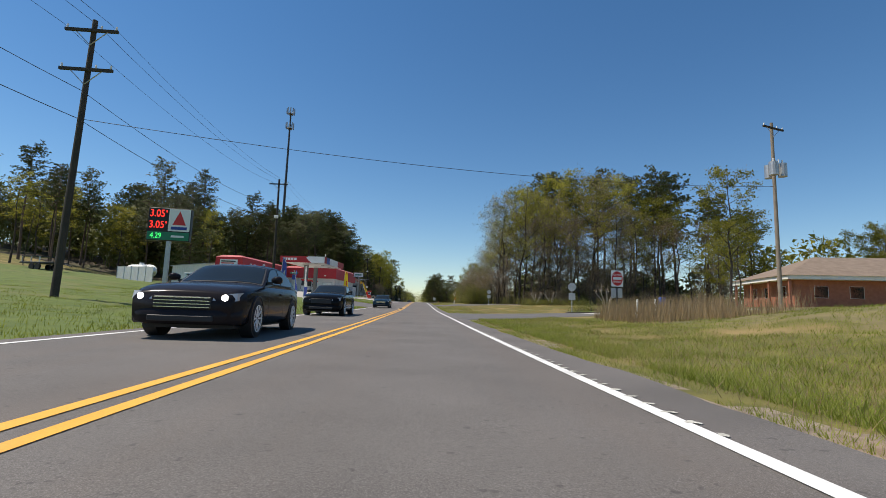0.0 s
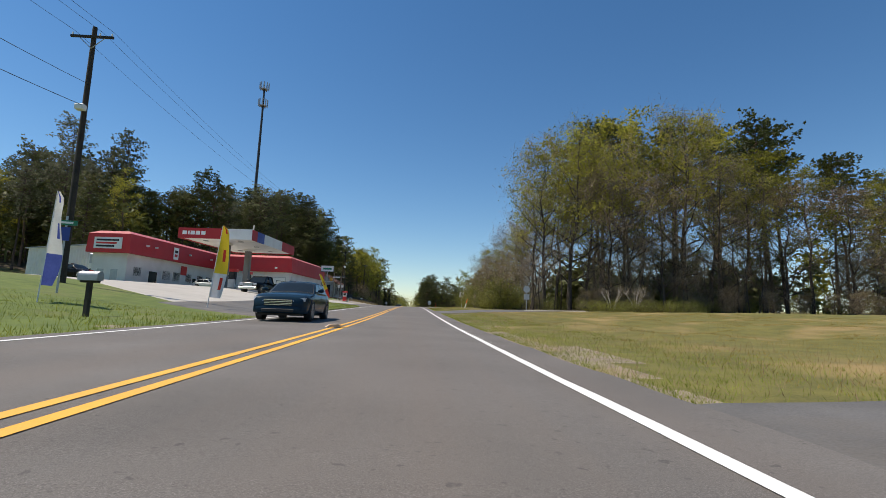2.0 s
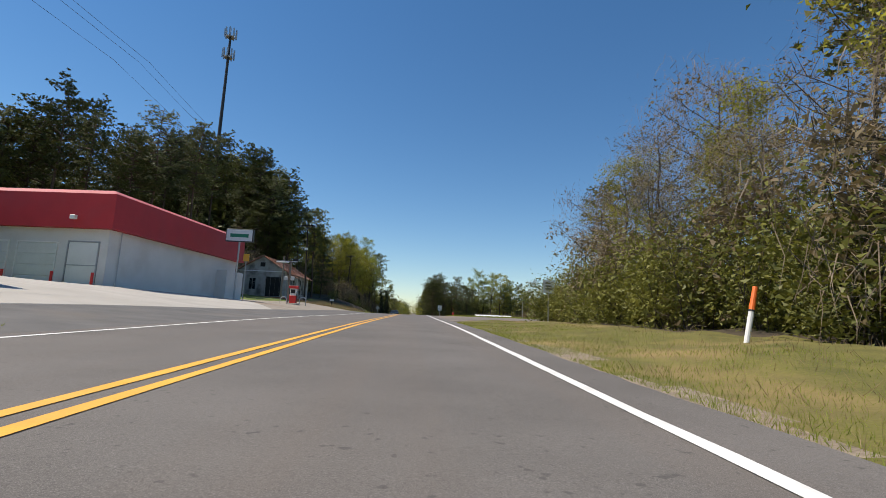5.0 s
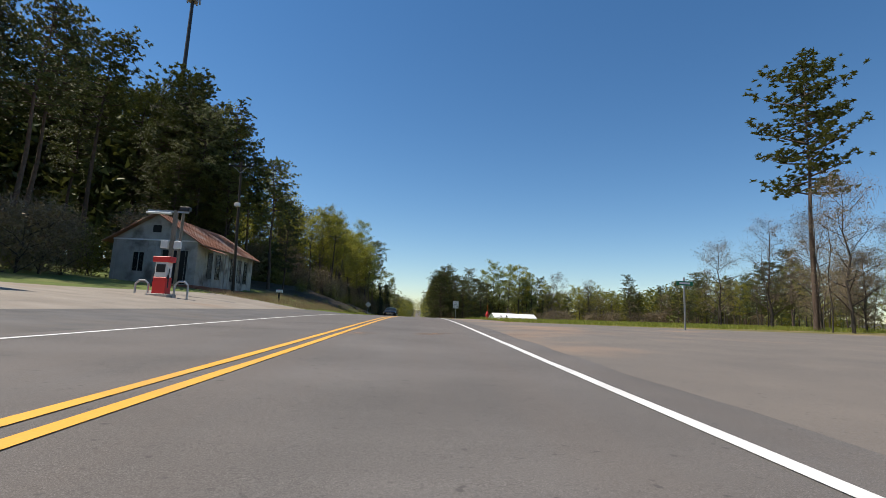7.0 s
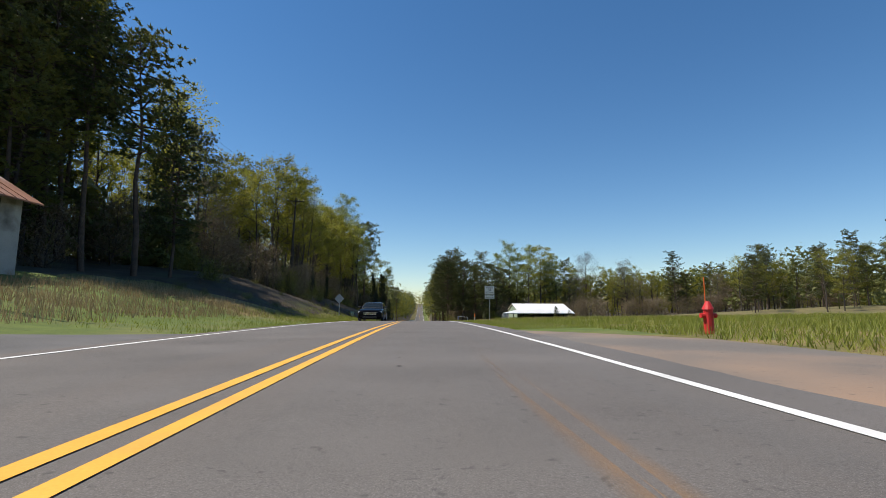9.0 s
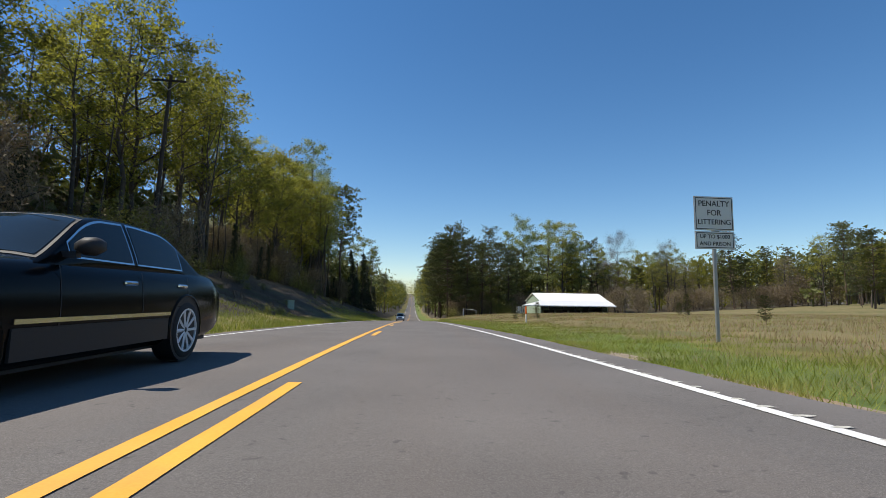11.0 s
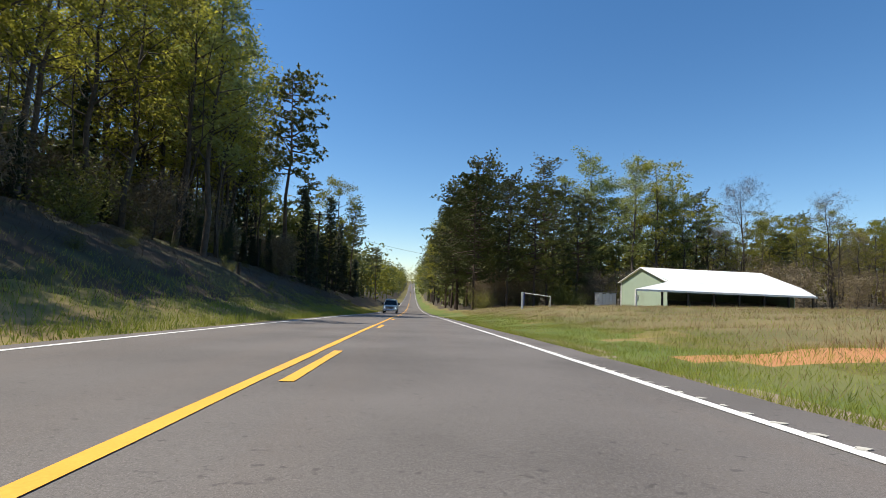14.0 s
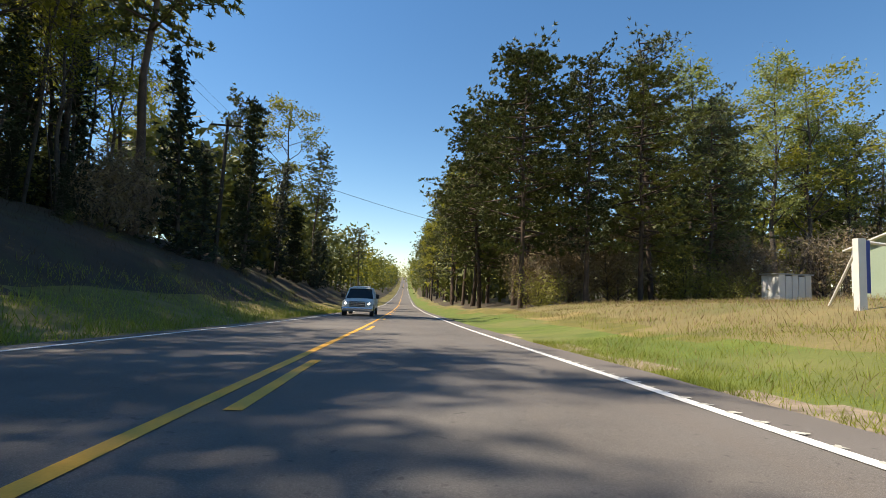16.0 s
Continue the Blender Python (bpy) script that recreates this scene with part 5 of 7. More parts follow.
for s in (-1, 1):
    part("outlet", rod((0.1 * s, 0, 0.45), (0.2 * s, 0, 0.45), 0.06, sides=8), SIGN_RED, hy)
part("marker_rod", rod((0, 0.1, 0.3), (0, 0.1, 1.4), 0.012, sides=5), ORANGE, hy)
ub = thing("utility_box", pose(-11.9, 240.2, ground_at(-11.9, 240.2), 0, 0, 20), "grey-green utility cabinet on the bank", "utility box")
part("cabinet", box(-0.28, 0.28, -0.25, 0.25, -0.3, 0.75, 0.03), GREEN_SIDING, ub)
part("cap", box(-0.31, 0.31, -0.28, 0.28, 0.75, 0.8), GREEN_SIDING, ub)


def mailbox(x, y, label, mat, post):
    mb = thing("mailbox", pose(x, y, ground_at(x, y), 0, 0, 80), label, "mailbox")
    part("post", box(-0.06, 0.06, -0.06, 0.06, -0.3, 0.98), post, mb)
    part("arm", box(-0.05, 0.05, -0.3, 0.3, 0.92, 0.985), post, mb)
    prof = [(-0.12, 0.0), (0.12, 0.0)] + [(0.12 * math.cos(math.pi * k / 8), 0.16 + 0.12 * math.sin(math.pi * k / 8)) for k in range(9)]
    part("box", prism(prof, -0.33, 0.33), mat, mb, at=pose(0, 0, 0.985))
    part("flag", box(0.121, 0.13, 0.05, 0.2, 1.1, 1.3), SIGN_RED, mb)


mailbox(-9.5, 51.2, "silver metal mailbox on a wooden post by the road", STEEL, POLE_WOOD)
mailbox(-14.2, 173, "small white mailbox in the weeds", PLASTIC_WHITE, POLE_WOOD)


def feather_flag(x, y, h, label, mats, turn, lean=0.0, width=0.75, tilt=0.0):
    f = thing("feather_flag", pose(x, y, ground_at(x, y), tilt, lean, turn), label, "flag")
    part("pole", rod((0, 0, -0.2), (0, 0, h), 0.025, 0.012, 6), PLASTIC_WHITE, f)
    rnd = random.Random(int(h * 100 + x))
    n, cols = 18, 4
    V, F = [], []
    for i in range(n + 1):
        t = i / n
        z = 0.55 + (h - 0.55) * t
        w = width * (0.55 + 0.45 * math.sin(math.pi * min(1, 0.25 + 0.75 * t))) * (1 if t < 0.88 else math.sqrt(max(0.03, 1 - ((t - 0.88) / 0.12) ** 2)))
        for j in range(cols + 1):
            u = j / cols
            V.append((0.02 + w * u * (0.92 + 0.08 * math.sin(6 * t)), 0.1 * math.sin(7 * t + 3 * u) * u, z))
    for i in range(n):
        for j in range(cols):
            k = i * (cols + 1) + j
            F.append((k, k + 1, k + cols + 2, k + cols + 1))
    me = raw_mesh("cloth", V, F, mats[0], True)
    for m in mats[1:]:
        me.materials.append(m)
    idx = []
    for i in range(n):
        for j in range(cols):
            idx.append((1 if (j == 2 and i % 7 in (2, 3, 4)) else 2 if (i < 6 and len(mats) > 2) else 0) if len(mats) > 1 else 0)
    me.polygons.foreach_set("material_index", idx)
    part("cloth", me, None, f)
    return f


CLOTH_Y = material("yellow_cloth", (0.75, 0.5, 0.02), (0.85, 0.62, 0.05), 2, 20, 0.8, bump=0.05, translucent=0.4)
CLOTH_W = material("white_cloth", (0.65, 0.62, 0.6), (0.8, 0.78, 0.76), 2, 20, 0.8, bump=0.05, translucent=0.4)
CLOTH_B = material("blue_cloth", (0.05, 0.07, 0.3), (0.1, 0.13, 0.42), 2, 20, 0.8, bump=0.05, translucent=0.4)
CLOTH_R = material("red_cloth", (0.5, 0.03, 0.02), (0.62, 0.06, 0.04), 2, 20, 0.8, bump=0.05, translucent=0.4)
feather_flag(-9.9, 60.7, 4.2, "tall yellow feather flag with red and white panels", [CLOTH_Y, CLOTH_R, CLOTH_W], 10, 5, 0.62)
feather_flag(-13.3, 45.3, 4.3, "tall blue and white feather flag on the grass", [CLOTH_B, CLOTH_W, CLOTH_W], -10, 4, 0.6)
feather_flag(-12.8, 49.2, 3.3, "blue and white feather flag on the grass", [CLOTH_B, CLOTH_W], 80, 2, 0.5)
feather_flag(-13.0, 54.0, 4.0, "blue and white feather flag on the grass", [CLOTH_W, CLOTH_B, CLOTH_B], 70, 2, 0.5)
feather_flag(-10.6, 99.4, 3.9, "yellow and red feather flag blown over on its bent pole", [CLOTH_Y, CLOTH_R, CLOTH_R], 0, -22, 0.42)

LED_RED, LED_GREEN = glowing("red_led", (1.0, 0.03, 0.02), 1.6), glowing("green_led", (0.05, 1.0, 0.2), 1.2)
ps = thing("price_sign", pose(-22.8, 43.65, ground_at(-22.8, 43.65), 0, 0, 8), "tall fuel price sign with glowing digits and red triangle", "price sign")
part("post", box(-0.3, 0.1, -0.2, 0.2, -0.3, 4.6), STEEL, ps)
part("cabinet", box(-2.45, 2.2, -0.3, 0.3, 4.6, 7.75, 0.04), DARK_METAL, ps)
part("price_panel", box(-2.38, -0.3, -0.32, -0.3, 5.6, 7.68), SIGN_BLACK, ps)
part("logo_panel", box(-0.2, 2.13, -0.32, -0.3, 5.55, 7.68), SIGN_WHITE, ps)
part("logo_triangle", plate([(0.25, 6.15), (1.7, 6.15), (0.97, 7.5)], 0.02), SIGN_RED, ps, at=pose(0, -0.345, 0))
part("logo_bar", box(0.1, 1.85, -0.335, -0.32, 5.7, 5.98), BLUE, ps)
part("lower_panel", box(-2.38, 2.13, -0.32, -0.3, 4.68, 5.45), SIGN_GREEN, ps)
part("bar", box(0.2, 1.6, -0.332, -0.32, 4.95, 5.15), SIGN_WHITE, ps)
for text, z, m in (("3.05", 7.18, LED_RED), ("3.05", 6.1, LED_RED)):
    words("digits", text, 0.98, m, ps, pose(-1.45, -0.33, z, 90))
    words("digits", "9", 0.42, m, ps, pose(-0.47, -0.33, z + 0.2, 90))
words("digits", "4.29", 0.72, LED_GREEN, ps, pose(-1.45, -0.33, 5.06, 90))

nb = thing("notice_board", pose(-19.5, 42.4, ground_at(-19.5, 42.4), 0, 0, 14), "white lettered notice board on short legs", "sign board")
part("panel", box(-1.05, 1.05, -0.06, 0.06, 0.45, 1.85, 0.02), SIGN_WHITE, nb)
for k in range(5):
    part("bar", box(-0.85, 0.85 - 0.12 * (k % 3), -0.068, -0.06, 0.6 + 0.25 * k, 0.72 + 0.25 * k), SIGN_BLACK, nb)
for x in (-0.8, 0.8):
    part("leg", box(x - 0.04, x + 0.04, -0.04, 0.04, -0.3, 0.45), DARK_METAL, nb)

ps.scale = (0.77, 1, 0.95)
fc = thing("tank_fence", pose(-36.6, 62.6, ground_at(-36.6, 62.6), 0, 0, -20), "pale grey panel fence round the propane tank", "fence")
for k in range(5):
    part("panel", box(-2.9 + 1.2 * k, -1.74 + 1.2 * k, -0.03, 0.03, -0.6, 1.75), WALL_WHITE, fc)
    part("post", box(-2.94 + 1.2 * k, -2.88 + 1.2 * k, -0.05, 0.05, -0.6, 1.8), STEEL, fc)

tk = thing("propane_tank", pose(-37.4, 65.5, ground_at(-37.4, 65.5), 0, 0, -20), "white propane tank on saddle legs", "tank")
bm = bmesh.new()
prof = [(-2.3, 0.02), (-2.2, 0.45), (-1.9, 0.78), (-1.5, 0.85), (1.5, 0.85), (1.9, 0.78), (2.2, 0.45), (2.3, 0.02)]
for (a, ra), (b, rb) in zip(prof, prof[1:]):
    rod((a, 0, 1.25), (b, 0, 1.25), ra, rb, 20, bm)
part("shell", bm, PLASTIC_WHITE, tk, smooth=True)
part("dome", rod((0, 0, 2.05), (0, 0, 2.35), 0.3, 0.26, 14), PLASTIC_WHITE, tk)
for x in (-1.3, 1.3):
    part("saddle", box(x - 0.12, x + 0.12, -0.6, 0.6, -0.3, 0.7), CONCRETE, tk)

tr = thing("flatbed_trailer", pose(-47, 61.5, ground_at(-47, 61.5), 0, 0, -15), "rusty flatbed trailer with a rack parked on the grass", "trailer")
part("bed", box(-2.6, 2.6, -1.0, 1.0, 0.75, 0.95, 0.02), DARK_METAL, tr)
part("rack", box(-2.5, 0.4, -0.9, 0.9, 1.6, 1.7), DARK_METAL, tr)
for x in (-2.4, -1.0, 0.3):
    part("stake", box(x - 0.05, x + 0.05, -0.9, -0.8, 0.95, 1.6), STEEL, tr)
part("tongue", rod((2.6, 0, 0.8), (4.3, 0, 0.5), 0.06), DARK_METAL, tr)
for x in (-0.6, 0.35):
    for y in (-1.0, 1.0):
        part("wheel", rod((x, y - 0.1, 0.36), (x, y + 0.1, 0.36), 0.38, sides=16), RUBBER, tr)

ls = thing("lit_sign", pose(-17.8, 137.6, ground_at(-17.8, 137.6) - 0.5, 0, 0, 0), "grey cabinet sign on a tall post beside the store", "sign")
part("post", rod((0, 0, -0.3), (0, 0, 6.3), 0.09), STEEL, ls)
part("cabinet", box(-1.35, 1.35, -0.2, 0.2, 6.3, 7.6, 0.04), DARK_METAL, ls)
part("face", box(-1.27, 1.27, -0.21, -0.2, 6.38, 7.52), PLASTIC_WHITE, ls)
part("bar", box(-0.9, 0.9, -0.217, -0.21, 6.75, 7.1), SIGN_GREEN, ls)
ysn = post_sign("yellow_sign", -16.9, 137.4, "small yellow sign on a post beside the store wall", rect(0.6, 0.75), 4.3, YELLOW, 0, category="sign")


def pole(x, y, h, label, arm_z=0.6, arms=1, lean=(0, 0), mat=POLE_WOOD, tanks=0, turn=0.0, r=0.15, lamp=False):
    p = thing("utility_pole", pose(x, y, ground_at(x, y), lean[0], lean[1], turn), label, "utility pole", "utility poles along the road")
    part("shaft", rod((0, 0, -0.5), (0, 0, h), r * 1.15, r * 0.75, 12), mat, p, smooth=False)
    for k in range(arms):
        z = h - arm_z - 2.0 * k
        part("crossarm", box(-1.25, 1.25, -0.2, -0.09, z - 0.07, z + 0.07), POLE_WOOD, p)
        for sx in (-1.15, 0.45, 1.15):
            part("insulator", rod((sx, -0.145, z + 0.07), (sx, -0.145, z + 0.26), 0.05, 0.035, 8), PLASTIC_WHITE, p)
        for s in (-1, 1):
            part("brace", rod((s * 0.75, -0.14, z - 0.05), (0, -0.14, z - 0.75), 0.025, sides=5), STEEL, p)
    for k in range(tanks):
        a = (-0.55, 0.55, 0.1)[k]
        part("transformer", rod((a, -0.35 if k < 2 else 0.45, h - 4.6), (a, -0.35 if k < 2 else 0.45, h - 3.5), 0.33, 0.33, 14), STEEL, p, "grey transformer can")
        part("bushing", rod((a, -0.35, h - 3.5), (a, -0.35, h - 3.2), 0.05, sides=6), PLASTIC_WHITE, p)
    if lamp:
        part("lamp", box(-0.25, 0.25, -0.55, -0.15, h * 0.65, h * 0.65 + 0.35, 0.04), PLASTIC_WHITE, p)
    return p


OLD_POLE = material("weathered_grey_pole", (0.16, 0.13, 0.1), (0.3, 0.25, 0.2), 2, 20, 0.9, bump=0.4)
pole(-16.5, 22.0, 13.4, "dark wooden utility pole with crossarms and hardware", 0.6, 2, (0, 1))
pole(-19.7, 64.7, 15.6, "dark wooden utility pole with a crossarm", 0.7, 1, (0, -0.6), lamp=True, r=0.17)
pole(28.6, 36.3, 15.4, "weathered grey utility pole carrying three transformers", 0.5, 1, (0, 0), OLD_POLE, 3, 20)
pole(-19.0, 173.5, 13.9, "wooden utility pole with a lamp beside the old store", 0.5, 1, (0, -2), lamp=True, r=0.14)
pole(-20.0, 231.0, 14.6, "wooden utility pole on the bank", 0.5, 1, (0, 2))
pole(-15.6, 323.0, 11.5, "wooden utility pole among the cedars", 0.5, 1, (0, 1))
pole(-13.5, 285.0, 0.9, "stub of an old wooden post on the bank", 0.5, 0)
lp = thing("lamp_post", pose(-18.0, 158.7, ground_at(-18.0, 158.7), 0, 0, 0), "rusty lamp post with a long tube light beside the pump", "lamp post")
part("shaft", box(-0.12, 0.12, -0.12, 0.12, -0.3, 6.0), OLD_POLE, lp)
part("arm", box(-2.0, 0.9, -0.05, 0.05, 5.85, 5.98), STEEL, lp)
part("tube_light", box(-2.1, -0.3, -0.1, 0.1, 5.7, 5.85, 0.03), PLASTIC_WHITE, lp)
part("floodlight", box(0.3, 1.0, -0.2, 0.2, 5.98, 6.3, 0.03), DARK_METAL, lp)
for s in (-1, 1):
    part("speaker", box(s * 0.45 - 0.25, s * 0.45 + 0.25, -0.25, 0.0, 3.2, 3.75, 0.03), PLASTIC_WHITE, lp)
op = thing("old_post", pose(-20.9, 165.6, ground_at(-20.9, 165.6), 0, 0, 0), "grey weathered wooden post in front of the old store", "post")
part("shaft", rod((0, 0, -0.3), (0, 0, 6.8), 0.14, 0.12, 10), OLD_POLE, op)


def wire(points, sag, label, r=0.012):
    cu = bpy.data.curves.new("wire", "CURVE")
    cu.dimensions, cu.bevel_depth, cu.bevel_resolution = "3D", r, 0
    for a, b in zip(points, points[1:]):
        sp = cu.splines.new("POLY")
        n = 16
        sp.points.add(n)
        for k in range(n + 1):
            t = k / n
            p = Vector(a).lerp(Vector(b), t)
            sp.points[k].co = (p.x, p.y, p.z - sag * 4 * t * (1 - t), 1)
    cu.materials.append(BLACK)
    ob = new("overhead_wire", cu)
    return tagged(ob, label, "wire", "overhead wires along the road")


def top_of(x, y, h):
    return Vector((x, y, ground_at(x, y) + h))


P = [top_of(-15.2, -22, 13.0), top_of(-16.5, 22, 13.0), top_of(-19.7, 64.7, 15.1), top_of(-19.6, 120, 15), top_of(-19, 173.5, 13.6), top_of(-20, 231, 14.3), top_of(-15.6, 323, 11.2), top_of(-16, 420, 11)]
for dx in (-1.15, 0.45, 1.15):
    wire([p + Vector((dx, -0.14, 0.1)) for p in P], 0.9, "thin dark power line strung between poles")
for dz, r in ((-3.2, 0.016), (-4.6, 0.018)):
    wire([p + Vector((0, 0, dz)) for p in P[:3]], 1.0, "dark telephone cable strung between poles", r)
wire([top_of(-16.5, 22, 8.4), top_of(28.6, 36.3, 10)], 0.9, "dark cable crossing the road to the far pole", 0.015)
wire([top_of(-15.6, 323, 9), top_of(12, 352, 9.5)], 0.6, "thin cable crossing the road", 0.02)

ct = thing("cell_tower", pose(-79.8, 273.5, ground_at(-79.8, 273.5)), "tall dark monopole cell tower with two antenna rings", "cell tower")
TH = 115.2 - ground_at(-79.8, 273.5)
part("mast", rod((0, 0, -1), (0, 0, TH - 4), 0.95, 0.45, 12), DARK_METAL, ct)
for z in (TH - 2.6, TH - 11.5):
    part("platform", rod((0, 0, z - 1.6), (0, 0, z - 1.2), 1.6, 1.6, 12), STEEL, ct)
    for k in range(9):
        a = 2 * math.pi * k / 9
        part("antenna", box(2.2 * math.cos(a) - 0.22, 2.2 * math.cos(a) + 0.22, 2.2 * math.sin(a) - 0.22, 2.2 * math.sin(a) + 0.22, z - 1.6, z + 1.9), STEEL, ct)
        part("strut", rod((0, 0, z - 1.0), (2.2 * math.cos(a), 2.2 * math.sin(a), z - 1.0), 0.08, sides=4), STEEL, ct)
part("lightning_rod", rod((0, 0, TH - 4), (0, 0, TH), 0.12, sides=5), STEEL, ct)


# ---- old store, barn, brick building ----
OS = pose(-21.6, 170.5, 4.5, 0, 0, -3)
old = thing("old_store", OS, "abandoned white-boarded store with a rusty tin roof", "building")
OW, OL, OE, OP = 8.2, 13.4, 4.5, 7.1
part("wall", prism([(-OW, -1), (0, -1), (0, OE), (-OW / 2, OP - 0.12), (-OW, OE)], 0, OL), OLD_WALL, old)
for s in (0, 1):
    a, b = ((-OW / 2, OP), (0.7, OE - 0.35)) if s else ((-OW / 2, OP), (-OW - 0.7, OE - 0.35))
    sh = part("roof", prism([a, b, (b[0], b[1] - 0.09), (a[0], a[1] - 0.1)], -0.6, OL + 0.5), RUST_ROOF, old)
    for k in range(22):
        y = -0.55 + 0.64 * k
        part("seam", rod((a[0], y, a[1] + 0.02), (b[0], y, b[1] + 0.02), 0.03, sides=5), RUST_ROOF, sh)
part("foundation", box(-OW - 0.06, 0.06, -0.08, OL + 0.06, -1.5, 0.25), BRICK, old, "red brick foundation")
dd = part("door", frame_box(-1.35, 1.35, 0.2, 3.6, -0.06, 0.1, 0.1), OLD_WALL, old, at=pose(-2.1, 0, 0))
part("door_leaf", box(-1.25, 1.25, -0.03, 0.0, 0.3, 3.5), DARK_IN, dd, "dark boarded opening")
window(old, pose(-5.6, 0, 2.3), 1.1, 1.9, GLASS, OLD_WALL)
part("attic_vent", box(-OW / 2 - 0.4, -OW / 2 + 0.4, -0.05, 0, 5.2, 5.9), DARK_IN, old)
part("trim", box(-OW, 0, -0.06, 0.0, OE - 0.12, OE + 0.02), WHITE, old)
for k in range(11):
    x = -OW + 0.36 + k * 0.75
    part("batten", box(x - 0.03, x + 0.03, -0.03, 0.0, 0.3, OE - 0.15), OLD_WALL, old)
rw = random.Random(3)
for k in range(7):
    y = 0.9 + 1.75 * k
    if k in (1, 2, 4, 5, 6):
        window(old, pose(0, y, 2.4, 0, 0, 90), 0.9, 2.6, DARK_IN_GLASS if k % 2 else GLASS, POLE_WOOD)
    part("board", box(0.0, 0.05, y + 0.75, y + 1.0, 0.3, OE - 0.3), OLD_WALL, old)
part("porch_roof", prism([(0.02, OE - 0.3), (1.5, OE - 0.85), (1.5, OE - 0.93), (0.02, OE - 0.4)], 0.4, 3.4), RUST_ROOF, old)
for y in (0.6, 3.2):
    part("porch_post", box(1.3, 1.4, y - 0.05, y + 0.05, -1.2, OE - 0.88), OLD_WALL, old)
part("porch_floor", box(0.08, 1.5, 0.3, 12.5, -1.2, 0.1), BRICK, old)

BX, BY, BZ = 28.0, 301.5, 0.3
barn = thing("barn", pose(BX, BY, BZ, 0, 0, 3), "open-fronted pale green metal barn with a white roof", "barn")
BL, BD, BE, BPK = 15.8, 10.8, 3.25, 4.95
part("wall", prism([(0.0, -1.2), (-BD, -1.2), (-BD, BE), (-BD / 2, BPK - 0.1), (0.0, BE)], 0, 0.12), GREEN_SIDING, barn, at=pose(0, 0, 0, 0, 0, -90))
part("wall", prism([(0.0, -1.2), (-BD, -1.2), (-BD, BE), (-BD / 2, BPK - 0.1), (0.0, BE)], 0, 0.12), GREEN_SIDING, barn, at=pose(BL - 0.12, 0, 0, 0, 0, -90))
part("wall", box(0.12, BL - 0.12, BD - 0.12, BD, -1.2, BE), GREEN_SIDING, barn)
part("floor", box(0.12, BL - 0.12, 0, BD - 0.12, -0.6, -0.25), CLAY, barn)
for a, b in (((0.0, BE), (BD / 2, BPK)), ((BD, BE), (BD / 2, BPK))):
    sl = bmesh.new()
    ov = -0.35 if a[0] == 0 else 0.35
    pts = [(-0.3, a[0] + ov, a[1] - 0.14), (BL + 0.3, a[0] + ov, a[1] - 0.14), (BL + 0.3, b[0], b[1]), (-0.3, b[0], b[1])]
    lo = [sl.verts.new((x, y, z - 0.08)) for x, y, z in pts]
    hi = [sl.verts.new(p) for p in pts]
    sl.faces.new(hi)
    sl.faces.new(lo[::-1])
    for k in range(4):
        sl.faces.new((lo[k], lo[(k + 1) % 4], hi[(k + 1) % 4], hi[k]))
    bmesh.ops.recalc_face_normals(sl, faces=sl.faces[:])
    rf = part("roof", sl, ROOF_WHITE, barn, "white ribbed metal roof")
    for k in range(30):
        x = 0.2 + k * BL / 30
        part("rib", rod((x, a[0] + ov, a[1] - 0.125), (x, b[0], b[1] + 0.015), 0.02, sides=4), ROOF_WHITE, rf)
# lean-to along the open front, hipped at its end
lt = bmesh.new()
e0, e1 = 2.1, BE - 0.05
pts = [(-4.7, -1.7, e0), (BL + 1.2, -1.7, e0), (BL + 0.4, -0.36, e1 - 0.1), (-0.1, -0.36, e1 - 0.1)]
hi = [lt.verts.new(p) for p in pts]
lo = [lt.verts.new((x, y, z - 0.1)) for x, y, z in pts]
lt.faces.new(hi)
lt.faces.new(lo[::-1])
for k in range(4):
    lt.faces.new((lo[k], lo[(k + 1) % 4], hi[(k + 1) % 4], hi[k]))
bmesh.ops.recalc_face_normals(lt, faces=lt.faces[:])
part("lean_to_roof", lt, ROOF_WHITE, barn, "white lean-to roof")
part("gutter", box(-4.7, BL + 1.2, -1.78, -1.7, e0 - 0.2, e0 + 0.01), WHITE, barn)
for k in range(8):
    x = -4.55 + k * (BL + 5.4) / 7
    part("post", box(x - 0.09, x + 0.09, -1.65, -1.47, -1.2, e0 - 0.1), WHITE if k == 0 else POLE_WOOD, barn)
part("header", box(0.12, BL - 0.12, 0.05, 0.25, BE - 0.6, BE - 0.15), POLE_WOOD, barn)
for k in range(5):
    x = 1.5 + 3.1 * k
    part("stall_board", box(x, x + 2.6, 2.5, 2.6, -0.25, 1.0), POLE_WOOD, barn)
part("meter_box", box(-0.12, 0, 6.2, 6.5, 0.9, 1.5), STEEL, barn)
part("corner_trim", box(-0.06, 0.0, BD - 0.2, BD, -1.0, BE), WHITE, barn)

sh = thing("white_shed", pose(26.6, 316.8, ground_at(26.6, 316.8)), "small white boarded pen beside the barn", "shed")
for k in range(5):
    part("board", box(-0.4 + 0.5 * k, 0.05 + 0.5 * k, -0.05, 0.05, -0.3, 2.1 - 0.1 * (k % 2)), WHITE, sh)
part("roof", box(-0.5, 2.2, -0.1, 1.8, 2.1, 2.2), STEEL, sh)
part("side", box(-0.4, -0.3, 0.05, 1.7, -0.3, 2.05), WHITE, sh)

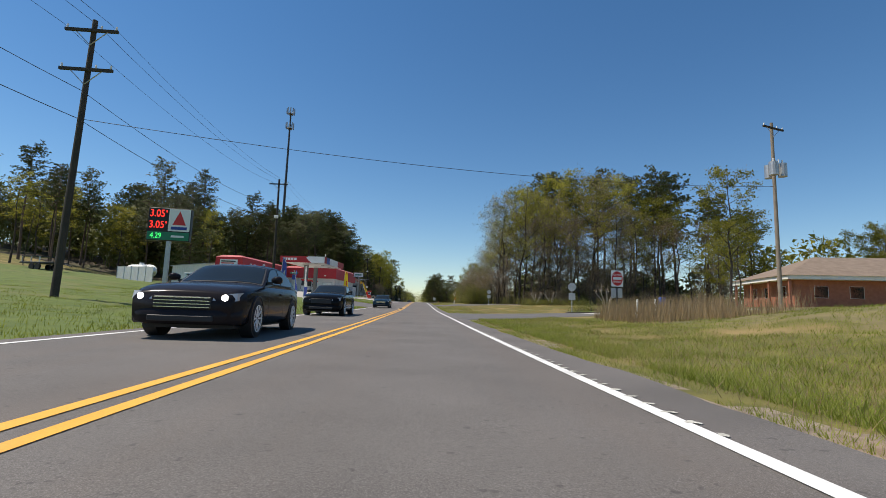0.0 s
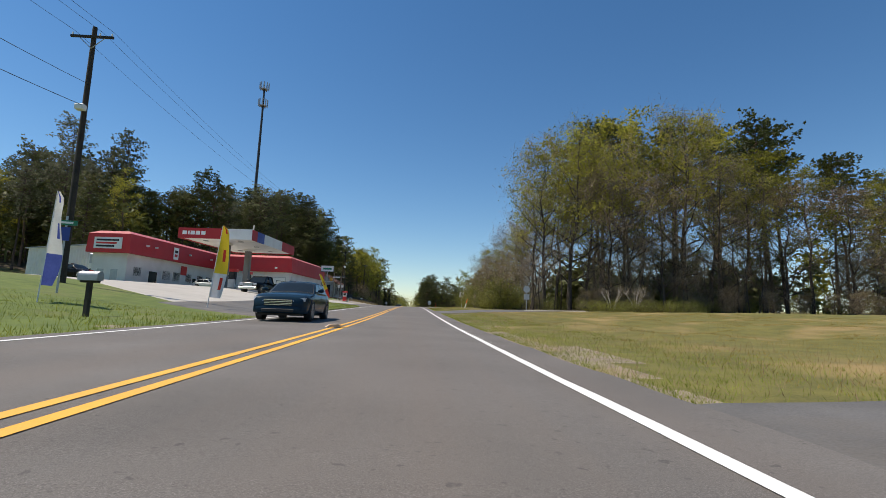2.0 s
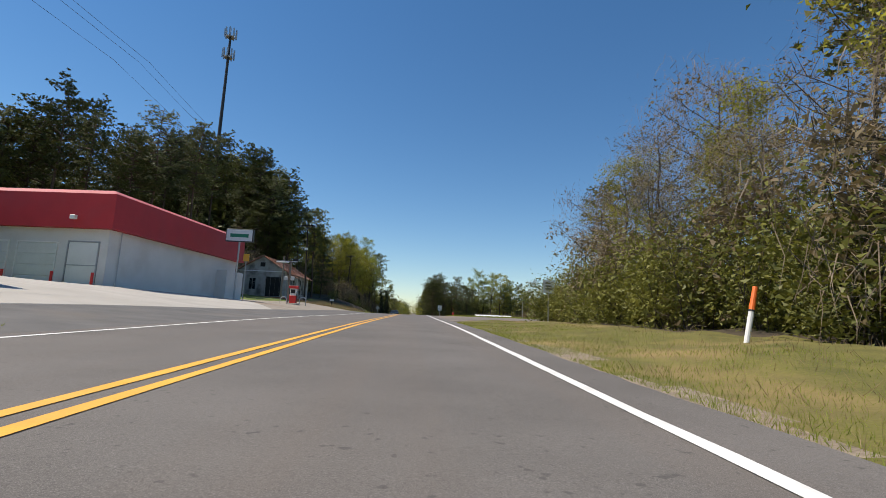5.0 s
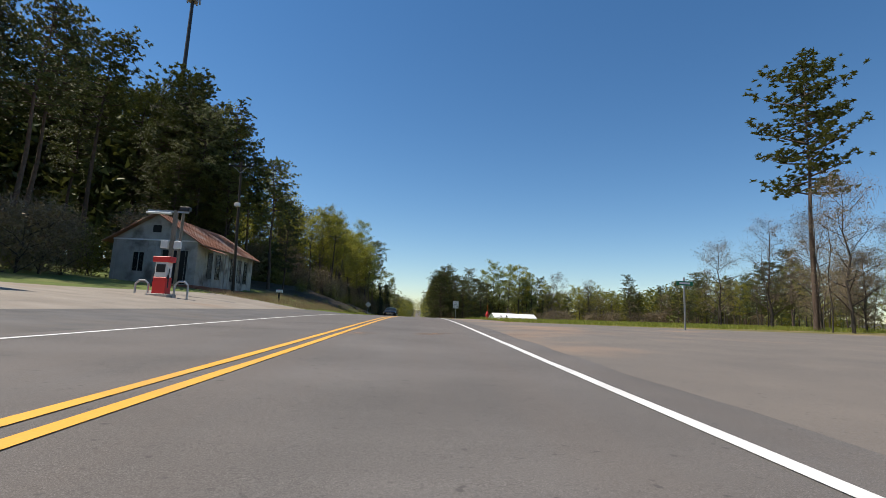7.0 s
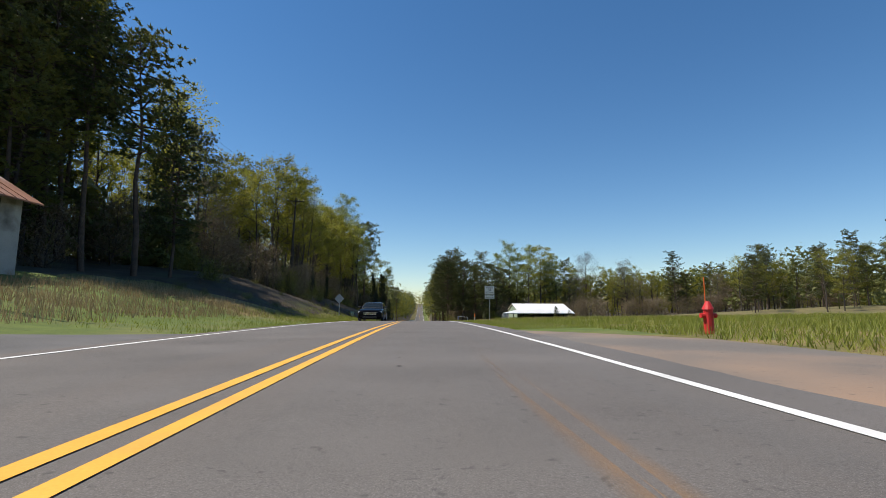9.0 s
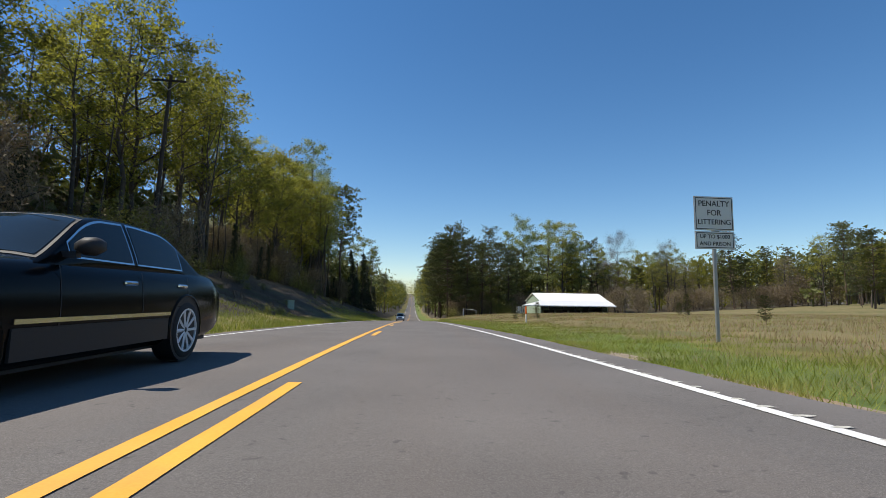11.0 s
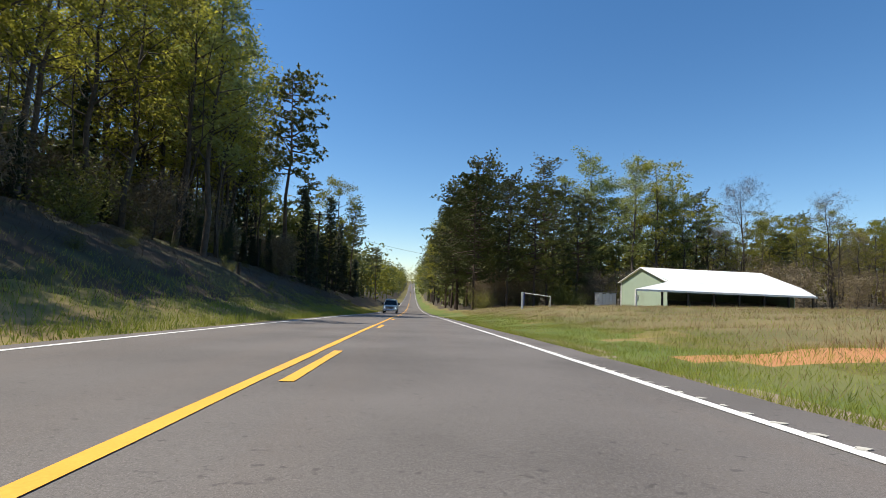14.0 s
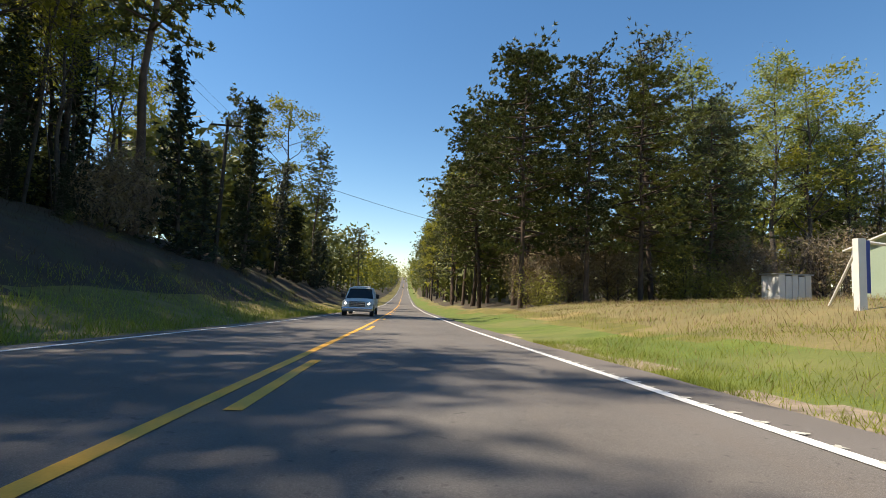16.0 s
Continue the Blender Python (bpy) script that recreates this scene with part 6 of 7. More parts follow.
gl_ = thing("soccer_goal", pose(9.9, 294.4, ground_at(9.9, 294.4), 0, 0, -4), "small white goal frame leaning in the dry grass", "goal")
part("upright", box(-0.12, 0.06, -0.08, 0.08, -0.2, 1.62), PLASTIC_WHITE, gl_)
part("side_panel", box(0.062, 0.16, -0.07, 0.07, 0.35, 1.58), BLUE, gl_, "blue strip on the goal post")
part("upright", box(2.6, 2.68, -0.04, 0.04, -0.2, 1.33), PLASTIC_WHITE, gl_)
part("crossbar", rod((0, 0, 1.56), (2.64, 0, 1.3), 0.035), PLASTIC_WHITE, gl_)
part("stay", rod((0.02, 0.02, 1.56), (0.2, 1.2, 0.0), 0.03), PLASTIC_WHITE, gl_)
part("stay", rod((2.62, 0.02, 1.1), (2.7, 1.2, 0.0), 0.03), PLASTIC_WHITE, gl_)

bk = thing("brick_building", pose(53.5, 66, ground_at(53.5, 66) + 0.6, 0, 0, -12), "low red-brick building with white trim and a brown hipped roof", "building")
bk_h = 3.4
part("wall", box(0, 34, 0, 16, -1, bk_h), BRICK, bk)
part("soffit", box(-1.4, 35.4, -1.4, 17.4, bk_h - 0.02, bk_h + 0.55), WHITE, bk)
rb = bmesh.new()
lo = [rb.verts.new(p) for p in ((-1.6, -1.6, bk_h + 0.55), (35.6, -1.6, bk_h + 0.55), (35.6, 17.6, bk_h + 0.55), (-1.6, 17.6, bk_h + 0.55))]
hi = [rb.verts.new(p) for p in ((7, 8, bk_h + 4.2), (27, 8, bk_h + 4.2))]
for f in ((lo[0], lo[1], hi[1], hi[0]), (lo[1], lo[2], hi[1]), (lo[2], lo[3], hi[0], hi[1]), (lo[3], lo[0], hi[0])):
    rb.faces.new(f)
rb.faces.new(lo[::-1])
part("roof", rb, SHINGLE, bk, "brown shingled hip roof")
for k in range(7):
    window(bk, pose(3.5 + 4.5 * k, 0, 1.7), 1.8, 1.7, GLASS, WHITE)
for k in range(3):
    window(bk, pose(0, 3 + 4.5 * k, 1.7, 0, 0, -90), 1.8, 1.7, GLASS, WHITE)
for k in range(4):
    part("porch_post", box(-1.2, -0.9, -1.2 + 5.8 * k, -0.9 + 5.8 * k, -1, bk_h), BRICK, bk)

BIN = plain("blue_paint", (0.02, 0.08, 0.3), 0.5)
bx = thing("mail_drop_box", pose(27, 52, ground_at(27, 52)), "blue steel mail drop box on legs", "mail box")
part("body", prism([(-0.3, 0.3), (0.3, 0.3), (0.3, 1.1), (0.2, 1.3), (-0.2, 1.3), (-0.3, 1.1)], -0.3, 0.3), BIN, bx)
for a, b in ((-0.25, -0.25), (0.25, -0.25), (-0.25, 0.25), (0.25, 0.25)):
    part("leg", box(a - 0.03, a + 0.03, b - 0.03, b + 0.03, -0.1, 0.3), BIN, bx)


# crepe myrtles: pale forked trunks cut back to knuckles
PALE_BARK = material("pale_smooth_bark", (0.3, 0.25, 0.2), (0.5, 0.44, 0.37), 2, 20, 0.8, bump=0.2)


def myrtle(x, y, h, seed):
    rnd = random.Random(seed)
    TV, TF, LV, LF = [], [], [], []
    tips = []
    for i in range(9):
        a = i * 0.7 + rnd.random()
        p0 = Vector((0.12 * math.cos(a), 0.12 * math.sin(a), -0.2))
        p1 = Vector((0.45 * math.cos(a), 0.45 * math.sin(a), h * 0.5))
        p2 = Vector((1.0 * math.cos(a), 1.0 * math.sin(a), h * rnd.uniform(0.85, 1)))
        tube([p0, p1, p2], [0.05, 0.034, 0.024], 5, TV, TF)
        for _ in range(4):
            q = p2 + Vector((rnd.uniform(-0.4, 0.4), rnd.uniform(-0.4, 0.4), rnd.uniform(0.2, 0.9)))
            tube([p2, q], [0.016, 0.006], 3, TV, TF)
            tips.append(q)
    leaf_cloud(rnd, tips, 90, 0.12, 0.06, LV, LF)
    t = thing("crepe_myrtle", pose(x, y, ground_at(x, y) + 0.1), "pruned crepe myrtle with pale bare trunks", "small tree")
    part("trunk", raw_mesh("trunk", TV, TF, PALE_BARK, True), None, t)
    part("crown", raw_mesh("crown", LV, LF, LEAF_B), None, t)


for i, (x, y, h) in enumerate(((18.2, 45.6, 1.9), (20.9, 85.2, 1.9), (23.5, 85.4, 1.9))):
    myrtle(x, y, h, 300 + i)
BED = [(14.6, 43.6), (16.2, 44.2), (19.5, 45.2), (21.3, 46.2)] + [(18.2 + 0.85 * k, 84.2 + 0.5 * (k % 2) + 0.03 * k) for k in range(14)]
for i, (x, y) in enumerate(BED):
    (tv, tf), (lv, lf), _ = shrub(400 + i % 3, 0.5 if i < 4 else 0.75, 1.0, 1100, 0.06)
    t = thing("low_shrub", pose(x, y, ground_at(x, y) + 0.1, 0, 0, 40 * i), "low dark green ground-cover shrub", "shrub", "low shrubs in the planting beds")
    part("stem", raw_mesh("stem", tv, tf, BARK), None, t)
    part("crown", raw_mesh("crown", lv, lf, SHRUB), None, t)


# ---- vehicles: front towards -y ----
def paint(name, c, rough=0.18, metal=0.0):
    m = material(name, tuple(v * 0.9 for v in c), c, 1.5, 30, rough, metal, 0.0)
    m.node_tree.nodes["Principled BSDF"].inputs["Specular IOR Level"].default_value = 0.1
    return m


LIGHT_GLASS = glass("headlight_glass", (0.5, 0.52, 0.55), 0.08)
LAMP_ON = glowing("lit_headlamp", (1.0, 0.97, 0.9), 6.0)
RED_LENS = glass("red_lens", (0.25, 0.01, 0.01), 0.1)


def wheel(parent, x, y, r, w, rim_mat, spokes=10, paired=False):
    s = 1 if x > 0 else -1
    wh = part("wheel", rod((x - s * w * 0.9, y, r), (x - s * w * 0.3, y, r), r * 0.55, r * 0.55, 16), BLACK, parent)
    bm = bmesh.new()
    prof = [(0.0, r * 0.72), (0.0, r * 0.93), (w * 0.15, r), (w * 0.85, r), (w, r * 0.93), (w, r * 0.72)]
    n = 28
    rings = [[bm.verts.new((x - s * a, y + b * math.cos(2 * math.pi * k / n), r + b * math.sin(2 * math.pi * k / n))) for k in range(n)] for a, b in prof]
    for ra, rb_ in zip(rings, rings[1:]):
        for k in range(n):
            bm.faces.new((ra[k], ra[(k + 1) % n], rb_[(k + 1) % n], rb_[k]))
    bmesh.ops.recalc_face_normals(bm, faces=bm.faces[:])
    part("tyre", bm, RUBBER, wh, smooth=True)
    bm = bmesh.new()
    rod((x - s * 0.06, y, r), (x - s * 0.03, y, r), r * 0.16, r * 0.14, 12, bm)
    for k in range(spokes):
        a = 2 * math.pi * k / spokes
        if paired:
            a = 4 * math.pi * (k // 2) / spokes + (0.16 if k % 2 else -0.16)
        rod((x - s * 0.03, y + r * 0.1 * math.cos(a), r + r * 0.1 * math.sin(a)), (x - s * 0.012, y + r * 0.72 * math.cos(a), r + r * 0.72 * math.sin(a)), 0.024, 0.02, 5, bm)
    m = 24
    ring = [[bm.verts.new((x - s * d, y + q * math.cos(2 * math.pi * k / m), r + q * math.sin(2 * math.pi * k / m))) for k in range(m)] for d, q in ((-0.004, r * 0.76), (-0.004, r * 0.7), (0.1, r * 0.67))]
    for ra, rb_ in zip(ring, ring[1:]):
        for k in range(m):
            bm.faces.new((ra[k], ra[(k + 1) % m], rb_[(k + 1) % m], rb_[k]))
    part("rim", bm, rim_mat, wh)
    return wh


def loft(sections, bm=None, close=True):
    """Rings of points of equal number, joined into a skin with end caps."""
    bm = bm or bmesh.new()
    rings = [[bm.verts.new(p) for p in s] for s in sections]
    n = len(rings[0])
    for a, b in zip(rings, rings[1:]):
        for k in range(n):
            bm.faces.new((a[k], a[(k + 1) % n], b[(k + 1) % n], b[k]))
    if close:
        bm.faces.new(rings[0])
        bm.faces.new(rings[-1][::-1])
    bmesh.ops.recalc_face_normals(bm, faces=bm.faces[:])
    return bm


def body_ring(y, w, zlo, zsh, zhood, tuck=0.06):
    """Half-profile mirrored: sill, waist, shoulder and bonnet."""
    half = [(w - tuck * 1.6, zlo), (w - 0.02, zlo + 0.12), (w, (zlo + zsh) / 2), (w - 0.03, zsh), (w - 0.12, zhood - 0.02), (w * 0.5, zhood + 0.02)]
    return [(x, y, z) for x, z in half] + [(-x, y, z) for x, z in reversed(half)]


def eased(points, y, w=0.16):
    """A profile through (y, value) points with its corners rounded."""
    ys_, vs_ = zip(*points)
    return float(np.interp(y + np.linspace(-w, w, 11), ys_, vs_).mean())


def skin(rows):
    """A curved sheet through rows of points."""
    bm = bmesh.new()
    grid = [[bm.verts.new(p) for p in row] for row in rows]
    for a, b in zip(grid, grid[1:]):
        for k in range(len(a) - 1):
            bm.faces.new((a[k], a[k + 1], b[k + 1], b[k]))
    return bm


def car(name, x, y, label, paint_mat, L=4.8, W=1.84, H=1.46, belt=0.98, hood=0.95, cabin=(-0.9, 2.05), roof=(-0.05, 1.25), wheels=(-1.42, 1.38), r=0.33, lit=False, trunk=1.0,
        soft_top=None, turn=0.0, rim=RIM, grille="bars", trim=None, z=None, spokes=10, paired=False):
    """A car whose nose points along -y of its pose."""
    c = thing(name, pose(x, y, (z if z is not None else float(road_z(y))) + 0.004, 0, 0, turn), label, "car")
    hw, hl, zl = W / 2, L / 2, 0.2
    f0, f1 = cabin
    g0, g1 = roof
    deck = [(-hl - 1, hood * 0.66), (-hl, hood * 0.72), (-hl + 0.14, hood * 0.86), (-hl + 0.6, hood * 0.95), (f0, belt - 0.01), (f1, trunk), (hl - 0.3, trunk * 0.98), (hl, trunk * 0.84), (hl + 1, trunk * 0.8)]
    plan = [(-hl - 1, hw * 0.7), (-hl, hw * 0.82), (-hl + 0.14, hw * 0.92), (-hl + 0.5, hw * 0.985), (-hl + 1.1, hw), (hl - 1.0, hw), (hl - 0.35, hw * 0.965), (hl, hw * 0.86), (hl + 1, hw * 0.8)]
    sill = [(-hl - 1, 0.36), (-hl, 0.32), (-hl + 0.3, zl), (hl - 0.3, zl), (hl, 0.36), (hl + 1, 0.4)]

    def flank(yy, zz):
        """Half width of the body at a height: tucked under the sill, fullest at the waist, leaning in above."""
        t = (zz - zl) / (belt - zl)
        return eased(plan, yy) * float(np.interp(t, (0.0, 0.12, 0.45, 0.62, 0.9, 1.0), (0.93, 0.975, 1.0, 0.995, 0.965, 0.93)))

    rings = []
    for k in range(41):
        yy = -hl + L * k / 40
        zt, zb = eased(deck, yy), eased(sill, yy)
        w = flank(yy, 0.6)
        half = [(0.0, zb), (w * 0.86, zb)] + [(flank(yy, zb + (zt - zb) * v) if v < 0.93 else w * 0.93, zb + (zt - zb) * v) for v in (0.1, 0.3, 0.5, 0.66, 0.8, 0.93)] + [(w * 0.84, zt - 0.008), (w * 0.62, zt + 0.016), (w * 0.3, zt + 0.028), (0.0, zt + 0.03)]
        rings.append([(px, yy, pz) for px, pz in half] + [(-px, yy, pz) for px, pz in half[-2:0:-1]])
    part("body", loft(rings), paint_mat, c, smooth=True)
    for yy in wheels:
        for s in (-1, 1):
            # dark arch behind each wheel and the lip round it
            part("wheel_arch", rod((s * (hw - 0.22), yy, r + 0.02), (s * (hw - 0.002), yy, r + 0.02), r * 1.12, r * 1.12, 28), BLACK, c)
            lip = [[(s * (hw + o), yy + (r * q) * math.cos(a), r + 0.02 + (r * q) * math.sin(a)) for q, o in ((1.1, -0.03), (1.12, 0.008), (1.18, 0.006), (1.22, -0.03))] for a in [math.pi * (k / 18 * 1.16 - 0.08) for k in range(19)]]
            part("arch_lip", skin(lip), paint_mat, c, smooth=True)
            wheel(c, s * (hw + 0.012), yy, r, 0.22, rim, spokes, paired)
    # cabin: one smooth roof skin with the glass laid on
    tw, bw = hw * 0.68, hw * 0.925
    crown = [(f0 - 1, belt - 0.12), (f0, belt - 0.03), (g0, H - 0.045), ((g0 + g1) / 2, H), (g1, H - 0.035), (f1, trunk - 0.03), (f1 + 1, trunk - 0.12)]
    zb = min(belt, trunk) - 0.1

    def lean(zz):
        return bw - (bw - tw) * min(1.0, max(0.0, (zz - zb) / (H - zb))) ** 1.25

    def roof_at(yy, u):
        zt = eased(crown, yy, 0.2)
        return Vector((u * lean(zt - 0.06), yy, zt - 0.06 * abs(u) ** 3.5))

    rings = []
    for k in range(33):
        yy = f0 - 0.05 + (f1 - f0 + 0.1) * k / 32
        edge = roof_at(yy, 1.0).z
        half = [(0.0, zb), (bw, zb)] + [(lean(zb + (edge - zb) * v), zb + (edge - zb) * v) for v in (0.3, 0.6, 0.85)] + [(p.x, p.z) for p in (roof_at(yy, u) for u in (1.0, 0.92, 0.75, 0.45, 0.0))]
        rings.append([(px, yy, pz) for px, pz in half] + [(-px, yy, pz) for px, pz in half[-2:0:-1]])
    part("roof", loft(rings), soft_top or paint_mat, c, smooth=True)

    def over(nm, y0, y1, wide, lift, mat_):
        rows = [[roof_at(y0 + (y1 - y0) * k / 10, -wide + 2 * wide * i / 10) + Vector((0, -lift if y1 <= g0 + 0.1 else lift, lift)) for i in range(11)] for k in range(11)]
        return part(nm, skin(rows), mat_, c, smooth=True)

    def beside(nm, s, y0, y1, grow, lift, mat_):
        rows = []
        for k in range(15):
            yy = y0 - grow + (y1 - y0 + 2 * grow) * k / 14
            low, top = belt + 0.035 - grow, max(belt + 0.05, roof_at(yy, 1.0).z - 0.035 + grow)
            rows.append([(s * (lean(low + (top - low) * i / 4) + lift), yy, low + (top - low) * i / 4) for i in range(5)])
        return part(nm, skin(rows), mat_, c, smooth=True)

    over("windscreen_seal", f0 + 0.08, g0 - 0.02, 0.95, 0.004, BLACK)
    over("windscreen", f0 + 0.12, g0 - 0.06, 0.91, 0.009, GLASS)
    over("rear_window", g1 + 0.12, f1 - 0.14, 0.8, 0.008, GLASS)
    mid = (f0 + f1) / 2 - 0.12
    spans = ((f0 + 0.42, mid), (mid + 0.1, f1 - 0.52)) if not soft_top else ((f0 + 0.42, mid + 0.12), (mid + 0.17, f1 - 0.6))
    for s in (-1, 1):
        for y0, y1 in spans:
            beside("window_seal", s, y0, y1, 0.02, 0.004, trim or BLACK)
            beside("side_window", s, y0, y1, 0.0, 0.009, GLASS)
        for yy in (f0 + 0.2, mid + 0.05) + (() if soft_top else (mid + 1.05,)):
            zs = [0.3 + (belt - 0.36) * k / 8 for k in range(9)]
            part("door_seam", skin([[(s * (flank(yy, q) + 0.003), yy - 0.005, q), (s * (flank(yy, q) + 0.003), yy + 0.005, q)] for q in zs]), BLACK, c)
        part("mirror", loft([[(s * (hw - 0.02 + 0.2 * v), f0 + 0.36 - q * h1, belt + 0.1 + q * h2) for h1, h2 in ((0.09, -0.045), (0.1, 0.04), (0.05, 0.075), (-0.03, 0.07), (-0.05, -0.03), (0.02, -0.07))] for v, q in ((0.0, 0.55), (0.35, 1.0), (0.8, 1.05), (1.05, 0.6))]), BLACK if trim or soft_top else paint_mat, c, smooth=True)
        part("mirror_arm", box(s * (hw - 0.06) - 0.06, s * (hw - 0.06) + 0.06, f0 + 0.31, f0 + 0.37, belt + 0.01, belt + 0.06), BLACK, c)
        for yy in (mid - 0.16,) + (() if soft_top else (mid + 0.9,)):
            q = flank(yy, belt - 0.17)
            part("door_handle", box(s * q - 0.022, s * q + 0.022, yy - 0.11, yy + 0.11, belt - 0.195, belt - 0.15, 0.014), CHROME if trim else paint_mat, c)
        hlmp = part("headlight", loft([[(s * (hw * 0.9), -hl + 0.08, hood * 0.66), (s * (hw * 0.52), -hl - 0.012, hood * 0.66), (s * (hw * 0.52), -hl + 0.01, hood * 0.76), (s * (hw * 0.9), -hl + 0.12, hood * 0.8)],
                                        [(s * (hw * 0.93), -hl + 0.36, hood * 0.68), (s * (hw * 0.52), -hl + 0.2, hood * 0.66), (s * (hw * 0.52), -hl + 0.2, hood * 0.76), (s * (hw * 0.92), -hl + 0.36, hood * 0.81)]]), LIGHT_GLASS, c)
        if lit:
            part("lamp", rod((s * hw * 0.72, -hl - 0.0, hood * 0.71), (s * hw * 0.72, -hl + 0.06, hood * 0.71), 0.055, sides=12), LAMP_ON, hlmp)
        part("tail_light", box(s * hw * 0.68 - 0.15, s * hw * 0.68 + 0.15, hl - 0.1, hl + 0.01, trunk * 0.66, trunk * 0.8, 0.02), RED_LENS, c)
        if trim:
            part("side_trim", box(s * (hw + 0.004) - 0.012, s * (hw + 0.004) + 0.012, wheels[0] + 0.45, wheels[1] - 0.42, 0.53, 0.565), trim, c)
    gr = part("grille", box(-hw * 0.5, hw * 0.5, -hl - 0.015, -hl + 0.1, hood * 0.5, hood * 0.73, 0.02), BLACK, c)
    if grille == "bars":
        for k in range(4):
            part("grille_bar", box(-hw * 0.48, hw * 0.48, -hl - 0.03, -hl - 0.01, hood * (0.53 + 0.055 * k), hood * (0.53 + 0.055 * k) + 0.012), CHROME, gr)
    nose = [(eased(plan, -hl + d) * q, -hl + d - 0.03) for d, q in ((0.0, 0.0), (0.0, 0.4), (0.0, 0.75), (0.06, 0.97), (0.3, 1.0))]
    nose = [(-px, py) for px, py in nose[:0:-1]] + nose
    part("bumper", skin([[(px, py + o, q) for px, py in nose] for q, o in ((0.24, 0.06), (0.28, 0.0), (0.42, -0.015), (0.48, 0.04))]), paint_mat, c, smooth=True)
    part("air_intake", box(-hw * 0.56, hw * 0.56, -hl - 0.06, -hl + 0.02, 0.28, 0.38, 0.015), BLACK, c)
    part("rear_bumper", box(-hw * 0.84, hw * 0.84, hl - 0.14, hl + 0.04, 0.32, 0.55, 0.05), paint_mat, c)
    part("number_plate", box(-0.15, 0.15, hl + 0.01, hl + 0.05, 0.58, 0.72), SIGN_WHITE, c)
    part("underside", box(-hw * 0.8, hw * 0.8, -hl + 0.3, hl - 0.3, 0.16, 0.3), BLACK, c)
    return c


GREY_PAINT, NAVY_PAINT, BLACK_PAINT, TEAL_PAINT = paint("dark_grey_paint", (0.022, 0.019, 0.021)), paint("black_paint", (0.006, 0.0065, 0.008)), paint("gloss_black_paint", (0.005, 0.0055, 0.0065)), paint("dark_teal_paint", (0.012, 0.03, 0.05))
WHITE_PAINT, CANVAS = paint("white_car_paint", (0.72, 0.72, 0.7), 0.3, 0.0), plain("black_canvas", (0.02, 0.02, 0.021), 0.9)
car("sedan", -3.85, 9.7, "dark grey four-door sedan with lit headlights in the oncoming lane", GREY_PAINT, lit=True, turn=2)
cv = car("convertible_car", -4.5, 24.4, "black soft-top convertible with pale side stripes in the oncoming lane", NAVY_PAINT, 4.9, 1.9, 1.56, 1.06, 1.05, (-0.75, 1.6), (0.15, 1.0), (-1.45, 1.28), 0.38, soft_top=CANVAS, trunk=1.1, grille="", rim=RIM, paired=True)
for s in (-1, 1):
    for z in (0.36, 0.44):
        part("side_stripe", box(s * 0.943 - 0.01, s * 0.943 + 0.01, -0.95, 0.8, z, z + 0.05), SIGN_WHITE, cv)
car("sedan", -4.2, 54.8, "dark teal four-door sedan with a chrome grille in the oncoming lane", TEAL_PAINT, 4.9, 1.86, 1.47, lit=False, rim=STEEL)
ln = car("luxury_sedan", -4.4, 199.1, "long black luxury sedan with chrome side trim in the oncoming lane", BLACK_PAINT, 5.45, 1.98, 1.55, 1.03, 1.0, (-0.9, 1.95), (-0.1, 1.3), (-1.6, 1.42), 0.34, trunk=1.06, trim=CHROME)
SILVER = paint("silver_lower_paint", (0.05, 0.05, 0.052), 0.35, 0.2)
for s in (-1, 1):
    part("lower_panel", box(s * 0.982 - 0.012, s * 0.982 + 0.012, -1.15, 0.98, 0.27, 0.5), SILVER, ln, "grey two-tone lower panel")
car("parked_car", -37.5, 92.5, "dark hatchback parked beside the store", NAVY_PAINT, 4.4, 1.8, 1.55, trunk=1.2, turn=70, z=ground_at(-37.5, 92.5) + 0.06)
car("parked_car", -31, 112, "white car parked before the store windows", WHITE_PAINT, 4.5, 1.8, 1.5, turn=80, z=ground_at(-31, 112) + 0.06)


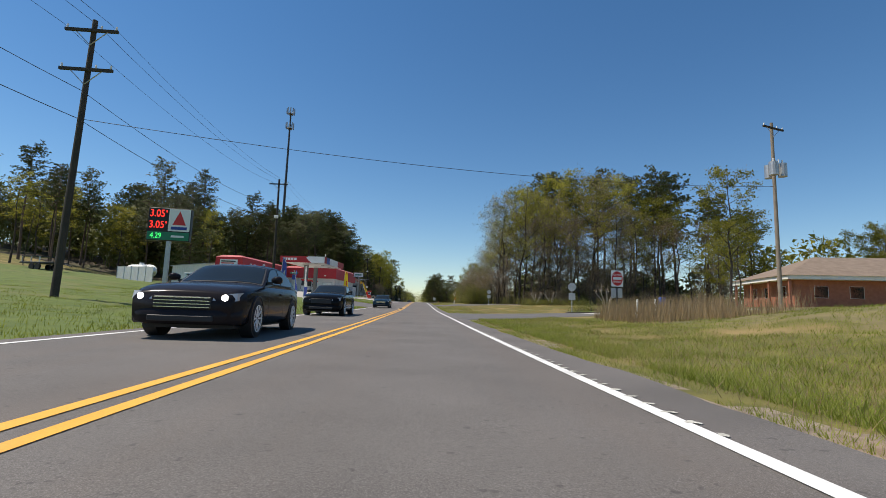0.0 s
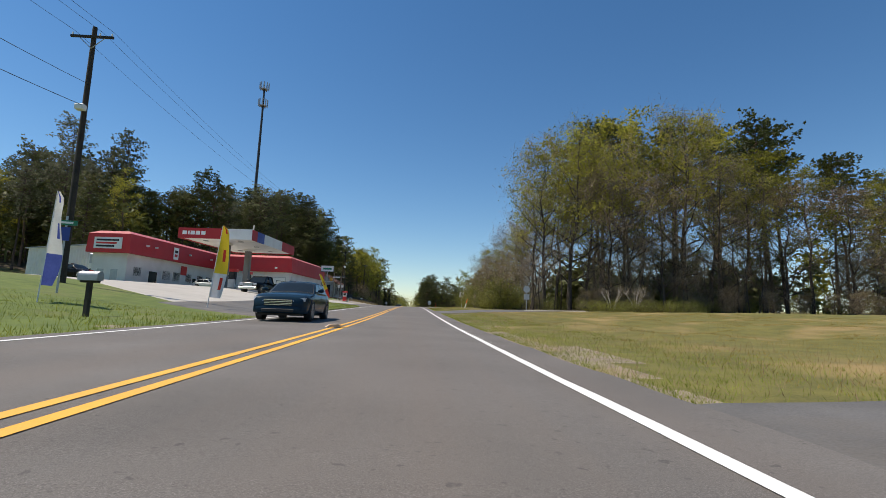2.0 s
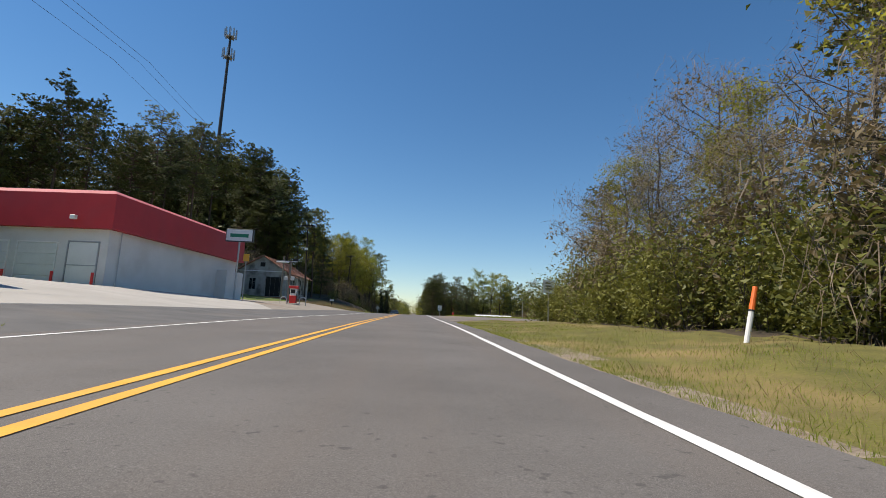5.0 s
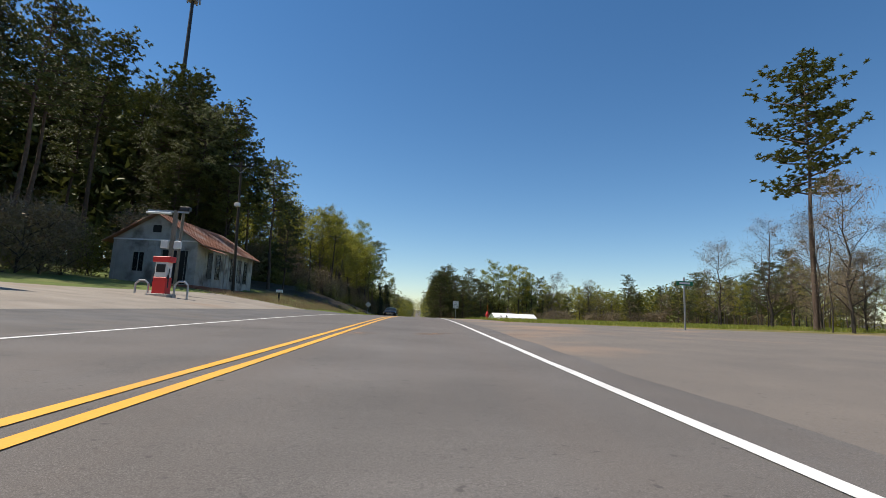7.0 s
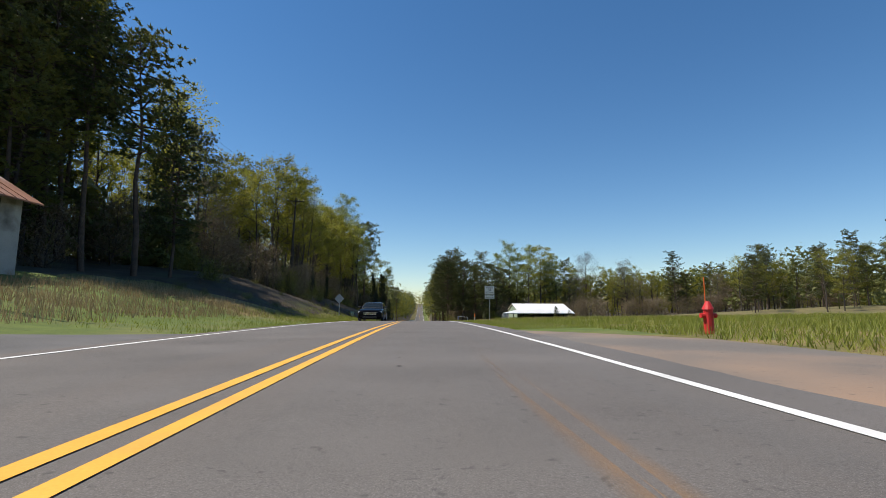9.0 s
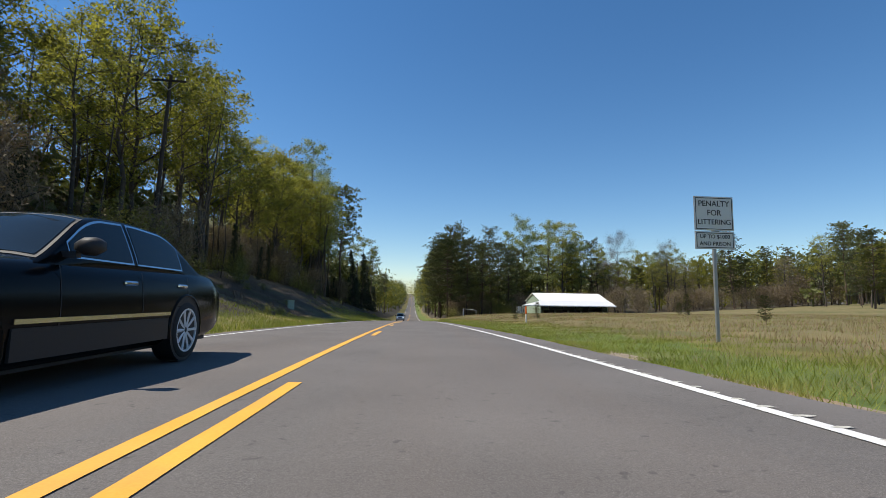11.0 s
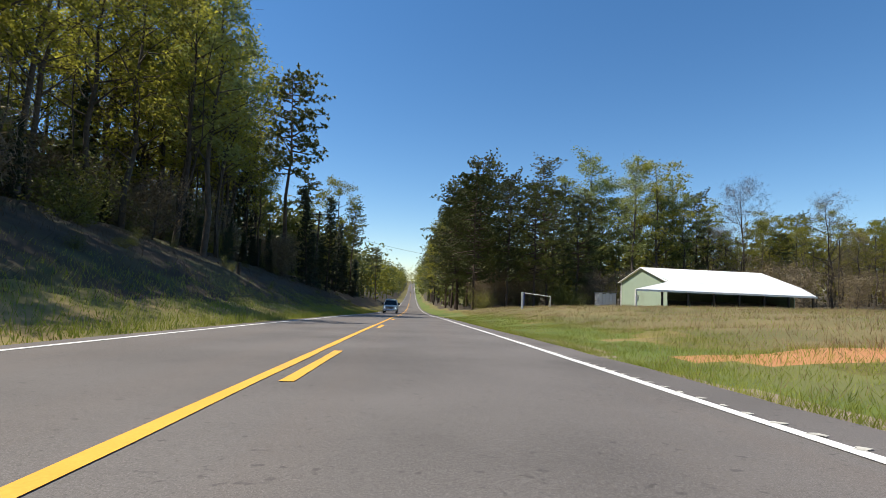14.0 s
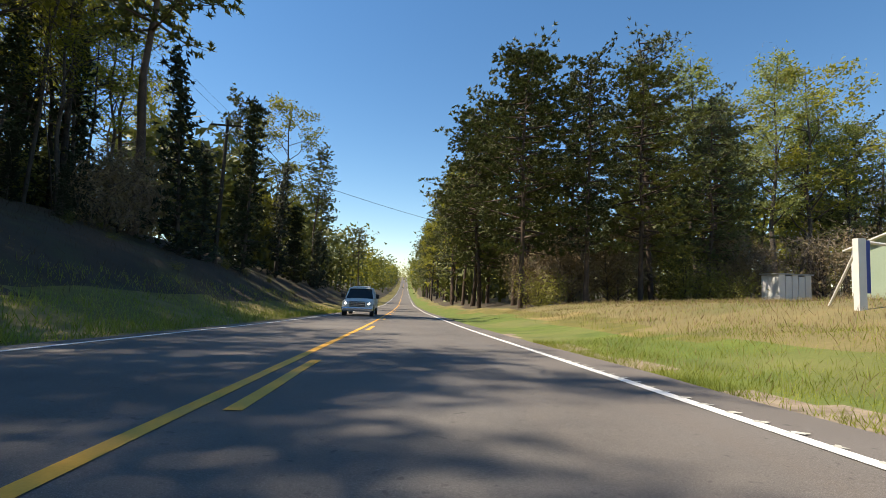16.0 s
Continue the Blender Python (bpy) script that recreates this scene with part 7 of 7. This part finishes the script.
def pickup(x, y, z, turn, label, mat, lit=False, L=5.9, roof_rack=False):
    c = thing("pickup_truck", pose(x, y, z, 0, 0, turn), label, "pickup truck")
    hw, hl, r = 1.0, L / 2, 0.4
    part("body", loft([body_ring(yy, ww, 0.42, zt * 0.84, zt) for yy, ww, zt in ((-hl, 0.93, 1.02), (-hl + 0.15, 0.98, 1.14), (-hl + 1.3, 1.0, 1.2), (0.55, 1.0, 1.22))]), mat, c, smooth=True)
    for s in (-1, 1):
        part("bed_side", box(s * 0.95 - 0.05, s * 0.95 + 0.05, 0.552, hl, 0.5, 1.22, 0.03), mat, c)
    part("bed_floor", box(-0.9, 0.9, 0.552, hl, 0.5, 0.62), BLACK, c)
    part("tailgate", box(-0.9, 0.9, hl - 0.06, hl, 0.62, 1.22), mat, c)
    gl = bmesh.new()
    lo = [gl.verts.new(p) for p in ((-0.93, -1.35, 1.2), (0.93, -1.35, 1.2), (0.93, 0.55, 1.2), (-0.93, 0.55, 1.2))]
    hi = [gl.verts.new(p) for p in ((-0.74, -0.7, 1.83), (0.74, -0.7, 1.83), (0.74, 0.4, 1.83), (-0.74, 0.4, 1.83))]
    for k in range(4):
        gl.faces.new((lo[k], lo[(k + 1) % 4], hi[(k + 1) % 4], hi[k]))
    part("glass", gl, GLASS, c)
    part("roof", box(-0.78, 0.78, -0.74, 0.44, 1.83, 1.92, 0.04), mat, c)
    for s in (-1, 1):
        part("pillar", rod((s * 0.93, -1.35, 1.2), (s * 0.76, -0.7, 1.84), 0.04, sides=6), mat, c)
        part("pillar", rod((s * 0.94, -0.4, 1.2), (s * 0.77, -0.35, 1.84), 0.05, sides=6), mat, c)
        part("pillar", rod((s * 0.93, 0.52, 1.2), (s * 0.76, 0.4, 1.84), 0.07, sides=6), mat, c)
        part("mirror", box(s * 1.15 - 0.12, s * 1.15 + 0.12, -1.1, -0.98, 1.22, 1.5, 0.03), BLACK, c)
        h = part("headlight", box(s * 0.74 - 0.2, s * 0.74 + 0.2, -hl - 0.02, -hl + 0.1, 0.82, 1.06, 0.03), LIGHT_GLASS, c)
        if lit:
            part("lamp", rod((s * 0.74, -hl - 0.03, 0.93), (s * 0.74, -hl + 0.02, 0.93), 0.07, sides=12), LAMP_ON, h)
        part("tail_light", box(s * 0.95 - 0.055, s * 0.95 + 0.055, hl, hl + 0.02, 0.8, 1.15), RED_LENS, c)
        for yy in (-hl + 1.0, hl - 1.2):
            part("wheel_arch", rod((s * 0.8, yy, r + 0.04), (s * 1.004, yy, r + 0.04), r * 1.14, sides=20), BLACK, c)
            wheel(c, s * 1.02, yy, r, 0.26, CHROME, 8)
    g = part("grille", box(-0.5, 0.5, -hl - 0.03, -hl + 0.1, 0.72, 1.06, 0.02), BLACK, c)
    for k in range(3):
        part("grille_bar", box(-0.52, 0.52, -hl - 0.05, -hl - 0.03, 0.76 + 0.11 * k, 0.81 + 0.11 * k), CHROME, g)
    part("bumper", box(-0.98, 0.98, -hl - 0.14, -hl + 0.1, 0.45, 0.68, 0.04), CHROME, c)
    if roof_rack:
        part("light_bar", box(-0.6, 0.6, -0.4, -0.2, 1.93, 2.02, 0.03), WHITE, c)
    return c


pickup(-3.6, 318.0, float(road_z(318.5)), 0, "white pickup truck with lit headlights in the oncoming lane", WHITE_PAINT, True, roof_rack=True)
tz = ground_at(-14.5, 89.2) + 0.07
pickup(-15.9, 88.9, tz, -12, "black pickup truck leaving the forecourt", BLACK_PAINT, roof_rack=False)
tl = thing("tank_trailer", pose(-14.4, 94.2, ground_at(-14.4, 94.2) + 0.06, 0, 0, -16), "dark utility trailer with a tank and rails behind the pickup", "trailer")
part("bed", box(-0.95, 0.95, -1.5, 1.7, 0.5, 0.62, 0.02), DARK_METAL, tl)
bm = bmesh.new()
for (a, ra), (b, rb_) in zip([(-1.3, 0.1), (-1.2, 0.45), (1.2, 0.45), (1.3, 0.1)], [(-1.2, 0.45), (1.2, 0.45), (1.3, 0.1), (1.32, 0.02)]):
    rod((0, a, 1.05), (0, b, 1.05), ra, rb_, 18, bm)
part("tank", bm, DARK_METAL, tl, smooth=True)
for s in (-1, 1):
    part("rail", rod((s * 0.9, -1.5, 1.7), (s * 0.9, 1.7, 1.7), 0.03, sides=6), DARK_METAL, tl)
    for yy in (-1.45, -0.4, 0.65, 1.65):
        part("stake", rod((s * 0.9, yy, 0.6), (s * 0.9, yy, 1.7), 0.025, sides=6), DARK_METAL, tl)
    wheel(tl, s * 1.08, 0.4, 0.34, 0.2, STEEL, 6)
part("tongue", rod((0, -1.5, 0.5), (0, -2.6, 0.45), 0.05), DARK_METAL, tl)
sl = thing("litter", pose(-1.9, 49.9, float(road_z(49.9)) + 0.01, 0, 0, 20), "flattened pale cardboard lying on the yellow line", "litter")
part("sheet", plate([(-0.26, 0.0), (0.28, 0.0), (0.2, 0.03), (0.05, 0.09), (-0.16, 0.07)], 0.22), material("cardboard", (0.42, 0.3, 0.2), (0.6, 0.46, 0.34), 4, 30, 0.9), sl)


# ---- grass, straw and loose growth ----
def blades(name, label, mat, spots, seed, h0, h1, w=0.012, lean=0.35, lift=0.0):
    """Grass blades in tufts: spots gives (x, y) for each tuft."""
    rnd = np.random.default_rng(seed)
    pts = np.array(spots)
    n = len(pts)
    z = rough_height(pts[:, 0], pts[:, 1]) - 0.02 + lift
    ang = rnd.uniform(0, 2 * math.pi, n)
    hh = rnd.uniform(h0, h1, n)
    ww = w * rnd.uniform(0.7, 1.5, n)
    dx, dy = np.cos(ang), np.sin(ang)
    bend = rnd.uniform(-lean, lean, (n, 2)) * hh[:, None]
    base = np.stack([pts[:, 0], pts[:, 1], z], 1)
    side_ = np.stack([dx * ww, dy * ww, np.zeros(n)], 1)
    tip = base + np.stack([bend[:, 0], bend[:, 1], hh], 1)
    V = np.stack([base - side_, base + side_, tip], 1).reshape(-1, 3)
    me = bpy.data.meshes.new(name)
    me.vertices.add(len(V))
    me.vertices.foreach_set("co", V.ravel())
    me.loops.add(3 * n)
    me.loops.foreach_set("vertex_index", np.arange(3 * n, dtype=np.int32))
    me.polygons.add(n)
    me.polygons.foreach_set("loop_start", np.arange(0, 3 * n, 3, dtype=np.int32))
    me.materials.append(mat)
    me.update(calc_edges=True)
    me.validate()
    ob = new(name, me)
    return tagged(ob, label, "grass", kind="stuff")


def scatter(seed, count, x0, x1, y0, y1, keep=None, towards=None):
    rnd = np.random.default_rng(seed)
    u = rnd.random(count)
    if towards == "low":
        u = u ** 1.8
    elif towards == "high":
        u = 1 - (1 - u) ** 1.8
    x, y = x0 + (x1 - x0) * u, rnd.uniform(y0, y1, count)
    clump = np.array([noise.noise((a * 0.7, b * 0.7, seed)) for a, b in zip(x, y)])
    ok = clump + rnd.uniform(-0.35, 0.35, count) > -0.25
    if keep:
        ok &= keep(x, y)
    return np.stack([x, y], 1)[ok]


def right_open(x, y):
    a = (y > 23.8 + (x - 2.4) * 1.08) & (y < 39.9 + (x - 2.4) * 0.15) & (x < 40)
    b = (y > 75.5 + (x - 2.4) * 0.78) & (y < 86.5 + (x - 2.5) * 0.3) & (x < 17)
    c = (y > 117) & (y < 175) & (x < 5.5)
    d = (y > 125) & (y < 154)
    return ~(a | b | c | d)


def left_open(x, y):
    return ~(((y > 56) & (y < 72.4)) | ((y > 72) & (y < 79) & (x < -5.9 - (y - 72.6) * 0.95)) | ((y > 95) & (y < 171)) | ((y > 72) & (y < 96) & (x < -11)) | ((y > 235.5) & (y < 244 + (-6 - x) * 0.8)))


blades("verge_grass", "fresh green grass along the road's edge", BLADE, scatter(1, 230000, 2.6, 6.5, -1, 125, right_open, "low"), 1, 0.025, 0.1, 0.0035, 0.8)
blades("verge_grass", "fresh green grass along the road's edge", BLADE, scatter(21, 260000, 2.6, 7.5, 170, 296, right_open, "low"), 21, 0.04, 0.15, 0.004, 0.8)
blades("verge_straw", "dry stems in the grass along the road's edge", STRAW, scatter(22, 50000, 2.75, 8, -1, 296, right_open), 22, 0.05, 0.2, 0.004, 0.9)
blades("tall_verge_grass", "tufted green grass on the verge", BLADE, scatter(2, 90000, 3.2, 9, 0, 34, right_open, "low"), 2, 0.05, 0.18, 0.0045, 0.8)
blades("verge_straw", "dry stems among the tufted grass", STRAW, scatter(43, 26000, 3.0, 9, 0, 34, right_open), 43, 0.04, 0.16, 0.004, 0.9)
blades("verge_grass", "short green grass along the road's edge", BLADE, scatter(3, 90000, -13, -6.0, -1, 300, left_open, "high"), 3, 0.05, 0.2, 0.009, 0.6)
blades("lawn_grass", "mown lawn grass on the slope", BLADE, scatter(4, 50000, -24, -10, 8, 57), 4, 0.03, 0.08, 0.012, 0.6)
blades("lawn_grass", "short sparse dry lawn grass", LAWN_BLADE, scatter(5, 150000, 4.5, 24, 38, 90, right_open), 5, 0.02, 0.07, 0.006, 0.8)
blades("mound_grass", "short yellow-green grass on the mound", BLADE, scatter(41, 60000, 7, 20, 0, 28, right_open), 41, 0.04, 0.14, 0.006, 0.8)
blades("field_grass", "bright green grass at the edge of the field", BLADE, scatter(42, 110000, 5.4, 46, 153, 200, right_open), 42, 0.12, 0.36, 0.012, 0.6)
blades("meadow_straw", "dry straw-coloured meadow grass", STRAW, scatter(6, 200000, 6, 40, 190, 318), 6, 0.08, 0.3, 0.0055, 0.7)
blades("meadow_grass", "green meadow grass among the straw", BLADE, scatter(7, 90000, 5, 40, 172, 318), 7, 0.08, 0.26, 0.006, 0.7)
blades("dry_grass_clump", "tall brown dry grass clump", STRAW, np.concatenate([scatter(8, 4200, 13.2, 17.6, 24.5, 28.5), scatter(9, 1800, 11.0, 13.4, 26, 29.5), scatter(10, 3600, 9.5, 17, 19, 25)]), 8, 0.4, 1.5, 0.01, 0.25)
blades("bank_straw", "dry brown straw hanging on the bank", BROWN_STRAW, scatter(11, 22000, -20, -9, 186, 330), 9, 0.1, 0.45, 0.007, 0.9)
blades("bank_weeds", "green weeds at the foot of the bank", BLADE, scatter(12, 40000, -11.5, -6.2, 186, 330, left_open, "high"), 10, 0.08, 0.35, 0.01, 0.6)
blades("store_weeds", "weeds before the old store", STRAW, scatter(13, 14000, -19, -10, 166, 190), 11, 0.15, 0.6, 0.01)
blades("island_grass", "short green grass on the raised island", BLADE, scatter(31, 26000, -11.2, -6.4, 73.5, 97, lambda x, y: x > -6.2 - (y - 72.3) * 0.9), 31, 0.03, 0.14, 0.008, 0.6, 0.09)
